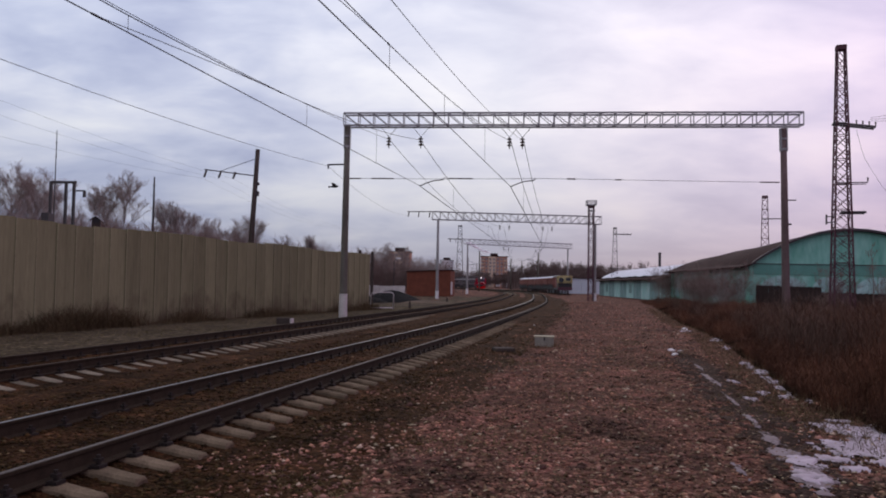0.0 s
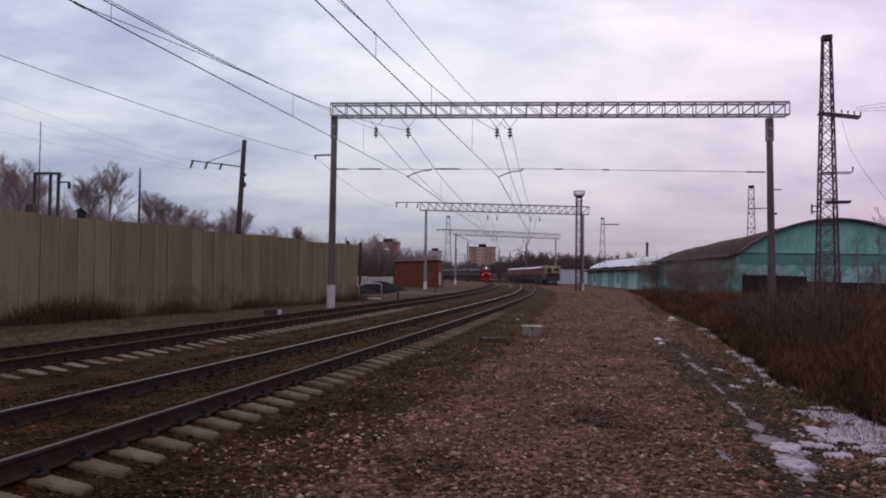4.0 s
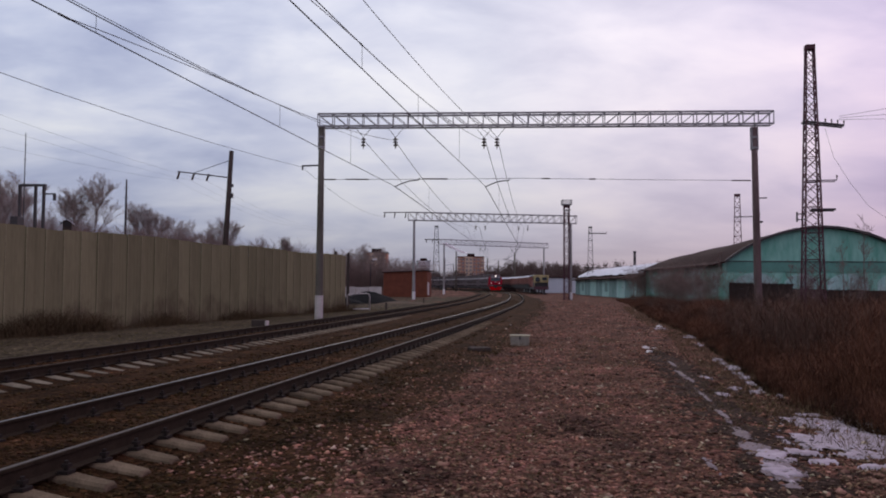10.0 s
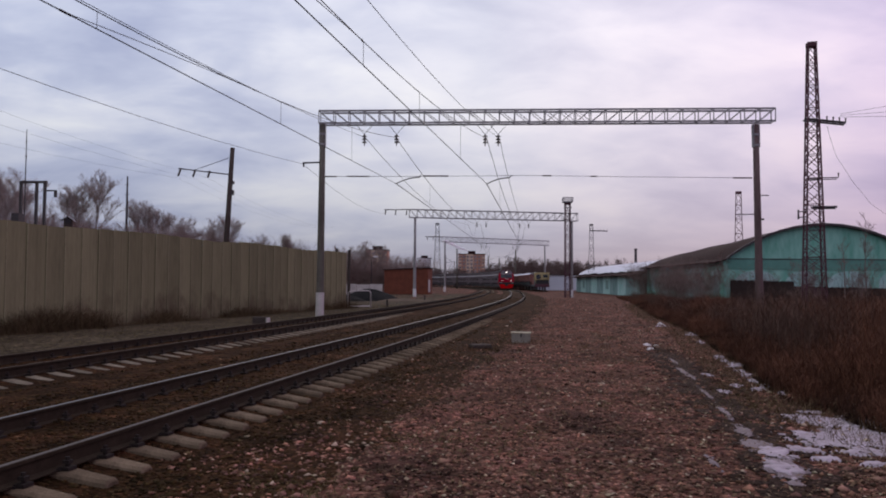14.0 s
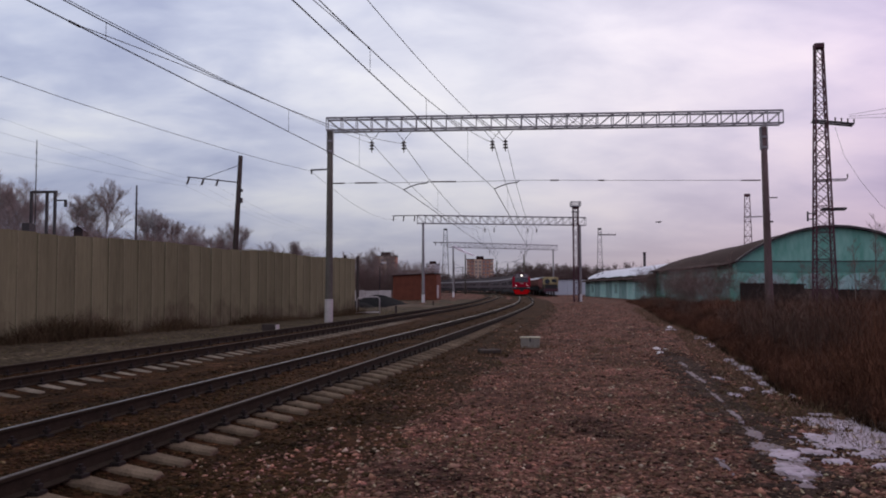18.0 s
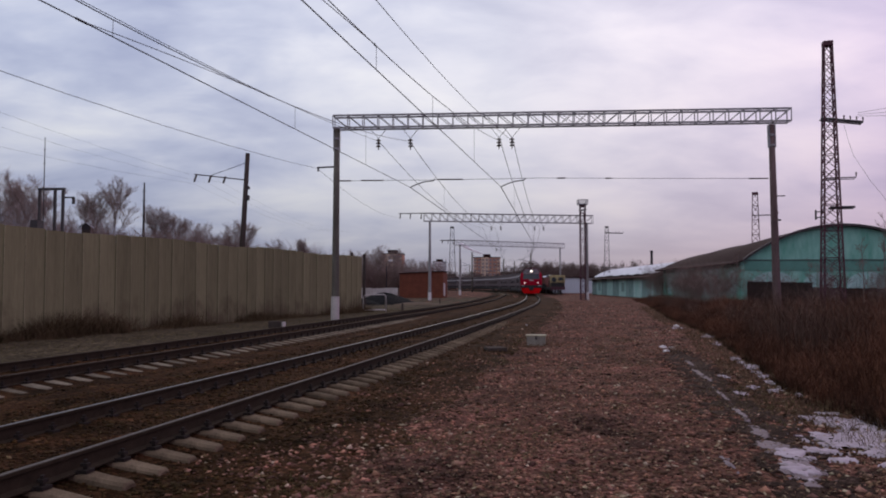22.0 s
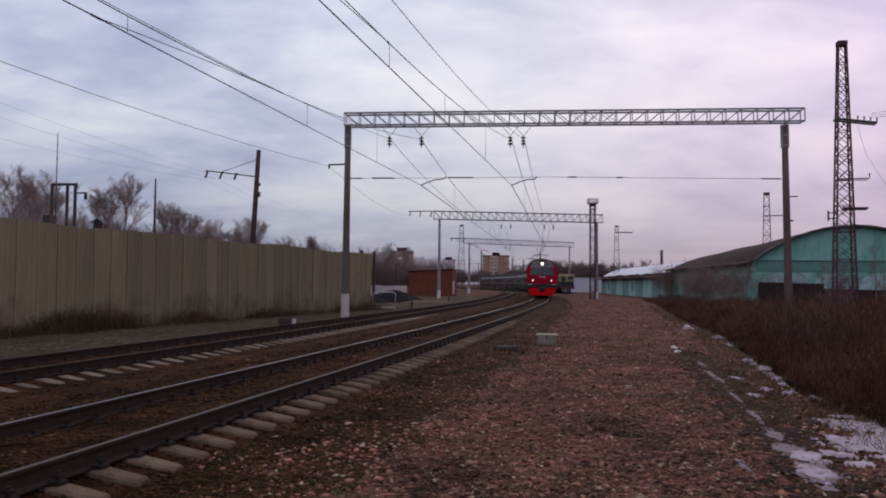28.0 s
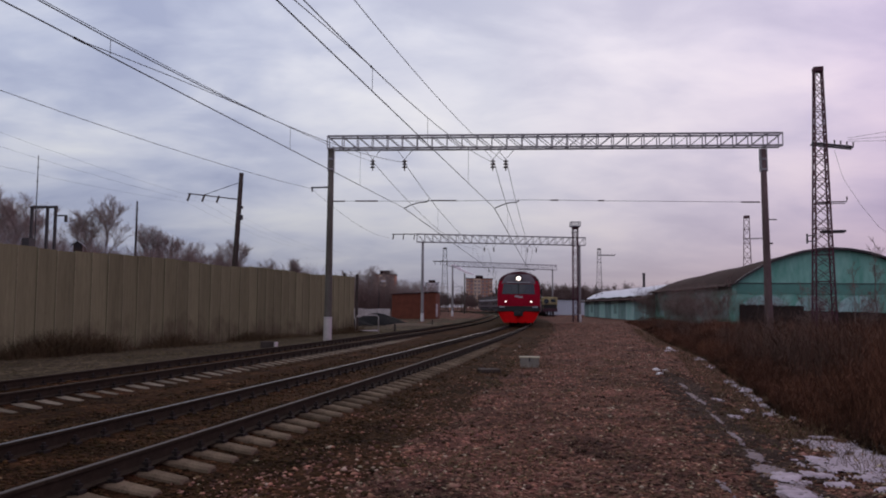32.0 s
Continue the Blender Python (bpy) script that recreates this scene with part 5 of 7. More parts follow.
def make_car(cab):
    t = thing("railcar", Matrix.Identity(4), "red and grey electric multiple unit cab car, headlight lit" if cab else "grey electric multiple unit coach with dark windows", "railcar", "cars of the electric train")
    h = CAR_L / 2
    part("body", car_body(cab), M_TGREY, t, "grey car body")
    for s in (-1, 1):
        side = s * 1.742
        for k in range(8):
            y = -7.0 + k * 1.85
            if abs(y) > 8.2:
                continue
            part("window", Mesh().box(min(side, side + s * 0.02), max(side, side + s * 0.02), y - 0.62, y + 0.62, 2.05, 2.95, b=0.008), M_GLASS, t, "dark window")
        for y in (-9.3, 8.3 if cab else 9.3):
            d = part("door", Mesh().box(min(side, side + s * 0.03), max(side, side + s * 0.03), y - 0.62, y + 0.62, 1.15, 3.2, b=0.01), M_TGREY, t, "sliding double door")
            for q in (-0.3, 0.3):
                part("door_window", Mesh().box(min(side, side + s * 0.038), max(side, side + s * 0.038), y + q - 0.2, y + q + 0.2, 2.1, 2.95), M_GLASS, d)
        part("roof_edge", Mesh().box(min(side, side - s * 0.06), max(side, side + s * 0.03), -h + 0.3, h - (1.2 if cab else 0.3), 3.27, 3.47), M_TRIM, t, "pale strip along the roof edge")
        part("lower_stripe", Mesh().box(min(side, side + s * 0.012), max(side, side + s * 0.012), -h + 0.3, h - 0.9, 1.12, 1.5), M_TROOF, t, "dark lower stripe")
    roof = [[(x, y, z + 0.02) for x, z in section(w, top + 0.02, sh)[3:-1]] for y, w, top, sh in ((-h + 0.2, 1.72, 4.4, 3.5), (h - 1.15, 1.72, 4.4, 3.5))]
    part("roof", Mesh().loft(roof, closed=False, caps=False), M_TROOF, t, "dark grey roof")
    for y in (-6, -2, 3, 7):
        part("roof_vent", Mesh().box(-0.55, 0.55, y - 0.7, y + 0.7, 4.32, 4.52, b=0.05), M_TROOF, t)
    part("underframe", Mesh().box(-1.4, 1.4, -h + 0.5, h - 0.8, 0.55, 1.06, b=0.03), M_BLACK, t, "dark underframe boxes")
    for y in (-7.3, 7.3):
        b = part("bogie", Mesh().box(-1.1, -0.95, y - 1.8, y + 1.8, 0.42, 0.72, b=0.02).box(0.95, 1.1, y - 1.8, y + 1.8, 0.42, 0.72, b=0.02).box(-0.95, 0.95, y - 0.3, y + 0.3, 0.4, 0.7), M_BLACK, t)
        for q in (-1.3, 1.3):
            for s in (-1, 1):
                part("wheel", Mesh().tube([(s * 0.73, y + q, 0.52), (s * 0.87, y + q, 0.52)], 0.525, 16), M_STEEL_DARK, b)
    if cab:
        f = h - 0.06
        # face: red shell bent round the cab, dark forehead, screen, bumper and plough
        def face(name, rows, mat, label, thick=0.05):
            """rows: z, half width, set back at the middle and the sides."""
            rings = []
            for z, w, y0, y1 in rows:
                rings.append([(w * k / 6, f + 0.03 + y0 + (y1 - y0) * (abs(k) / 6) ** 2.2 + thick * 0, z) for k in range(-6, 7)])
            back = [[(x, y - thick, z) for x, y, z in reversed(r)] for r in rings]
            return part(name, Mesh().loft([a + b for a, b in zip(rings, back)]), mat, t, label)
        Z = (1.58, 2.0, 2.5, 3.0, 3.43, 3.72, 3.95, 4.15, 4.32, 4.45)
        W = (1.72, 1.75, 1.75, 1.73, 1.68, 1.56, 1.38, 1.14, 0.84, 0.4)
        C = (0.13, 0.12, 0.08, 0.0, -0.07, -0.13, -0.2, -0.28, -0.38, -0.52)

        def rows(z0, z1, k=1.0, proud=0.0, n=6):
            """Rows of the cab's bulging front between two heights; k: share of its width."""
            out = []
            for j in range(n + 1):
                z = z0 + (z1 - z0) * j / n
                w, c = float(np.interp(z, Z, W)), float(np.interp(z, Z, C))
                out.append((z, w * k, c + proud, c + proud - 0.3 * k ** 2.2))
            return out
        face("front_shell", rows(1.58, 3.66), M_RED, "red cab front", thick=0.5)
        face("cab_brow", rows(3.66, 4.45), M_COWL, "dark red brow of the cab roof", thick=0.5)
        face("forehead", rows(3.44, 4.2, 0.84, 0.025), M_FOREHEAD, "grey forehead round the headlight")
        cap = [[(x, y, z + 0.012) for x, z in section(w + 0.012, top + 0.012, sh)[3:-1]] for y, w, top, sh in ((h - 1.6, 1.74, 4.4, 3.45), (h - 1.1, 1.74, 4.4, 3.45), (h - 0.6, 1.7, 4.32, 3.42))]
        part("cab_cowl", Mesh().loft(cap, closed=False, caps=False), M_COWL, t, "dark red cowl over the cab")
        for s in (-1, 1):
            pane = []
            for z in (2.56, 2.85, 3.15, 3.4):
                c = float(np.interp(z, Z, C)) + f + 0.03
                xs = (0.04, 0.5, 0.95, 1.36 - 0.12 * (z - 2.56))
                pane.append([(s * x, c + 0.035 - 0.3 * (x / 1.74) ** 2.2, z) for x in xs] + [(s * x, c - 0.03 - 0.3 * (x / 1.74) ** 2.2, z) for x in reversed(xs)])
            part("windscreen", Mesh().loft(pane), M_SCREEN, t, "dark grey windscreen pane")
            part("wiper", Mesh().bar((s * 0.25, f + 0.13, 2.55), (s * 0.75, f + 0.08, 3.1), 0.025), M_BLACK, t)
            lamp = part("lamp_housing", Mesh().tube([(s * 1.05, f + 0.0, 1.95), (s * 1.05, f + 0.16, 1.95)], 0.12, 14), M_BLACK, t)
            part("marker_lamp", Mesh().tube([(s * 1.05, f + 0.16, 1.95), (s * 1.05, f + 0.18, 1.95)], 0.075, 14), M_LAMP2, lamp, "lit white marker lamp")
            part("mirror", Mesh().box(min(s * 1.78, s * 1.92), max(s * 1.78, s * 1.92), f - 0.55, f - 0.42, 2.55, 2.98, b=0.02), M_BLACK, t)
            part("red_cheek", Mesh().box(min(s * 1.742, s * 1.757), max(s * 1.742, s * 1.757), h - 2.4, h - 0.62, 1.1, 3.4), M_RED, t, "red cab side")
            part("side_screen", Mesh().box(min(s * 1.757, s * 1.77), max(s * 1.757, s * 1.77), h - 1.9, h - 1.1, 2.3, 3.1), M_GLASS, t)
        part("screen_post", Mesh().box(-0.05, 0.05, f + 0.0, f + 0.11, 2.5, 3.44), M_BLACK, t)
        part("white_strip", Mesh().box(-0.95, 0.95, f - 0.15, f + 0.02, 3.5, 3.56), M_TRIM, t, "pale strip above the screen")
        hl = part("headlight_rim", Mesh().tube([(0, f - 0.35, 3.86), (0, f - 0.02, 3.86)], 0.33, 20), M_STEEL_DARK, t)
        part("headlight", Mesh().tube([(0, f - 0.02, 3.86), (0, f + 0.01, 3.86)], 0.185, 20), M_LAMP, hl, "lit round headlight")
        for s in (-1, 0.0, 1):
            part("emblem_bar", Mesh().box(s * 0.2 - 0.14, s * 0.2 + 0.12, f + 0.12, f + 0.14, 2.28 + 0.03 * s, 2.42 + 0.03 * s), M_TRIM, t)
        part("bumper_band", Mesh().box(-1.72, 1.72, f - 0.3, f + 0.13, 1.12, 1.58, b=0.05), M_BLACK, t, "dark band over the plough")
        for s in (-1, 1):
            part("step_light", Mesh().box(s * 1.35 - 0.22, s * 1.35 + 0.22, f + 0.13, f + 0.145, 1.46, 1.54), M_TRIM, t)
        # plough with a coupler opening
        for s in (-1, 1):
            part("plough_side", Mesh().loft([[(s * x, f + 0.22 - 0.3 * (x / 1.7) ** 2, z) for x in xs] + [(s * x, f + 0.1 - 0.3 * (x / 1.7) ** 2, z) for x in reversed(xs)] for z, xs in ((0.22, (0.02, 0.5, 1.0, 1.2)), (0.68, (0.12, 0.6, 1.15, 1.5)), (1.12, (0.45, 0.85, 1.3, 1.68)))]), M_RED_BRIGHT, t, "bright red plough")
        part("coupler", Mesh().box(-0.22, 0.22, f - 0.2, f + 0.35, 0.82, 1.1, b=0.04).box(-0.36, 0.36, f + 0.2, f + 0.3, 0.76, 1.16, b=0.03), M_BLACK, t, "automatic coupler")
        part("plough_bar", Mesh().box(-0.7, 0.7, f + 0.0, f + 0.08, 0.24, 0.82), M_RED_BRIGHT, t)
    else:
        part("gangway", Mesh().box(-0.6, 0.6, h - 0.15, h + 0.15, 1.2, 3.3, b=0.05), M_BLACK, t)
    return t


def make_pantograph(parent, y):
    p = part("pantograph", Mesh().box(-0.8, 0.8, y - 0.8, y + 0.8, 4.45, 4.52), M_STEEL_DARK, parent)
    a = Mesh()
    for s in (-1, 1):
        a.bar((s * 0.6, y - 0.8, 4.5), (s * 0.75, y + 0.9, 5.15), 0.05), a.bar((s * 0.75, y + 0.9, 5.15), (s * 0.5, y, 5.85), 0.04)
    a.bar((-0.75, y + 0.9, 5.15), (0.75, y + 0.9, 5.15), 0.04)
    part("arm", a, M_STEEL_DARK, p)
    part("collector", Mesh().tube([(-1.1, y, 5.75), (-0.8, y, 5.88), (0.8, y, 5.88), (1.1, y, 5.75)], 0.05, 6).bar((-0.8, y - 0.4, 5.88), (0.8, y - 0.4, 5.88), 0.06), M_STEEL_DARK, p)


CARS = 8
LEAD = make_car(True)
COACH = make_car(False)
TRAIN = [LEAD, COACH]
make_pantograph(COACH, 6.5)
for k in range(CARS - 2):
    TRAIN.append(copy_thing(COACH, Matrix.Identity(4)))


def head_at(t):
    """The front of the train along the line."""
    return along_at(270 - 6.4 * t)


def car_pose(a):
    p, _ = on_line(a - 7.3)
    q, _ = on_line(a + 7.3)
    d = p - q
    m = (p + q) / 2
    return pose(m.x, m.y, RAIL_Z, 0, 0, math.degrees(math.atan2(-d.x, d.y)))


# ---- two crows ----
def make_bird(label):
    t = thing("bird", Matrix.Identity(4), label, "bird", "flying crows")
    part("body", Mesh().tube([(0, 0.24, 0.02), (0, 0.17, 0.02), (0, 0.08, 0), (0, -0.08, 0), (0, -0.18, 0), (0, -0.3, 0.0)], [0.012, 0.04, 0.06, 0.055, 0.03, 0.05], 8), M_BLACK, t, smooth=True)
    wings = []
    for s in (-1, 1):
        m = Mesh().loft([[(0, 0.09, 0.0), (0, -0.09, 0.0), (0, -0.09, 0.012), (0, 0.09, 0.015)], [(s * 0.2, 0.11, 0.02), (s * 0.2, -0.09, 0.02), (s * 0.2, -0.09, 0.028), (s * 0.2, 0.11, 0.03)], [(s * 0.42, 0.0, 0.0), (s * 0.42, -0.1, 0.0), (s * 0.42, -0.1, 0.004), (s * 0.42, 0.0, 0.006)]])
        wings.append(part("wing", m, M_BLACK, t))
    return t, wings


BIRD_A, WINGS_A = make_bird("black crow flying low over the tracks")
BIRD_B, WINGS_B = make_bird("black crow crossing behind the portal")


# ---- wagons standing on the siding ----
def make_siding_cars():
    off = 5.6
    def at(a):
        p, h = on_line(a - 4, off)
        q, h2 = on_line(a + 4, off)
        d = p - q
        m = (p + q) / 2
        return pose(m.x, m.y, RAIL_Z, 0, 0, math.degrees(math.atan2(-d.x, d.y)))
    a0 = along_at(153)
    # yellow track machine with a cab
    t = thing("track_machine", at(a0 + 6), "yellow rail maintenance machine standing on the siding", "rail vehicle")
    part("frame", Mesh().box(-1.4, 1.4, -6, 6, 0.75, 1.15, b=0.04), M_BLACK, t)
    part("cab", Mesh().box(-1.45, 1.45, 3.2, 6.0, 2.06, 3.5, b=0.12), M_YELLOW, t, "yellow cab")
    part("engine_bay", Mesh().box(-1.38, 1.38, 3.2, 5.9, 1.15, 2.055, b=0.05), M_BLACK, t, "black engine bay under the cab")
    part("hand_rail", Mesh().bar((-1.3, 6.1, 1.0), (-1.3, 6.1, 2.3), 0.06).bar((1.3, 6.1, 1.0), (1.3, 6.1, 2.3), 0.06), M_YELLOW, t)
    part("cab_window", Mesh().box(-1.1, -0.15, 6.0, 6.03, 2.5, 3.1, b=0.012), M_GLASS, t, "dark cab window")
    for s in (-0.7, 0.7):
        if s > 0:
            part("cab_window", Mesh().tube([(s, 6.0, 2.65), (s, 6.03, 2.65)], 0.5, 14), M_GLASS, t, "round dark cab window")
        part("side_window", Mesh().box(-1.47 if s < 0 else 1.45, -1.45 if s < 0 else 1.47, 3.7, 5.4, 2.2, 3.1), M_GLASS, t)
    part("hood", Mesh().box(-1.1, 1.1, -5.6, 3.19, 1.15, 2.6, b=0.12), M_WAGON, t, "faded brown machine hood")
    part("tank", Mesh().tube([(0, -5.0, 2.95), (0, 1.0, 2.95)], 0.55, 14), M_WAGON, t)
    part("buffer_beam", Mesh().box(-1.4, 1.4, 6.01, 6.2, 0.7, 1.3, b=0.03), M_RUSTPAINT, t)
    for y in (-4, -2.4, 2.4, 4):
        for s in (-1, 1):
            part("wheel", Mesh().tube([(s * 0.73, y, 0.48), (s * 0.87, y, 0.48)], 0.475, 14), M_STEEL_DARK, t)
    # hopper wagons
    base = None
    for k in range(5):
        mm = at(a0 + 19.5 + k * 13.2)
        if base is not None:
            copy_thing(base, mm)
            continue
        base = thing("hopper_wagon", mm, "faded red brown hopper wagon with a snowy roof", "wagon", "wagons on the siding")
        sec = [(-1.0, 0.9), (1.0, 0.9), (1.5, 1.9), (1.55, 3.25), (-1.55, 3.25), (-1.5, 1.9)]
        part("body", Mesh().loft([[(x * 0.6, -6.0, z) if z < 1.5 else (x, -6.0, z) for x, z in sec], [(x, -4.5, z) for x, z in sec], [(x, 4.5, z) for x, z in sec], [(x * 0.6, 6.0, z) if z < 1.5 else (x, 6.0, z) for x, z in sec]]), M_WAGON, base, "faded red brown hopper body")
        for j in range(7):
            y = -5.4 + j * 1.8
            for s in (-1, 1):
                part("rib", Mesh().bar((s * 1.53, y, 1.9), (s * 1.59, y, 3.25), 0.09), M_WAGON, base)
        part("roof", Mesh().loft([[(x, y, z) for x, z in ((-1.6, 3.26), (-1.0, 3.55), (0, 3.66), (1.0, 3.55), (1.6, 3.26))] for y in (-6.1, 6.1)], closed=False, caps=False), M_ROOF_SNOW, base, "snow covered roof")
        # solid black wedges in place of the shadows between the hopper slopes
        for j in range(4):
            y = -4.6 + j * 3.05
            for s in (-1, 1):
                part("hopper_shade", Mesh().loft([[(s * q, y - 1.1, 0.95), (s * q, y + 1.1, 0.95), (s * (q + 0.02), y + 0.5, 2.0)] for q in (1.3, 1.56)]), M_BLACK, base, "black wedge standing for the shadow between the hopper slopes")
        part("roof_hatch", Mesh().box(-0.4, 0.4, -3, 3, 3.6, 3.75, b=0.03), M_TRIM, base)
        part("frame", Mesh().box(-1.3, 1.3, -6.2, 6.2, 0.7, 0.9), M_BLACK, base)
        for y in (-4.6, -2.8, 2.8, 4.6):
            for s in (-1, 1):
                part("wheel", Mesh().tube([(s * 0.73, y, 0.475), (s * 0.87, y, 0.475)], 0.475, 14), M_STEEL_DARK, base)
    # siding rails under them
    s = thing("siding_track", Matrix.Identity(4), "rusty siding under the parked wagons", "railway track", "", "structure")
    for q in (-0.797, 0.797):
        body, crown = rail_mesh(off + q, along_at(149), along_at(300), RAIL_Z - 0.18)
        part("rail", body, M_RAIL, s)


make_siding_cars()


# ---- pale store behind the wagons, houses, steam ----
def make_store():
    t = thing("store_building", pose(26.0, 186, 0, 0, 0, 2), "pale blue grey sheet metal store building", "building")
    for k in range(5):
        part("wall_panel", Mesh().box(k * 2.2, k * 2.2 + 2.17, 0, 0.2, 0, 3.6, b=0.02), M_PALE, t)
    part("side_wall", Mesh().box(0, 10.9, 0.21, 9.0, 0, 3.5), M_PALE, t)
    part("roof", Mesh().box(-0.3, 11.3, -0.3, 9.3, 3.6, 3.75), M_ROOF, t)


make_store()


def make_block(x, y, w, d, floors, cols, label, wall, alt, rot=0, seed=1):
    """A block of flats: storeys, windows with frames, balconies and a flat roof."""
    t = thing("apartment_building", pose(x, y, 0, 0, 0, rot), label, "apartment building", "far apartment blocks")
    h = floors * 2.9 + 1.2
    part("wall", Mesh().box(-w / 2, w / 2, 0, d, 0, h), wall, t)
    part("roof", Mesh().box(-w / 2 - 0.3, w / 2 + 0.3, -0.3, d + 0.3, h, h + 0.6).box(-3, 3, d * 0.3, d * 0.7, h + 0.6, h + 3), M_ROOF, t)
    cw = w / cols
    win = Mesh().box(-0.8, 0.8, -0.12, -0.06, 0, 1.5).data("pane", M_PANE)
    frm = Mesh().box(-0.95, 0.95, -0.06, -0.003, -0.15, 1.65).data("window", M_TRIM)
    for c in range(cols):
        bay = c in (cols // 2 - 1, cols // 2)
        if bay:
            part("stair_bay", Mesh().box(-w / 2 + c * cw + 0.1, -w / 2 + (c + 1) * cw - 0.1, -0.5, -0.01, 0, h + 0.2), alt, t, "pale stair bay")
        for fl in range(floors):
            o = new("window", frm)
            o.parent = t
            o.location = (-w / 2 + (c + 0.5) * cw, -0.5 if bay else 0, 1.4 + fl * 2.9)
            p = new("pane", win)
            p.parent = o
            if c in (0, cols - 1):
                part("balcony", Mesh().box(-w / 2 + c * cw + 0.5, -w / 2 + (c + 1) * cw - 0.5, -1.2, -0.13, 0.9 + fl * 2.9, 1.95 + fl * 2.9), alt, t)


make_block(41.0, 640, 21.5, 14, 8, 7, "brick red and buff nine storey block of flats", M_HOUSE_A, M_HOUSE_B, rot=-4)
make_block(4.0, 760, 12, 14, 8, 3, "pale grey distant block of flats", M_PALE, M_WHITE, rot=6)
make_block(-28.0, 500, 14, 12, 7, 4, "brick red block of flats behind the bare trees", M_HOUSE_A, M_HOUSE_B, rot=-3)
make_block(42.0, 470, 22, 10, 2, 7, "low red brick building before the flats", M_HOUSE_A, M_WHITE, rot=3)


def make_steam():
    rnd = random.Random(4)
    m = Mesh()
    for k in range(9):
        u = k / 8
        bm = bmesh.new()
        bmesh.ops.create_icosphere(bm, subdivisions=2, radius=1)
        c = Vector((58 - 27 * u + rnd.uniform(-0.4, 0.4), 1000 + rnd.uniform(-3, 3), 42.3 + 11.5 * u ** 1.25 + rnd.uniform(-0.3, 0.3)))
        r = 0.9 + 1.1 * u + rnd.uniform(0, 0.2)
        v = [c + Vector((p.co.x * r * 1.7, p.co.y * r * 0.5, p.co.z * r * 0.9)) * (1 + 0.25 * noise.noise(p.co * 2 + c)) for p in bm.verts]
        m.add(v, [tuple(q.index for q in f.verts) for f in bm.faces])
        bm.free()
    o = part("steam_plume", m, M_SMOKE, None, smooth=True)
    tagged(o, "white steam plume far behind the houses", "steam", kind="stuff")


make_steam()


# ---- relay box, slab, litter ----
def make_relay_box():
    t = thing("relay_box", pose(3.0, 23.3, 0, 0, 0, -8), "pale concrete relay box standing in the gravel", "relay box")
    part("body", Mesh().box(-0.275, 0.275, -0.2, 0.2, -0.05, 0.245, b=0.012), M_BOX, t)
    part("lid", Mesh().box(-0.3, 0.3, -0.225, 0.225, 0.246, 0.285, b=0.01), M_BOX_LID, t, "flat concrete lid")
    part("hasp", Mesh().box(-0.02, 0.02, -0.232, -0.2, 0.15, 0.255), M_STEEL_DARK, t)
    s = thing("cover_slab", pose(1.65, 21.3, 0.05, 0, 0, 12), "dark cover slab lying in the gravel", "slab")
    part("slab", Mesh().box(-0.27, 0.27, -0.22, 0.22, -0.08, 0.03, b=0.02), M_WOOD, s)
    c = thing("concrete_block", pose(-6.42, 32.2, 0, 0, 0, -12), "short concrete block beside the far track", "block")
    part("block", Mesh().box(-0.28, 0.3, -0.15, 0.15, -0.03, 0.28, b=0.02), M_WOOD, c)
    part("pale_end", Mesh().box(0.301, 0.36, -0.14, 0.14, 0, 0.26), M_DIM_WHITE, c)


make_relay_box()


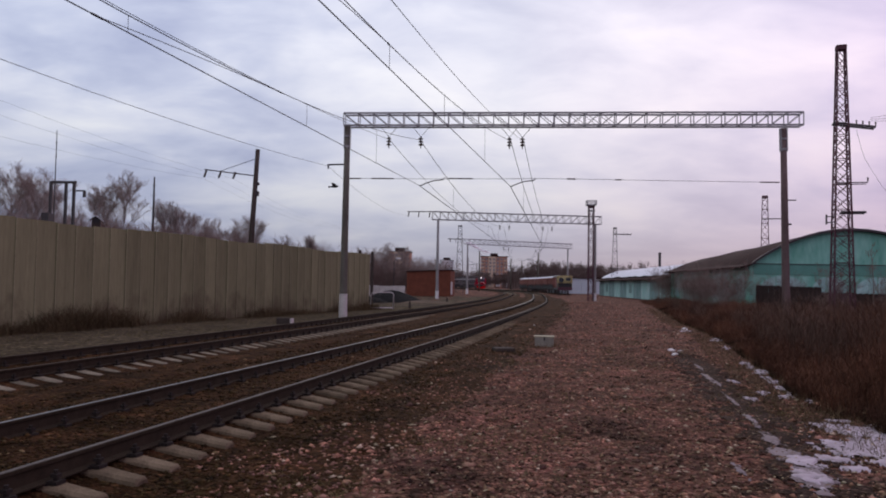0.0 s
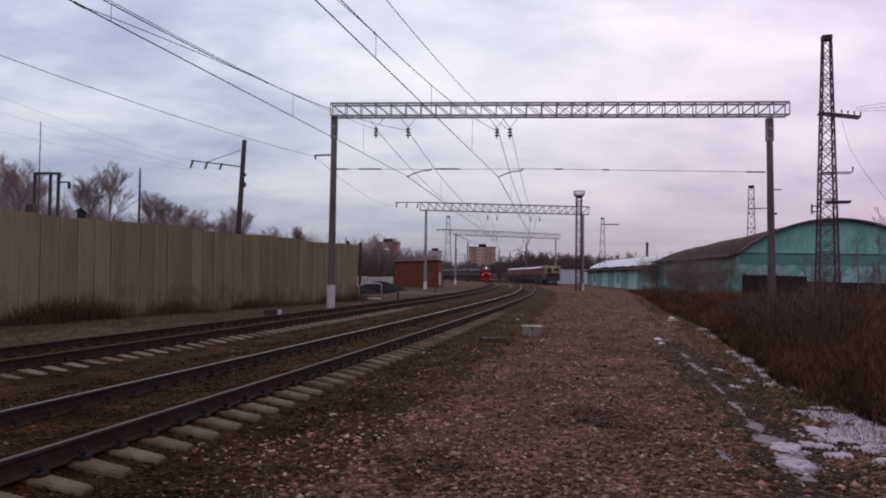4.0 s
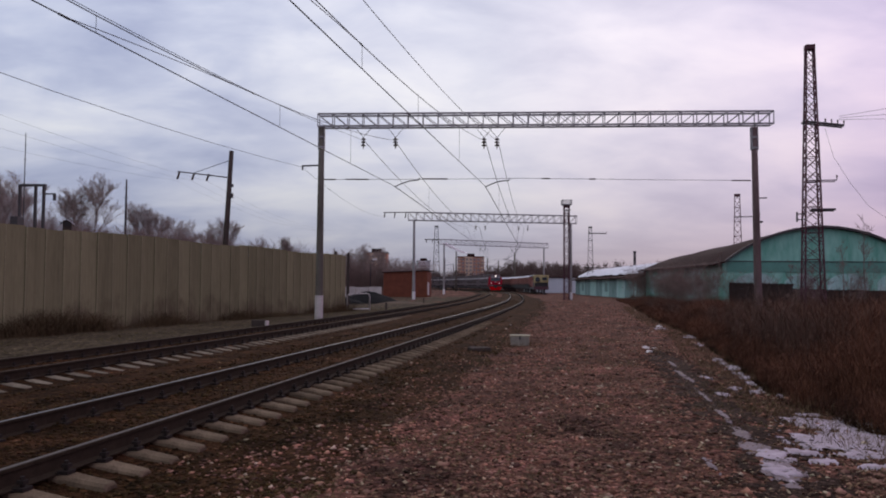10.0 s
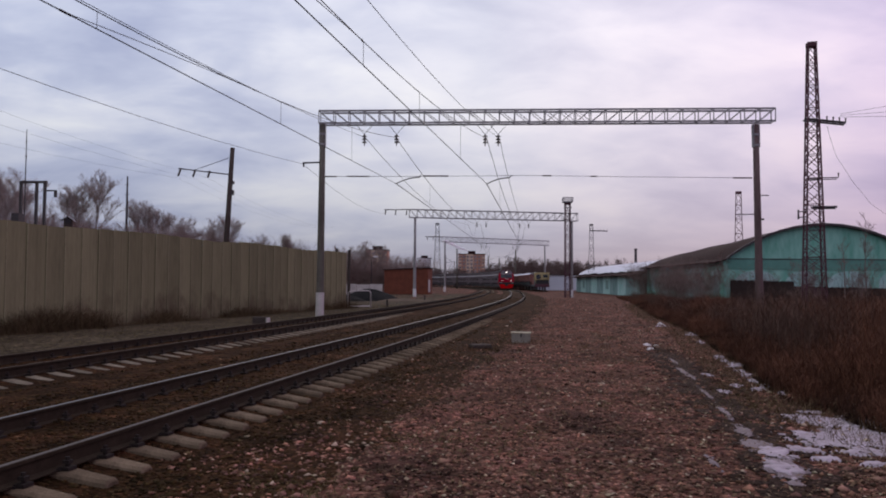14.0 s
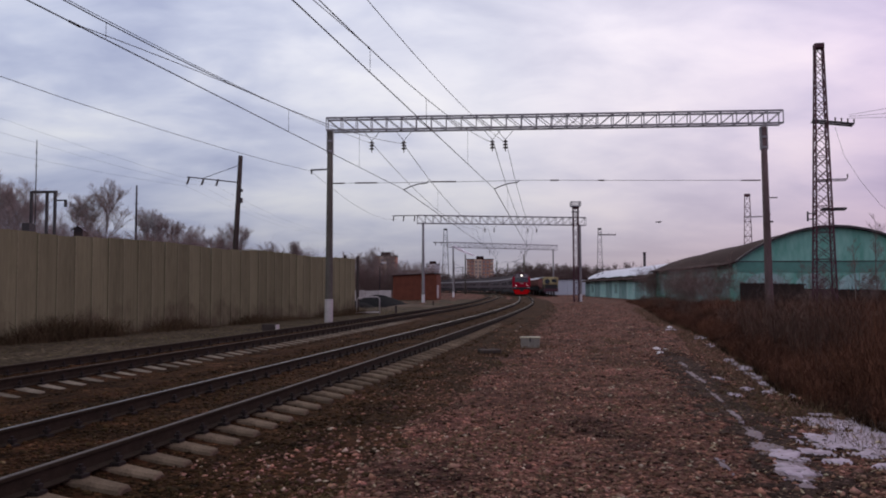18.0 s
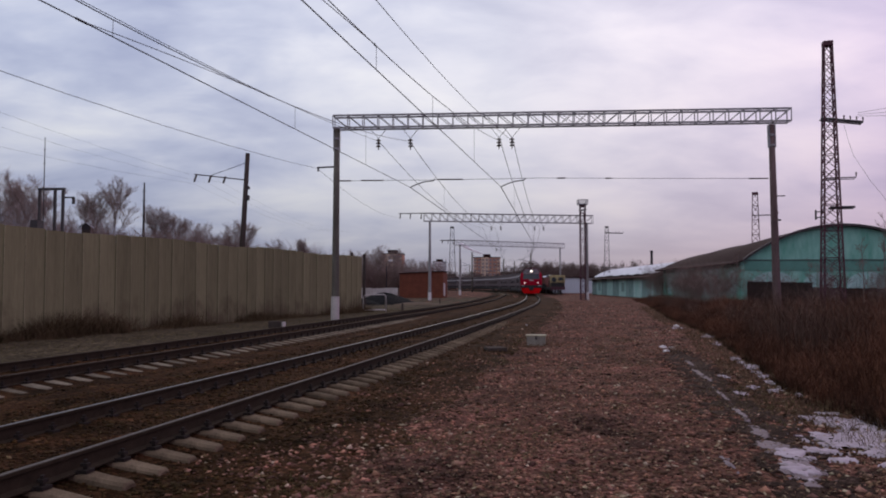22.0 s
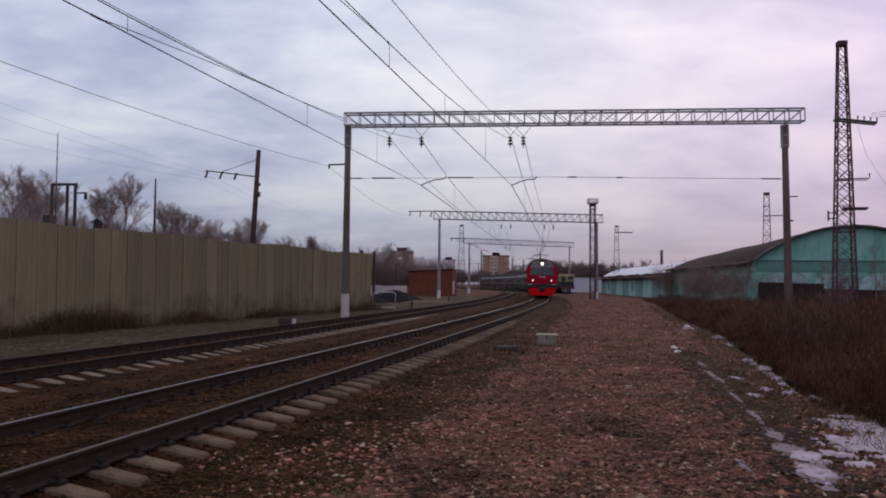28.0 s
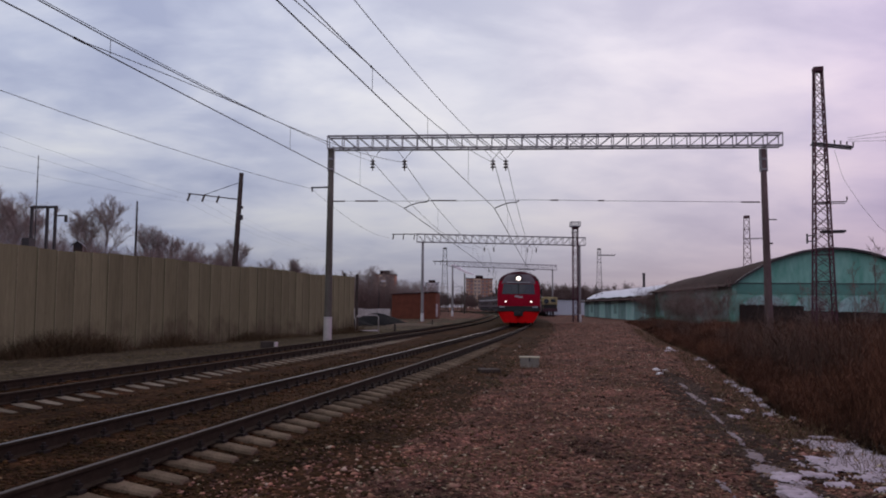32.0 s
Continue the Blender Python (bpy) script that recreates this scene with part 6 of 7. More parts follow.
# ---- bare trees ----
def tree_mesh(seed, h, spread, kids, twig, girth=0.017, bare=0.3):
    """Trunk with rising limbs, and a domed crown of fine twigs, as two meshes. spread: crown width over height."""
    rnd = random.Random(seed)
    trunk, crown = Mesh(), Mesh()
    levels = len(kids)
    centre, half = h * (1 + bare) / 2, h * (1 - bare) / 2
    wide = h * spread / 2

    def room(p):
        """How far inside the crown's uneven dome a place lies: one at its middle, nothing at its rim."""
        q = Vector((p.x / wide, p.y / wide, (p.z - centre) / half))
        return 1 - q.length * (1 + 0.3 * noise.noise(Vector((p.x * 0.5 + seed, p.y * 0.5, p.z * 0.5))))

    def grow(p, d, length, r, level):
        if level == levels:
            side = d.cross(Vector((rnd.uniform(-1, 1), rnd.uniform(-1, 1), rnd.uniform(-1, 1)))).normalized() * twig
            e = p + d * length * 0.55 + Vector((rnd.uniform(-1, 1), rnd.uniform(-1, 1), rnd.uniform(-0.5, 0.6))) * length * 0.08
            q = p + d * length
            crown.add([p - side, p + side, e + side * 0.8, e - side * 0.8, q], [(0, 1, 2, 3), (3, 2, 4)])
            return
        steps = 4 if level == 0 else (3 if level < 3 else 2)
        path, rad = [p], [r]
        q, dd = p, d
        for k in range(steps):
            bend = 0.07 if level == 0 else 0.13
            dd = (dd + Vector((rnd.uniform(-1, 1), rnd.uniform(-1, 1), rnd.uniform(-0.5, 0.8))) * bend).normalized()
            q = q + dd * (length / steps)
            path.append(q)
            rad.append(r * (1 - 0.75 * (k + 1) / steps))
        (trunk if level < 2 else crown).tube(path, rad, 6 if level == 0 else (4 if level == 1 else 3), caps=False)
        for k in range(kids[level]):
            f = rnd.uniform(0.32, 1.0) if level == 0 else rnd.uniform(0.18, 1.0)
            i = min(int(f * steps), steps - 1)
            o = path[i].lerp(path[i + 1], f * steps - i)
            az = k * 2.4 + rnd.uniform(-0.5, 0.5)
            side = Vector((math.cos(az), math.sin(az), rnd.uniform(-0.15, 0.3)))
            lift = 0.75 - 0.5 * level / levels
            nd = (dd * rnd.uniform(0.7, 1.2) + side * rnd.uniform(0.55, 0.95) + Vector((0, 0, lift * rnd.uniform(0.2, 0.8)))).normalized()
            free = max(0.12, room(o + nd * 0.3))
            reach = (wide * 0.95, wide * 0.6, wide * 0.36, wide * 0.24, wide * 0.2)[level] * rnd.uniform(0.65, 1.1) * min(1.0, 0.35 + free)
            grow(o, nd, reach, max(twig * 1.2, r * (0.38 if level == 0 else 0.42)), level + 1)

    grow(Vector((0, 0, -0.2)), Vector((0, 0, 1)), h * 0.84, h * girth, 0)
    # bring the crown's top to the height asked for
    k = h / max(q[2] for q in crown.v)
    for m in (trunk, crown):
        m.v = [(x * k, y * k, z * k) for x, y, z in m.v]
    return trunk, crown


def bush_mesh(seed, h, spread, stems_n, kids, twig):
    """A bush of many thin stems from one root, as stems and twigs."""
    rnd = random.Random(seed)
    wood, fine = Mesh(), Mesh()
    for _ in range(stems_n):
        az, out, up = rnd.uniform(0, 6.28), spread * rnd.random() ** 0.7, h * rnd.uniform(0.55, 1.0)
        foot = Vector((math.cos(az), math.sin(az), 0)) * out * 0.25
        tip = Vector((math.cos(az) * out, math.sin(az) * out, up))
        mid = foot.lerp(tip, 0.5) + Vector((rnd.uniform(-1, 1), rnd.uniform(-1, 1), rnd.uniform(0, 1))) * 0.08 * h
        wood.tube([foot - Vector((0, 0, 0.1)), mid, tip], [0.016, 0.011, 0.004], 3, caps=False)
        for _ in range(kids[0]):
            f = rnd.uniform(0.2, 1.0)
            p = foot.lerp(mid, f * 2) if f < 0.5 else mid.lerp(tip, f * 2 - 1)
            d = Vector((rnd.uniform(-1, 1), rnd.uniform(-1, 1), rnd.uniform(0.1, 1.2))).normalized() * h * rnd.uniform(0.12, 0.26)
            for _ in range(kids[1]):
                o = p + d * rnd.uniform(0.2, 0.9)
                e = o + (d + Vector((rnd.uniform(-1, 1), rnd.uniform(-1, 1), rnd.uniform(-0.3, 1))) * h * 0.12) * rnd.uniform(0.4, 0.8)
                sd = Vector((rnd.uniform(-1, 1), rnd.uniform(-1, 1), rnd.uniform(-1, 1))).normalized() * twig
                fine.add([o - sd, o + sd, e], [(0, 1, 2)])
            sd = Vector((rnd.uniform(-1, 1), rnd.uniform(-1, 1), rnd.uniform(-1, 1))).normalized() * twig * 1.4
            fine.add([p - sd, p + sd, p + d], [(0, 1, 2)])
    return wood, fine


TREES = []
for k, (h, sp, kids, bare) in enumerate(((10.0, 0.62, (14, 7, 7, 8), 0.3), (10.0, 0.85, (14, 7, 7, 8), 0.22), (10.0, 1.15, (13, 6, 6, 8), 0.05), (10.0, 0.48, (14, 7, 7, 8), 0.25), (8.0, 0.32, (11, 6, 6), 0.15))):
    a, b = tree_mesh(20 + k, h, sp, kids, 0.0075, 0.008 if k == 4 else 0.011, bare)
    TREES.append((a.data("trunk", M_BARK), b.data("crown", M_BUSH if k > 3 else M_TWIG)))
a, b = bush_mesh(61, 6.0, 2.6, 34, (9, 6), 0.011)
TREES.append((a.data("stems", M_BUSH), b.data("crown", M_BUSH)))


def plant_tree(kind, x, y, scale, rot, label="bare winter tree behind the fence"):
    t = thing("tree", Matrix.Translation((x, y, 0)) @ Matrix.Rotation(rot, 4, "Z") @ Matrix.Scale(scale, 4), label, "tree", "bare trees")
    part("trunk", TREES[kind][0], None, t)
    part("crown", TREES[kind][1], None, t, "fine bare twigs")


def make_trees():
    rnd = random.Random(31)
    # kind, place and height behind the fence, the tall ones first
    for k, x, y, h in ((0, -31.3, 75, 12.2), (3, -32.9, 76, 11.0), (1, -31.2, 60, 10.8), (0, -33.4, 62, 10.4), (1, -34.5, 66, 11.2), (2, -29.6, 61, 8.6), (3, -28.0, 80, 10.0), (0, -26.8, 82, 9.4), (1, -24.0, 80, 8.5), (1, -20.4, 80, 8.6), (0, -18.7, 79, 8.4),
                       (2, -22.0, 84, 7.6), (1, -16.0, 80, 6.7), (3, -13.5, 80, 6.6), (2, -29.2, 72, 7.4), (2, -27.4, 70, 7.2), (2, -25.6, 73, 7.3), (2, -24.2, 75, 7.0), (2, -22.3, 74, 6.9), (2, -20.6, 77, 6.7), (2, -19.0, 78, 6.4), (2, -17.4, 80, 6.0), (2, -14.8, 82, 5.6),
                       (2, -12.2, 84, 5.5), (2, -10.6, 86, 5.3), (2, -32.4, 70, 7.8), (2, -30.6, 66, 7.6), (2, -33.8, 69, 8.0), (1, -25.5, 86, 9.0), (1, -29.0, 88, 9.6), (2, -23.0, 90, 7.6), (2, -18.2, 88, 6.6), (2, -15.4, 90, 6.2)):
        plant_tree(k, x, y, h / 10, rnd.uniform(0, 6.28))
    # behind the hut
    for k, x, y, h in ((1, -8.4, 120, 8.3), (0, -6.6, 122, 7.6), (1, -10.4, 124, 7.8), (2, -12.5, 122, 6.8), (2, -9.5, 126, 7.0), (2, -7.4, 124, 6.9), (2, -5.4, 126, 6.6), (2, -3.6, 128, 6.4), (2, -1.6, 130, 6.3), (2, -11.5, 116, 6.2), (2, -14.0, 126, 7.2), (2, -4.6, 121, 5.8), (2, -2.4, 123, 5.6), (1, -13.2, 130, 8.0)):
        plant_tree(k, x, y, h / 10, rnd.uniform(0, 6.28), "bare bushy tree behind the hut")
    for k in range(22):
        plant_tree(5, -15.5 + k * 0.75 + rnd.uniform(-0.3, 0.3), 115 + rnd.uniform(0, 12) + max(0, k - 12) * 0.8, rnd.uniform(0.7, 0.95), rnd.uniform(0, 6.28), "thick bare bush growing behind the heaps")
    for k in range(26):
        u = (k + rnd.uniform(0, 0.8)) / 26
        plant_tree(5, -33.5 + 24 * u, 66 + 18 * u + rnd.uniform(-3, 3), rnd.uniform(0.92, 1.1) * (1.12 - 0.28 * u), rnd.uniform(0, 6.28), "bare bush behind the fence")
    # by the sheds
    for k, x, y, s in ((5, 23.0, 72, 0.55), (5, 24.3, 75, 0.6), (5, 25.2, 79, 0.55), (5, 22.4, 67, 0.45), (5, 25.8, 64, 0.5), (5, 28.5, 64, 0.5), (5, 31.5, 62.8, 0.6), (5, 35.5, 63, 0.6), (5, 31.5, 104, 0.6), (5, 27.2, 99, 0.75), (5, 28.6, 100, 0.7), (5, 27.8, 97, 0.65), (5, 26.4, 86, 0.6), (5, 25.6, 83, 0.6), (5, 20.6, 58, 0.4), (5, 24.0, 66.5, 0.62), (5, 25.3, 68.5, 0.62), (5, 23.6, 70.5, 0.62), (5, 24.8, 73.5, 0.65), (4, 29.6, 62, 0.5), (4, 33.2, 61, 0.7), (4, 35.4, 62, 0.95), (4, 31.0, 62, 0.45), (4, 26.0, 68.6, 0.6), (5, 26.2, 62.5, 0.4), (5, 30.2, 60, 0.3), (5, 33.4, 59.5, 0.32), (5, 28.0, 58, 0.3)):
        plant_tree(k, x, y, s, rnd.uniform(0, 6.28), "bare thorny bush growing before the sheds")


make_trees()


def far_woods():
    """Distant woods: low bare trees joined in one mesh."""
    rnd = np.random.RandomState(7)
    a, b = tree_mesh(77, 8.0, 0.95, (9, 7, 7), 0.03, bare=0.1)
    m = Mesh().add(a.v, a.f).add(b.v, b.f)
    v = np.array(m.v)
    f = np.array([q if len(q) == 4 else (*q, q[-1]) for q in m.f])
    vs, fs = [], []
    spots = []
    for k in range(510):
        u = rnd.rand()
        if k < 190:
            spots.append((rnd.uniform(40, 150), rnd.uniform(300, 420), rnd.uniform(1.05, 1.55)))
        elif k < 300:
            wx = rnd.uniform(-110, 8)
            spots.append((wx, float(np.interp(-wx, -_x[_y > 200], _y[_y > 200])) + rnd.uniform(14, 70), rnd.uniform(0.8, 1.15)))
        elif k < 370:
            spots.append((rnd.uniform(22, 45), rnd.uniform(400, 460), rnd.uniform(0.7, 1.2)))
        elif k >= 430:
            spots.append((rnd.uniform(27, 62), rnd.uniform(250, 330), rnd.uniform(0.95, 1.4)))
        else:
            spots.append((rnd.uniform(-10, 22), rnd.uniform(390, 480), rnd.uniform(0.9, 1.3)))
    for i, (x, y, s) in enumerate(spots):
        c, q = math.cos(i * 1.7), math.sin(i * 1.7)
        w = np.stack([v[:, 0] * c - v[:, 1] * q, v[:, 0] * q + v[:, 1] * c, v[:, 2]], 1) * s + (x, y, 0)
        vs.append(w), fs.append(f + i * len(v))
    me = quick_mesh("far_woods", np.concatenate(vs), np.concatenate(fs), M_HAZY_TWIG)
    tagged(new("far_woods", me), "distant brown bare woods along the horizon", "woods", kind="stuff")


far_woods()


# ---- brush, weeds, gravel, snow ----
EDGE_Y = [-12, 6, 10, 12, 14, 16, 19, 27, 32, 41, 68, 100, 129]
EDGE_X = [5.0, 5.45, 5.5, 5.6, 6.1, 6.7, 7.4, 9.5, 10.5, 12.2, 18.3, 24.5, 29.0]


def stems(name, label, pts, h, w, mat, seed, lean=0.35, twigs=0):
    """Thin bent stems, each two narrow quads."""
    r = np.random.RandomState(seed)
    n = len(pts)
    a = r.uniform(0, 6.28, n)
    tilt = r.normal(0, lean, (n, 2))
    hh = h * r.uniform(0.45, 1.1, n)
    ax = np.stack([np.cos(a), np.sin(a), np.zeros(n)], 1) * w / 2 * r.uniform(0.6, 1.5, (n, 1))
    base = np.concatenate([pts, np.full((n, 1), -0.05)], 1)
    mid = base + np.stack([tilt[:, 0] * hh * 0.4, tilt[:, 1] * hh * 0.4, hh * 0.55], 1)
    top = base + np.stack([tilt[:, 0] * hh, tilt[:, 1] * hh, hh], 1)
    v = np.stack([base - ax, base + ax, mid - ax * 0.8, mid + ax * 0.8, top - ax * 0.3, top + ax * 0.3], 1).reshape(-1, 3)
    k = np.arange(n)[:, None] * 6
    f = np.concatenate([k + [0, 1, 3, 2], k + [2, 3, 5, 4]])
    for _ in range(twigs):
        u = r.uniform(0.1, 0.9, (n, 1))
        p = mid * (1 - u) + top * u
        q = p + np.stack([r.normal(0, 0.22, n), r.normal(0, 0.22, n), r.normal(0.08, 0.14, n)], 1) * np.asarray(hh).reshape(-1, 1)
        o = r.normal(0, w * 0.4, (n, 3))
        k = len(v) + np.arange(n)[:, None] * 4
        v = np.concatenate([v, np.stack([p - o, p + o, q + o * 0.4, q - o * 0.4], 1).reshape(-1, 3)])
        f = np.concatenate([f, k + [0, 1, 2, 3]])
    return tagged(new(name, quick_mesh(name, v, f, mat)), label, "dry plants", kind="stuff")


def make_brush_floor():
    """Soil sheet under the brush, with the stems' shade put into its dark colour."""
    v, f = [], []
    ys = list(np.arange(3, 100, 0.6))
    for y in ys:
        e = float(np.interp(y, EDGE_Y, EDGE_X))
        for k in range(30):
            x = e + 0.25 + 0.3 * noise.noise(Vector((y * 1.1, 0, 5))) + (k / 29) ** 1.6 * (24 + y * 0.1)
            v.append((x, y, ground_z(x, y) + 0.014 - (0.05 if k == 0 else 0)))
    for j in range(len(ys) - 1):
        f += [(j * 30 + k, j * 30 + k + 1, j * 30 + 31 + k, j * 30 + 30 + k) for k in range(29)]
    me = quick_mesh("brush_ground", np.array(v), np.array(f), M_SHADED_SOIL)
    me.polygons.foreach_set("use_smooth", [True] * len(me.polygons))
    tagged(new("brush_ground", me), "ground under the brush, its shade painted in as near-black soil", "ground", kind="structure")


make_brush_floor()


def stalks(name, label, pts, h, w, mat, seed, lean, twigs):
    """Upright stalks with thin twigs that rise from their upper half."""
    r = np.random.RandomState(seed)
    n = len(pts)
    a = r.uniform(0, 6.28, n)
    ax = np.stack([np.cos(a), np.sin(a), np.zeros(n)], 1) * w / 2 * r.uniform(0.6, 1.5, (n, 1))
    tilt = r.normal(0, lean, (n, 2)) * np.reshape(h, (-1, 1))
    base = np.concatenate([pts, np.full((n, 1), -0.06)], 1)
    mid = base + np.stack([tilt[:, 0] * 0.35, tilt[:, 1] * 0.35, h * 0.55], 1)
    top = base + np.stack([tilt[:, 0], tilt[:, 1], h], 1)
    v = np.stack([base - ax, base + ax, mid - ax * 0.8, mid + ax * 0.8, top], 1).reshape(-1, 3)
    k = np.arange(n)[:, None] * 5
    f = [np.concatenate([k + [0, 1, 3], k + [0, 3, 2], k + [2, 3, 4]])]
    for j in range(twigs):
        u = r.uniform(-0.6, 0.9, (n, 1))
        p = np.where(u > 0, mid * (1 - u) + top * u, mid * (1 + u) - base * u)
        az = r.uniform(0, 6.28, n)
        out = r.uniform(0.05, 0.3, n) * h
        q = p + np.stack([np.cos(az) * out, np.sin(az) * out, r.uniform(0.04, 0.3, n) * h], 1)
        o = np.stack([-np.sin(az), np.cos(az), np.zeros(n)], 1) * w * 0.4
        k = len(v) + np.arange(n)[:, None] * 3
        v = np.concatenate([v, np.stack([p - o, p + o, q], 1).reshape(-1, 3)])
        f.append(k + [0, 1, 2])
    return tagged(new(name, quick_mesh(name, v, np.concatenate(f), mat)), label, "dry plants", kind="stuff")


def brush_spots(r, n, y0, y1, near, inset, width, scale, cut, shift):
    """Places beyond the edge of the path, gathered in clumps, with the clump's strength."""
    y = y0 + (y1 - y0) * r.rand(n * 3) ** near
    e = np.interp(y, EDGE_Y, EDGE_X)
    d = r.rand(n * 3) ** 1.7
    x = e + inset + (width + y * 0.1) * d
    c = np.array([noise.noise(Vector((a * scale, b * scale * 0.7, shift))) for a, b in zip(x, y)])
    edge = np.array([noise.noise(Vector((b * 1.1, 0.0, shift + 4))) + 0.6 * noise.noise(Vector((b * 3.1, 0.0, shift + 5))) for b in y])
    keep = (r.rand(n * 3) < np.clip(cut + c * 1.1, 0, 1)) & (x - e > inset + 0.75 * edge)
    x, y, e, c = (q[keep][:n] for q in (x, y, e, c))
    return np.stack([x, y], 1), x - e, c, y


def make_brush():
    r = np.random.RandomState(3)
    pts, d, c, y = brush_spots(r, 95000, 4.5, 95, 2.2, 0.0, 22, 0.5, 0.6, 3)
    tall = (0.86 + 1.0 * c) * np.clip(0.42 + d * 0.32, 0.4, 1.12) * np.clip(1.24 - y * 0.011, 0.62, 1.2) * r.uniform(0.7, 1.15, len(y))
    stalks("dry_brush", "thick reddish brown dry brush beside the path", pts, tall, 0.0075, M_BRUSH, 5, 0.28, 7)
    # low stems whose dark colour carries the shade of the brush front
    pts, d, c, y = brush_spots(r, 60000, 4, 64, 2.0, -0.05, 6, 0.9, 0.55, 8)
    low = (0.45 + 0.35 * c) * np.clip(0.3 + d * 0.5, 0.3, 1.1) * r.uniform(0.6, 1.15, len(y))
    stalks("brush_undergrowth", "tangled undergrowth at the edge of the brush, coloured as dark as its shade", pts, low, 0.013, M_UNDER, 25, 0.35, 4)
    pts, d, c, y = brush_spots(r, 11000, 6, 82, 1.5, 0.8, 20, 0.28, 0.1, 17)
    high = (0.98 + 0.95 * c) * r.uniform(0.75, 1.2, len(y)) * np.clip(1.2 - y * 0.009, 0.65, 1.2)
    stalks("tall_brush", "grey brown clumps of taller dry stems in the brush", pts, high, 0.010, M_BRUSH_GREY, 15, 0.16, 8)
    pts = np.stack([r.uniform(0, 1, 9000), r.uniform(0, 1, 9000)], 1)
    y = 5 + 60 * pts[:, 0] ** 1.6
    e = np.interp(y, EDGE_Y, EDGE_X)
    stems("dry_grass", "pale dry grass along the edge of the brush", np.stack([e - 0.9 + 1.3 * pts[:, 1], y], 1), 0.2 * np.ones(9000), 0.007, M_GRASS, 6, 0.8)
    patch = np.stack([r.uniform(-1.5, 6.5, 40000), 5 + 24 * r.rand(40000) ** 1.6], 1)
    wet = np.array([noise.noise(Vector((a * 0.55, b * 0.4, 21))) + 0.5 * noise.noise(Vector((a * 1.9, b * 1.5, 22))) for a, b in patch])
    edge = np.interp(patch[:, 1], EDGE_Y, EDGE_X) - patch[:, 0]
    side = patch[:, 0] - np.interp(patch[:, 1], _y, _x)
    keep = (wet + 0.32 * np.clip(1 - edge / 1.8, 0, 1) > 0.2) & (edge > 0) & (side > 2.2)
    stems("path_grass", "short dark trampled grass in patches on the gravel", patch[keep], 0.075, 0.007, M_VERGE, 16, 1.1)
    # weeds at the foot of the fence
    d = FENCE_B - FENCE_A
    u = r.rand(30000) ** 1.25
    clump = np.array([noise.noise(Vector((q * 14, 0, 9))) for q in u])
    keep = r.rand(30000) < np.clip(0.35 + clump * 0.7 + 0.35 * ((u > 0.3) & (u < 0.46)), 0.12, 0.9)
    u, clump = u[keep], clump[keep]
    off = 0.12 + 0.9 * r.rand(len(u)) ** 2
    px = FENCE_A.x + d.x * u + off * d.y / d.length
    py = FENCE_A.y + d.y * u - off * d.x / d.length
    stems("fence_weeds", "dark dry weeds along the foot of the fence", np.stack([px, py], 1), np.clip(0.3 + clump * 1.1 + 0.4 * ((u > 0.3) & (u < 0.46)), 0.1, 1.3), 0.012, M_WEEDS, 8, 0.7)
    # short grass on the verge between the far track and the fence, and a thicket along the horizon
    y = 12 + 48 * r.rand(15000) ** 1.3
    lo = np.interp(y, [FENCE_A.y, FENCE_B.y], [FENCE_A.x, FENCE_B.x]) + 0.2
    hi = np.interp(y, _y, _x) - 7.4
    stems("verge_grass", "thin faded grass on the verge below the fence", np.stack([lo + np.maximum(0.2, hi - lo) * r.rand(15000), y], 1), 0.09, 0.012, M_VERGE, 12, 0.9)
    far = np.stack([r.uniform(-140, 260, 15000), r.uniform(330, 440, 15000)], 1)
    far = far[(far[:, 0] < -2) | (far[:, 0] > 32)]
    stems("far_thicket", "distant brown thicket along the horizon", far, 6.0 + 1.5 * np.sin(far[:, 0] * 0.15), 0.28, M_HAZY_TWIG, 13, 0.25)
    # tufts on the gravel and round the relay box
    pts = []
    for cx, cy, s, n in ((3.0, 23.1, 0.5, 420), (1.75, 21.2, 0.5, 200), (6.1, 20.6, 0.5, 120), (-2.6, 54, 0.8, 150), (-0.2, 21, 0.5, 90)):
        pts.append(np.array([cx, cy]) + r.normal(0, s, (n, 2)))
    stems("grass_tufts", "thin dry grass tufts in the gravel", np.concatenate(pts), 0.16, 0.008, M_GRASS, 9, 0.6)


make_brush()


RUT_Y, RUT_X = (5, 7.2, 9, 11, 13, 16, 18, 24), (2.75, 3.3, 3.8, 4.2, 4.65, 5.3, 5.7, 6.9)


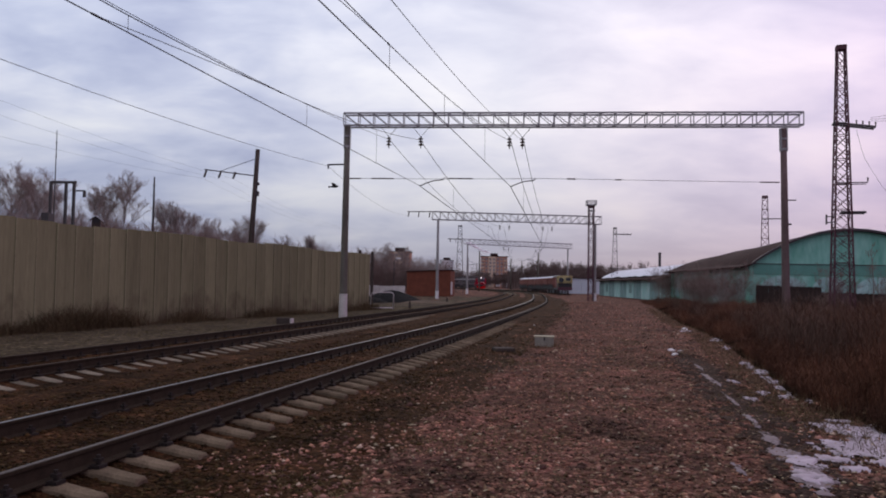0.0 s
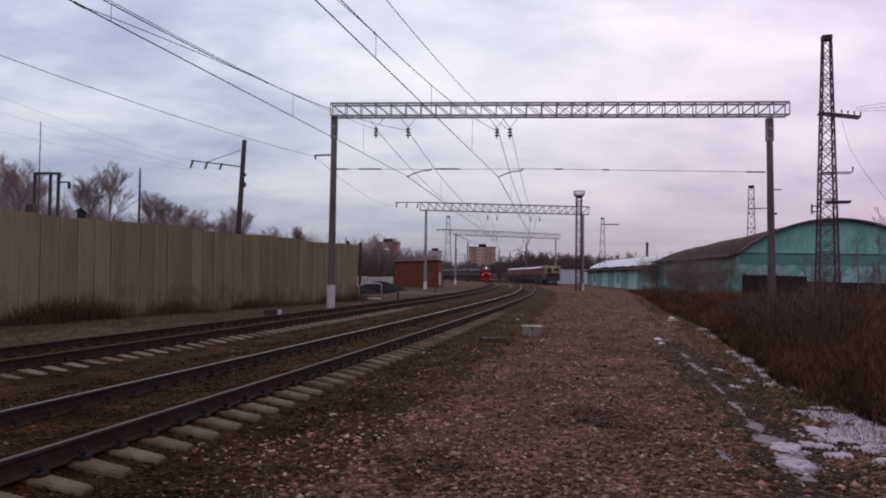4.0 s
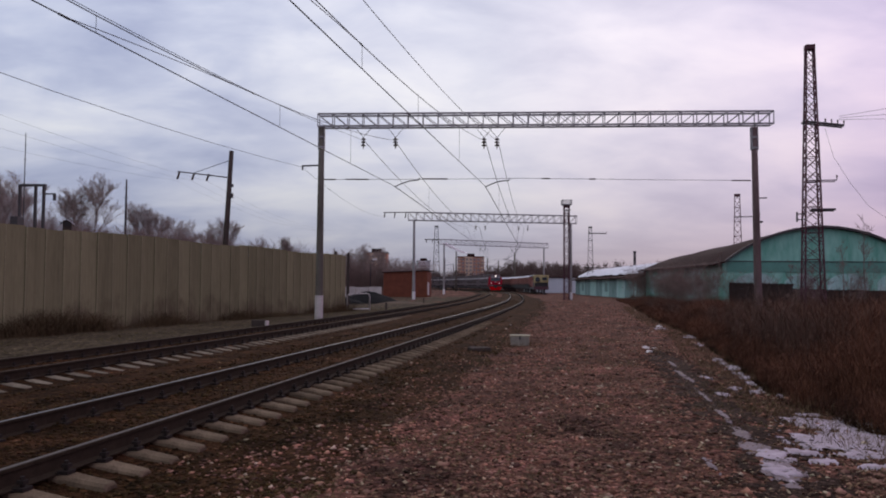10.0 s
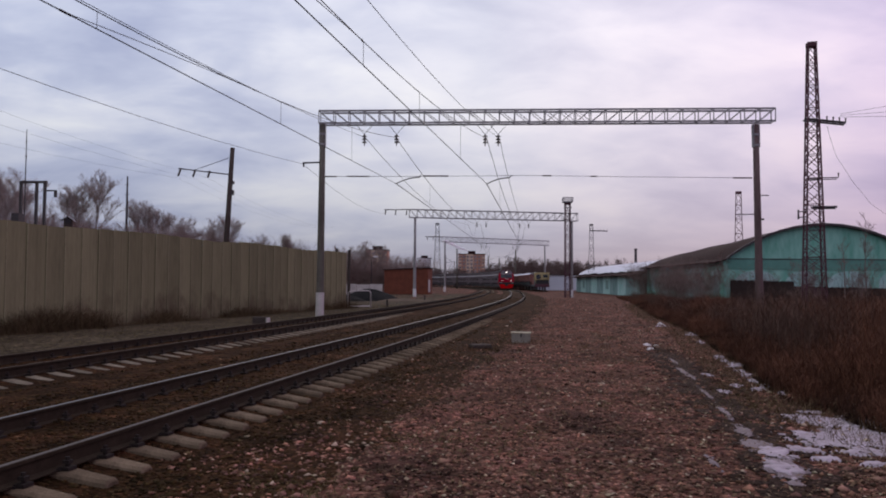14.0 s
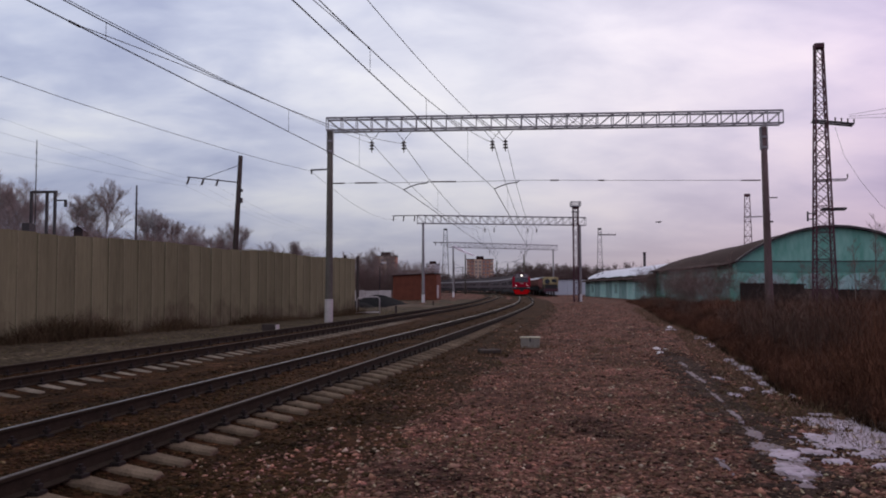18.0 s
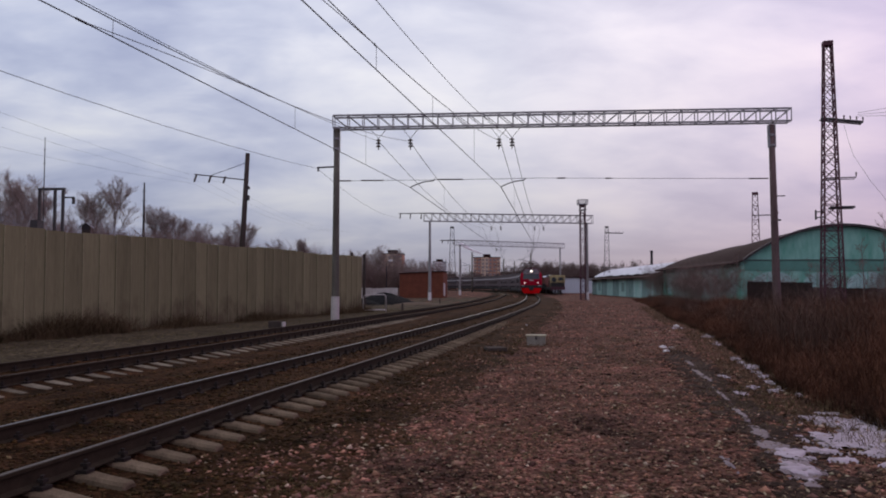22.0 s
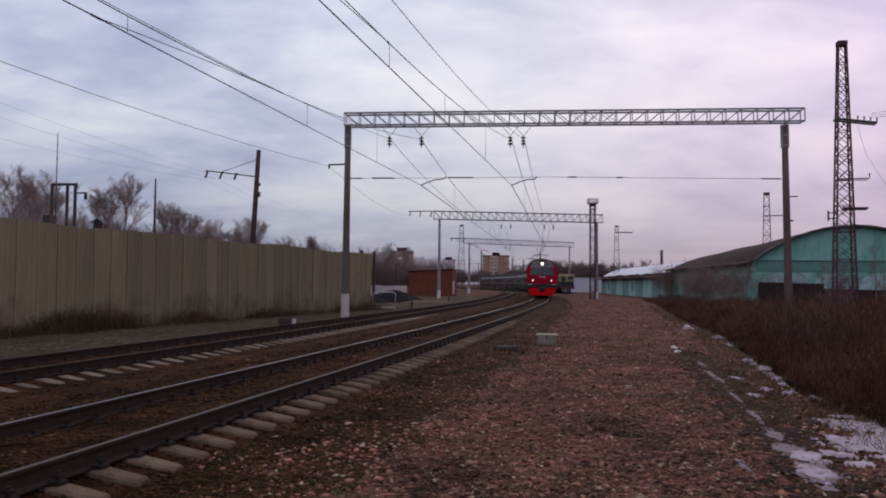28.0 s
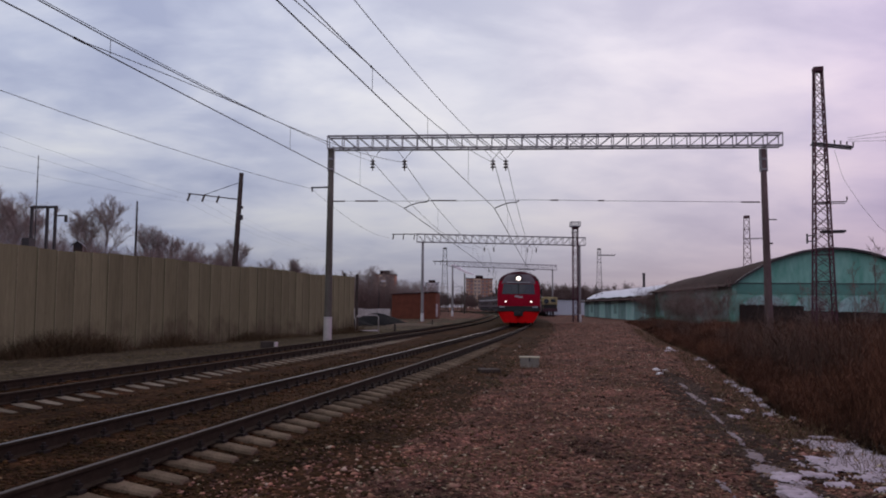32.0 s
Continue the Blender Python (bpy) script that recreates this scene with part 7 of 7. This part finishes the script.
def make_stones():
    """Loose gravel: low angular stones, dense near the camera."""
    r = np.random.RandomState(11)
    base = np.array([(0, 0, 1), (1, 0, 0.15), (0.25, 0.95, 0.25), (-0.85, 0.5, 0.1), (-0.75, -0.6, 0.3), (0.35, -0.9, 0.1), (0, 0, -0.7)])
    fc = np.array([(0, 1, 2), (0, 2, 3), (0, 3, 4), (0, 4, 5), (0, 5, 1), (6, 2, 1), (6, 3, 2), (6, 4, 3), (6, 5, 4), (6, 1, 5)])
    n = 150000
    y = 2.8 + 85 * r.rand(n) ** 2.75
    half = 0.62 * y + 1.2
    x = r.uniform(-1, 1, n) * half
    e = np.interp(y, EDGE_Y, EDGE_X)
    line = np.interp(y, _y, _x)
    rut = np.abs(x - 0.1 - np.interp(y, RUT_Y, RUT_X)) < 0.4
    ok = (x > line - 7.5) & (x < e + 0.8) & ~(rut & (y < 21) & (r.rand(n) < 0.6))
    seat = x - line - FAR_OFF
    ok &= ~((seat > 0.75) & (seat < 1.5))
    x, y = np.concatenate([x[ok], r.uniform(-7, 9, 9000)]), np.concatenate([y[ok], r.uniform(-6, 3.0, 9000)])
    line = np.interp(y, _y, _x)
    n = len(x)
    rel = np.abs(x - line)
    size = 0.012 + 0.022 * r.rand(n) ** 2.2 + 0.026 * (r.rand(n) > 0.97)
    size *= np.where((rel < 1.5) | (np.abs(x - line + 4.9) < 1.5), 0.9, 1.0) * (1 + y * 0.012)
    bx, bz = [q[0] for q in BED], [q[1] for q in BED]
    side = x - line
    z0 = np.maximum(np.interp(side, bx, bz, -0.2, -0.2), np.interp(side - FAR_OFF, bx, bz, -0.2, -0.2))
    for q in (side, side - FAR_OFF):
        z0 = np.where((q > 0.8) & (q < 1.7), np.maximum(z0, np.interp(q, bx, bz) + (0.06 * np.clip((y - 14) / 26, 0, 1) if q is side else 0.04)), z0)
    z0 = np.maximum(z0, ground_at(x, y)) + 0.004
    a = r.uniform(0, 6.28, n)
    s = size[:, None] * r.uniform(0.65, 1.3, (n, 3))
    b = base[None] * r.uniform(0.75, 1.2, (n, 7, 1))
    b[:, 0, :2] += r.uniform(-0.45, 0.45, (n, 2))
    b = b * s[:, None, :] * (1, 1, 0.6)
    c, q = np.cos(a)[:, None], np.sin(a)[:, None]
    v = np.stack([b[..., 0] * c - b[..., 1] * q + x[:, None], b[..., 0] * q + b[..., 1] * c + y[:, None], b[..., 2] + z0[:, None]], -1).reshape(-1, 3)
    f = (np.arange(n)[:, None, None] * 7 + fc[None]).reshape(-1, 3)
    v = v.reshape(n, 7, 3)
    dark = (side < 1.6 + 2.5 * r.rand(n) ** 1.3 + 0.4 * np.sin(y * 1.3) + 0.25 * np.sin(y * 3.7)) & (side > -7.0)
    for name, label, mask, mat in (("gravel_stones", "loose brown and grey gravel stones", ~dark, M_STONE), ("ballast_stones", "dark brown ballast stones round the sleepers", dark, M_STONE_DARK)):
        k = int(mask.sum())
        f = (np.arange(k)[:, None, None] * 7 + fc[None]).reshape(-1, 3)
        tagged(new(name, quick_mesh(name, v[mask].reshape(-1, 3), f, mat)), label, "gravel", kind="stuff")


make_stones()


def make_leaves():
    """Dead leaves, bark and straw blown over the gravel: small bent flakes."""
    r = np.random.RandomState(19)
    n = 30000
    y = 3.0 + 40 * r.rand(n) ** 2.2
    x = r.uniform(-1, 1, n) * (0.6 * y + 1.0)
    side, e = x - np.interp(y, _y, _x), np.interp(y, EDGE_Y, EDGE_X)
    ok = (side > 1.9) & (x < e + 0.5)
    x, y = x[ok], y[ok]
    n = len(x)
    long, broad = r.uniform(0.012, 0.04, n), r.uniform(0.005, 0.016, n)
    a = r.uniform(0, 6.28, n)
    z = ground_at(x, y) + r.uniform(0.012, 0.035, n)
    u = np.stack([np.cos(a), np.sin(a), r.normal(0, 0.3, n)], 1) * long[:, None]
    w = np.stack([-np.sin(a), np.cos(a), r.normal(0, 0.3, n)], 1) * broad[:, None]
    p = np.stack([x, y, z], 1)
    v = np.stack([p - u, p - w, p + u, p + w, p + (0, 0, 0.006)], 1).reshape(-1, 3)
    k = np.arange(n)[:, None] * 5
    f = np.concatenate([k + [0, 1, 4], k + [1, 2, 4], k + [2, 3, 4], k + [3, 0, 4]])
    tagged(new("dead_leaves", quick_mesh("dead_leaves", v, f, M_LEAF)), "dead leaves and straw scattered over the gravel", "leaves", kind="stuff")


make_leaves()


def snow_patch(name, label, pts_fn, seed, cell=0.07, box=(0, 1, 0, 1), thick=0.035, mat=M_SNOW):
    """A thin sheet of snow with a ragged edge and holes: raised where the cover function is above zero."""
    x0, x1, y0, y1 = box
    nx, ny = int((x1 - x0) / cell), int((y1 - y0) / cell)
    idx, v, f = {}, [], []

    def vert(i, j):
        if (i, j) not in idx:
            x, y = x0 + i * cell, y0 + j * cell
            c = pts_fn(x, y) + 0.4 * noise.noise(Vector((x * 2.1, y * 1.5, seed))) + 0.55 * noise.noise(Vector((x * 7, y * 4, seed))) + 0.55 * noise.noise(Vector((x * 19, y * 12, seed)))
            idx[i, j] = (len(v), c)
            v.append((x, y, float(ground_at(x, y)) - 0.03 + min(thick, max(0, c) * 0.16) + 0.04 * (c > 0)))
        return idx[i, j]
    for j in range(ny):
        for i in range(nx):
            q = [vert(i, j), vert(i + 1, j), vert(i + 1, j + 1), vert(i, j + 1)]
            if sum(c for _, c in q) > 0:
                f.append(tuple(k for k, _ in q))
    me = quick_mesh(name, np.array(v), np.array(f), mat)
    me.polygons.foreach_set("use_smooth", [True] * len(me.polygons))
    return tagged(new(name, me), label, "snow", "snow patches")


def blob(cx, cy, rx, ry, rot=0.0):
    c, s = math.cos(rot), math.sin(rot)
    return lambda x, y: 0.8 - math.hypot(((x - cx) * c + (y - cy) * s) / rx, (-(x - cx) * s + (y - cy) * c) / ry)


big = [blob(5.2, 9.9, 0.5, 0.5), blob(5.65, 9.8, 0.5, 0.7), blob(5.2, 9.3, 0.55, 0.5), blob(4.7, 9.15, 0.45, 0.4), blob(5.1, 8.75, 0.6, 0.45), blob(4.55, 8.65, 0.35, 0.3), blob(4.75, 8.2, 0.4, 0.35), blob(4.05, 8.3, 0.3, 0.2), blob(3.72, 8.15, 0.22, 0.45, -0.15), blob(3.5, 7.55, 0.2, 0.4, -0.15), blob(4.05, 7.85, 0.2, 0.15), blob(4.5, 7.6, 0.25, 0.1)]
snow_patch("snow_patch", "patch of melting dirty snow at the edge of the path", lambda x, y: max(b(x, y) for b in big) - 0.0, 1, 0.03, (2.8, 6.6, 6.4, 11.2), 0.018)
tr = [blob(5.75, 17.8, 0.06, 0.8, -0.2), blob(5.25, 15.7, 0.07, 0.9, -0.2), blob(5.1, 14.7, 0.06, 0.5, -0.2), blob(4.6, 12.6, 0.05, 0.9, -0.2), blob(4.13, 10.5, 0.06, 0.7, -0.22), blob(3.9, 9.4, 0.1, 0.6, -0.22), blob(3.7, 8.6, 0.17, 0.5, -0.2), blob(3.48, 7.5, 0.22, 0.6, -0.2), blob(2.9, 7.75, 0.05, 0.25, -0.1)]
snow_patch("snow_streak", "streak of snow lying in the wheel track", lambda x, y: max(b(x, y) for b in tr) + 0.12, 2, 0.025, (2.6, 6.4, 6.4, 19.6), 0.006, M_SLUSH)
bits = [blob(9.6, 27.6, 0.3, 0.7, -0.3), blob(9.3, 27.0, 0.22, 0.4), blob(8.45, 23.6, 0.16, 0.9, -0.3), blob(7.2, 18.9, 0.16, 0.7, -0.3), blob(6.75, 16.8, 0.22, 0.9, -0.35), blob(6.5, 15.9, 0.14, 0.5, -0.3), blob(6.3, 15.1, 0.14, 0.4, -0.3), blob(5.5, 13.7, 0.14, 0.35, -0.5), blob(5.7, 13.2, 0.2, 0.5, -0.5), blob(6.0, 13.6, 0.12, 0.5, -0.4), blob(4.97, 12.84, 0.12, 0.25), blob(5.52, 15.05, 0.1, 0.3), blob(5.36, 10.76, 0.2, 0.22), blob(4.92, 10.46, 0.2, 0.16), blob(6.1, 14.3, 0.14, 0.35, -0.3), blob(7.0, 18.0, 0.1, 0.4, -0.3), blob(5.85, 12.7, 0.12, 0.4, -0.3), blob(10.0, 32.8, 0.35, 0.6, -0.3)]
snow_patch("snow_patch", "small remains of snow along the brush", lambda x, y: max(b(x, y) for b in bits) - 0.16, 3, 0.04, (4.3, 11.0, 10.2, 34), 0.015)


def make_ruts():
    """A muddy wheel track along the path."""
    mid = lambda y: np.interp(y, RUT_Y, RUT_X)
    o = snow_patch("muddy_rut", "dark muddy wheel track pressed into the gravel", lambda x, y: 0.42 - abs(x - mid(y) - 0.1) / 1.05 - max(0, (y - 20) / 4), 5, 0.06, (0.4, 7.2, 4.6, 24), 0.004, M_MUD)
    tagged(o, "dark muddy wheel track pressed into the gravel", "mud", "", "stuff")


make_ruts()


def make_litter():
    rnd = random.Random(2)
    for x, y, s in ((6.35, 22.0, 0.12), (6.5, 21.6, 0.09), (6.05, 20.6, 0.1), (-3.0, 33, 0.06), (4.0, 34.5, 0.07), (10.2, 33.4, 0.16)):
        m = Mesh()
        n = 8
        ring = [(math.cos(k * 6.28 / n) * s * rnd.uniform(0.6, 1.2), math.sin(k * 6.28 / n) * s * 0.7 * rnd.uniform(0.6, 1.2), rnd.uniform(0, 0.05)) for k in range(n)]
        m.add(ring + [(0, 0, s * 0.55)], [(k, (k + 1) % n, n) for k in range(n)])
        m.add([(p[0], p[1], p[2] - 0.02) for p in ring], [tuple(range(n - 1, -1, -1))])
        o = part("litter", m, M_LITTER)
        o.location = (x, y, 0.015)
        tagged(o, "crumpled white plastic litter on the gravel", "litter", "pieces of litter")


make_litter()

# ---- tracks, the many pieces last ----
make_track("near_track", "curving main line track on concrete sleepers", 0.0, along_at(-14), along_at(400), (M_RAILTOP, M_RAILTOP_MID), SLEEPER_DATA, M_SLEEPER)
make_track("far_track", "second curving track on concrete sleepers", FAR_OFF, along_at(-14), along_at(400), (M_RAILTOP_DULL, M_RAILTOP_DULL), SLEEPER_LIT_DATA, M_SLEEPER_LIT, 0.04)


# ---- what moves ----
def motions():
    for k, car in enumerate(TRAIN):
        walk(car, [(t, car_pose(head_at(t) + CAR_L / 2 + k * (CAR_L + 0.15))) for t in range(33)])
    # the first crow crosses in the first two seconds, the second at seventeen to twenty
    BIRD_WAY_A = [(0.0, (-5.6, 40, 6.6)), (0.5, (1.9, 40, 7.2)), (1.0, (8.5, 40, 7.9)), (1.5, (15.0, 40, 7.5)), (2.0, (21.5, 40, 7.3))]
    BIRD_WAY_B = [(16.5, (-2.8, 52, 6.5)), (17.0, (3.5, 55, 5.9)), (18.0, (17.9, 61, 6.8)), (19.0, (30.5, 67, 9.3))]

    def fly(bird, wings, way, rate):
        """way: seconds and places; the bird flies straight on before and after."""
        way = [(t, Vector(p)) for t, p in way]
        (t0, p0), (t1, p1) = way[0], way[1]
        (ta, pa), (tb, pb) = way[-2], way[-1]
        if t0 > 0:
            way.insert(0, (0.0, p0 - (p1 - p0) / (t1 - t0) * t0))
        way.append((32.0, pb + (pb - pa) / (tb - ta) * (32.0 - tb)))
        rows = []
        for k, (t, p) in enumerate(way):
            d = way[min(k + 1, len(way) - 1)][1] - way[max(k - 1, 0)][1]
            rows.append((t, pose(p.x, p.y, p.z, 3, 0, math.degrees(math.atan2(-d.x, d.y)))))
        walk(bird, rows)
        for s, wing in zip((-1, 1), wings):
            wr, k, t = [(0.0, pose(0, 0, 0, 0, -s * 20, 0))], 0, max(0.07, t0 - 0.5)
            while t < tb + 1.5:
                wr.append((t, pose(0, 0, 0, 0, -s * (30 if k % 2 else -24), 0)))
                t += rate
                k += 1
            wr.append((32.0, pose(0, 0, 0, 0, -s * 10, 0)))
            walk(wing, wr)
    fly(BIRD_A, WINGS_A, BIRD_WAY_A, 0.14)
    fly(BIRD_B, WINGS_B, BIRD_WAY_B, 0.16)


motions()
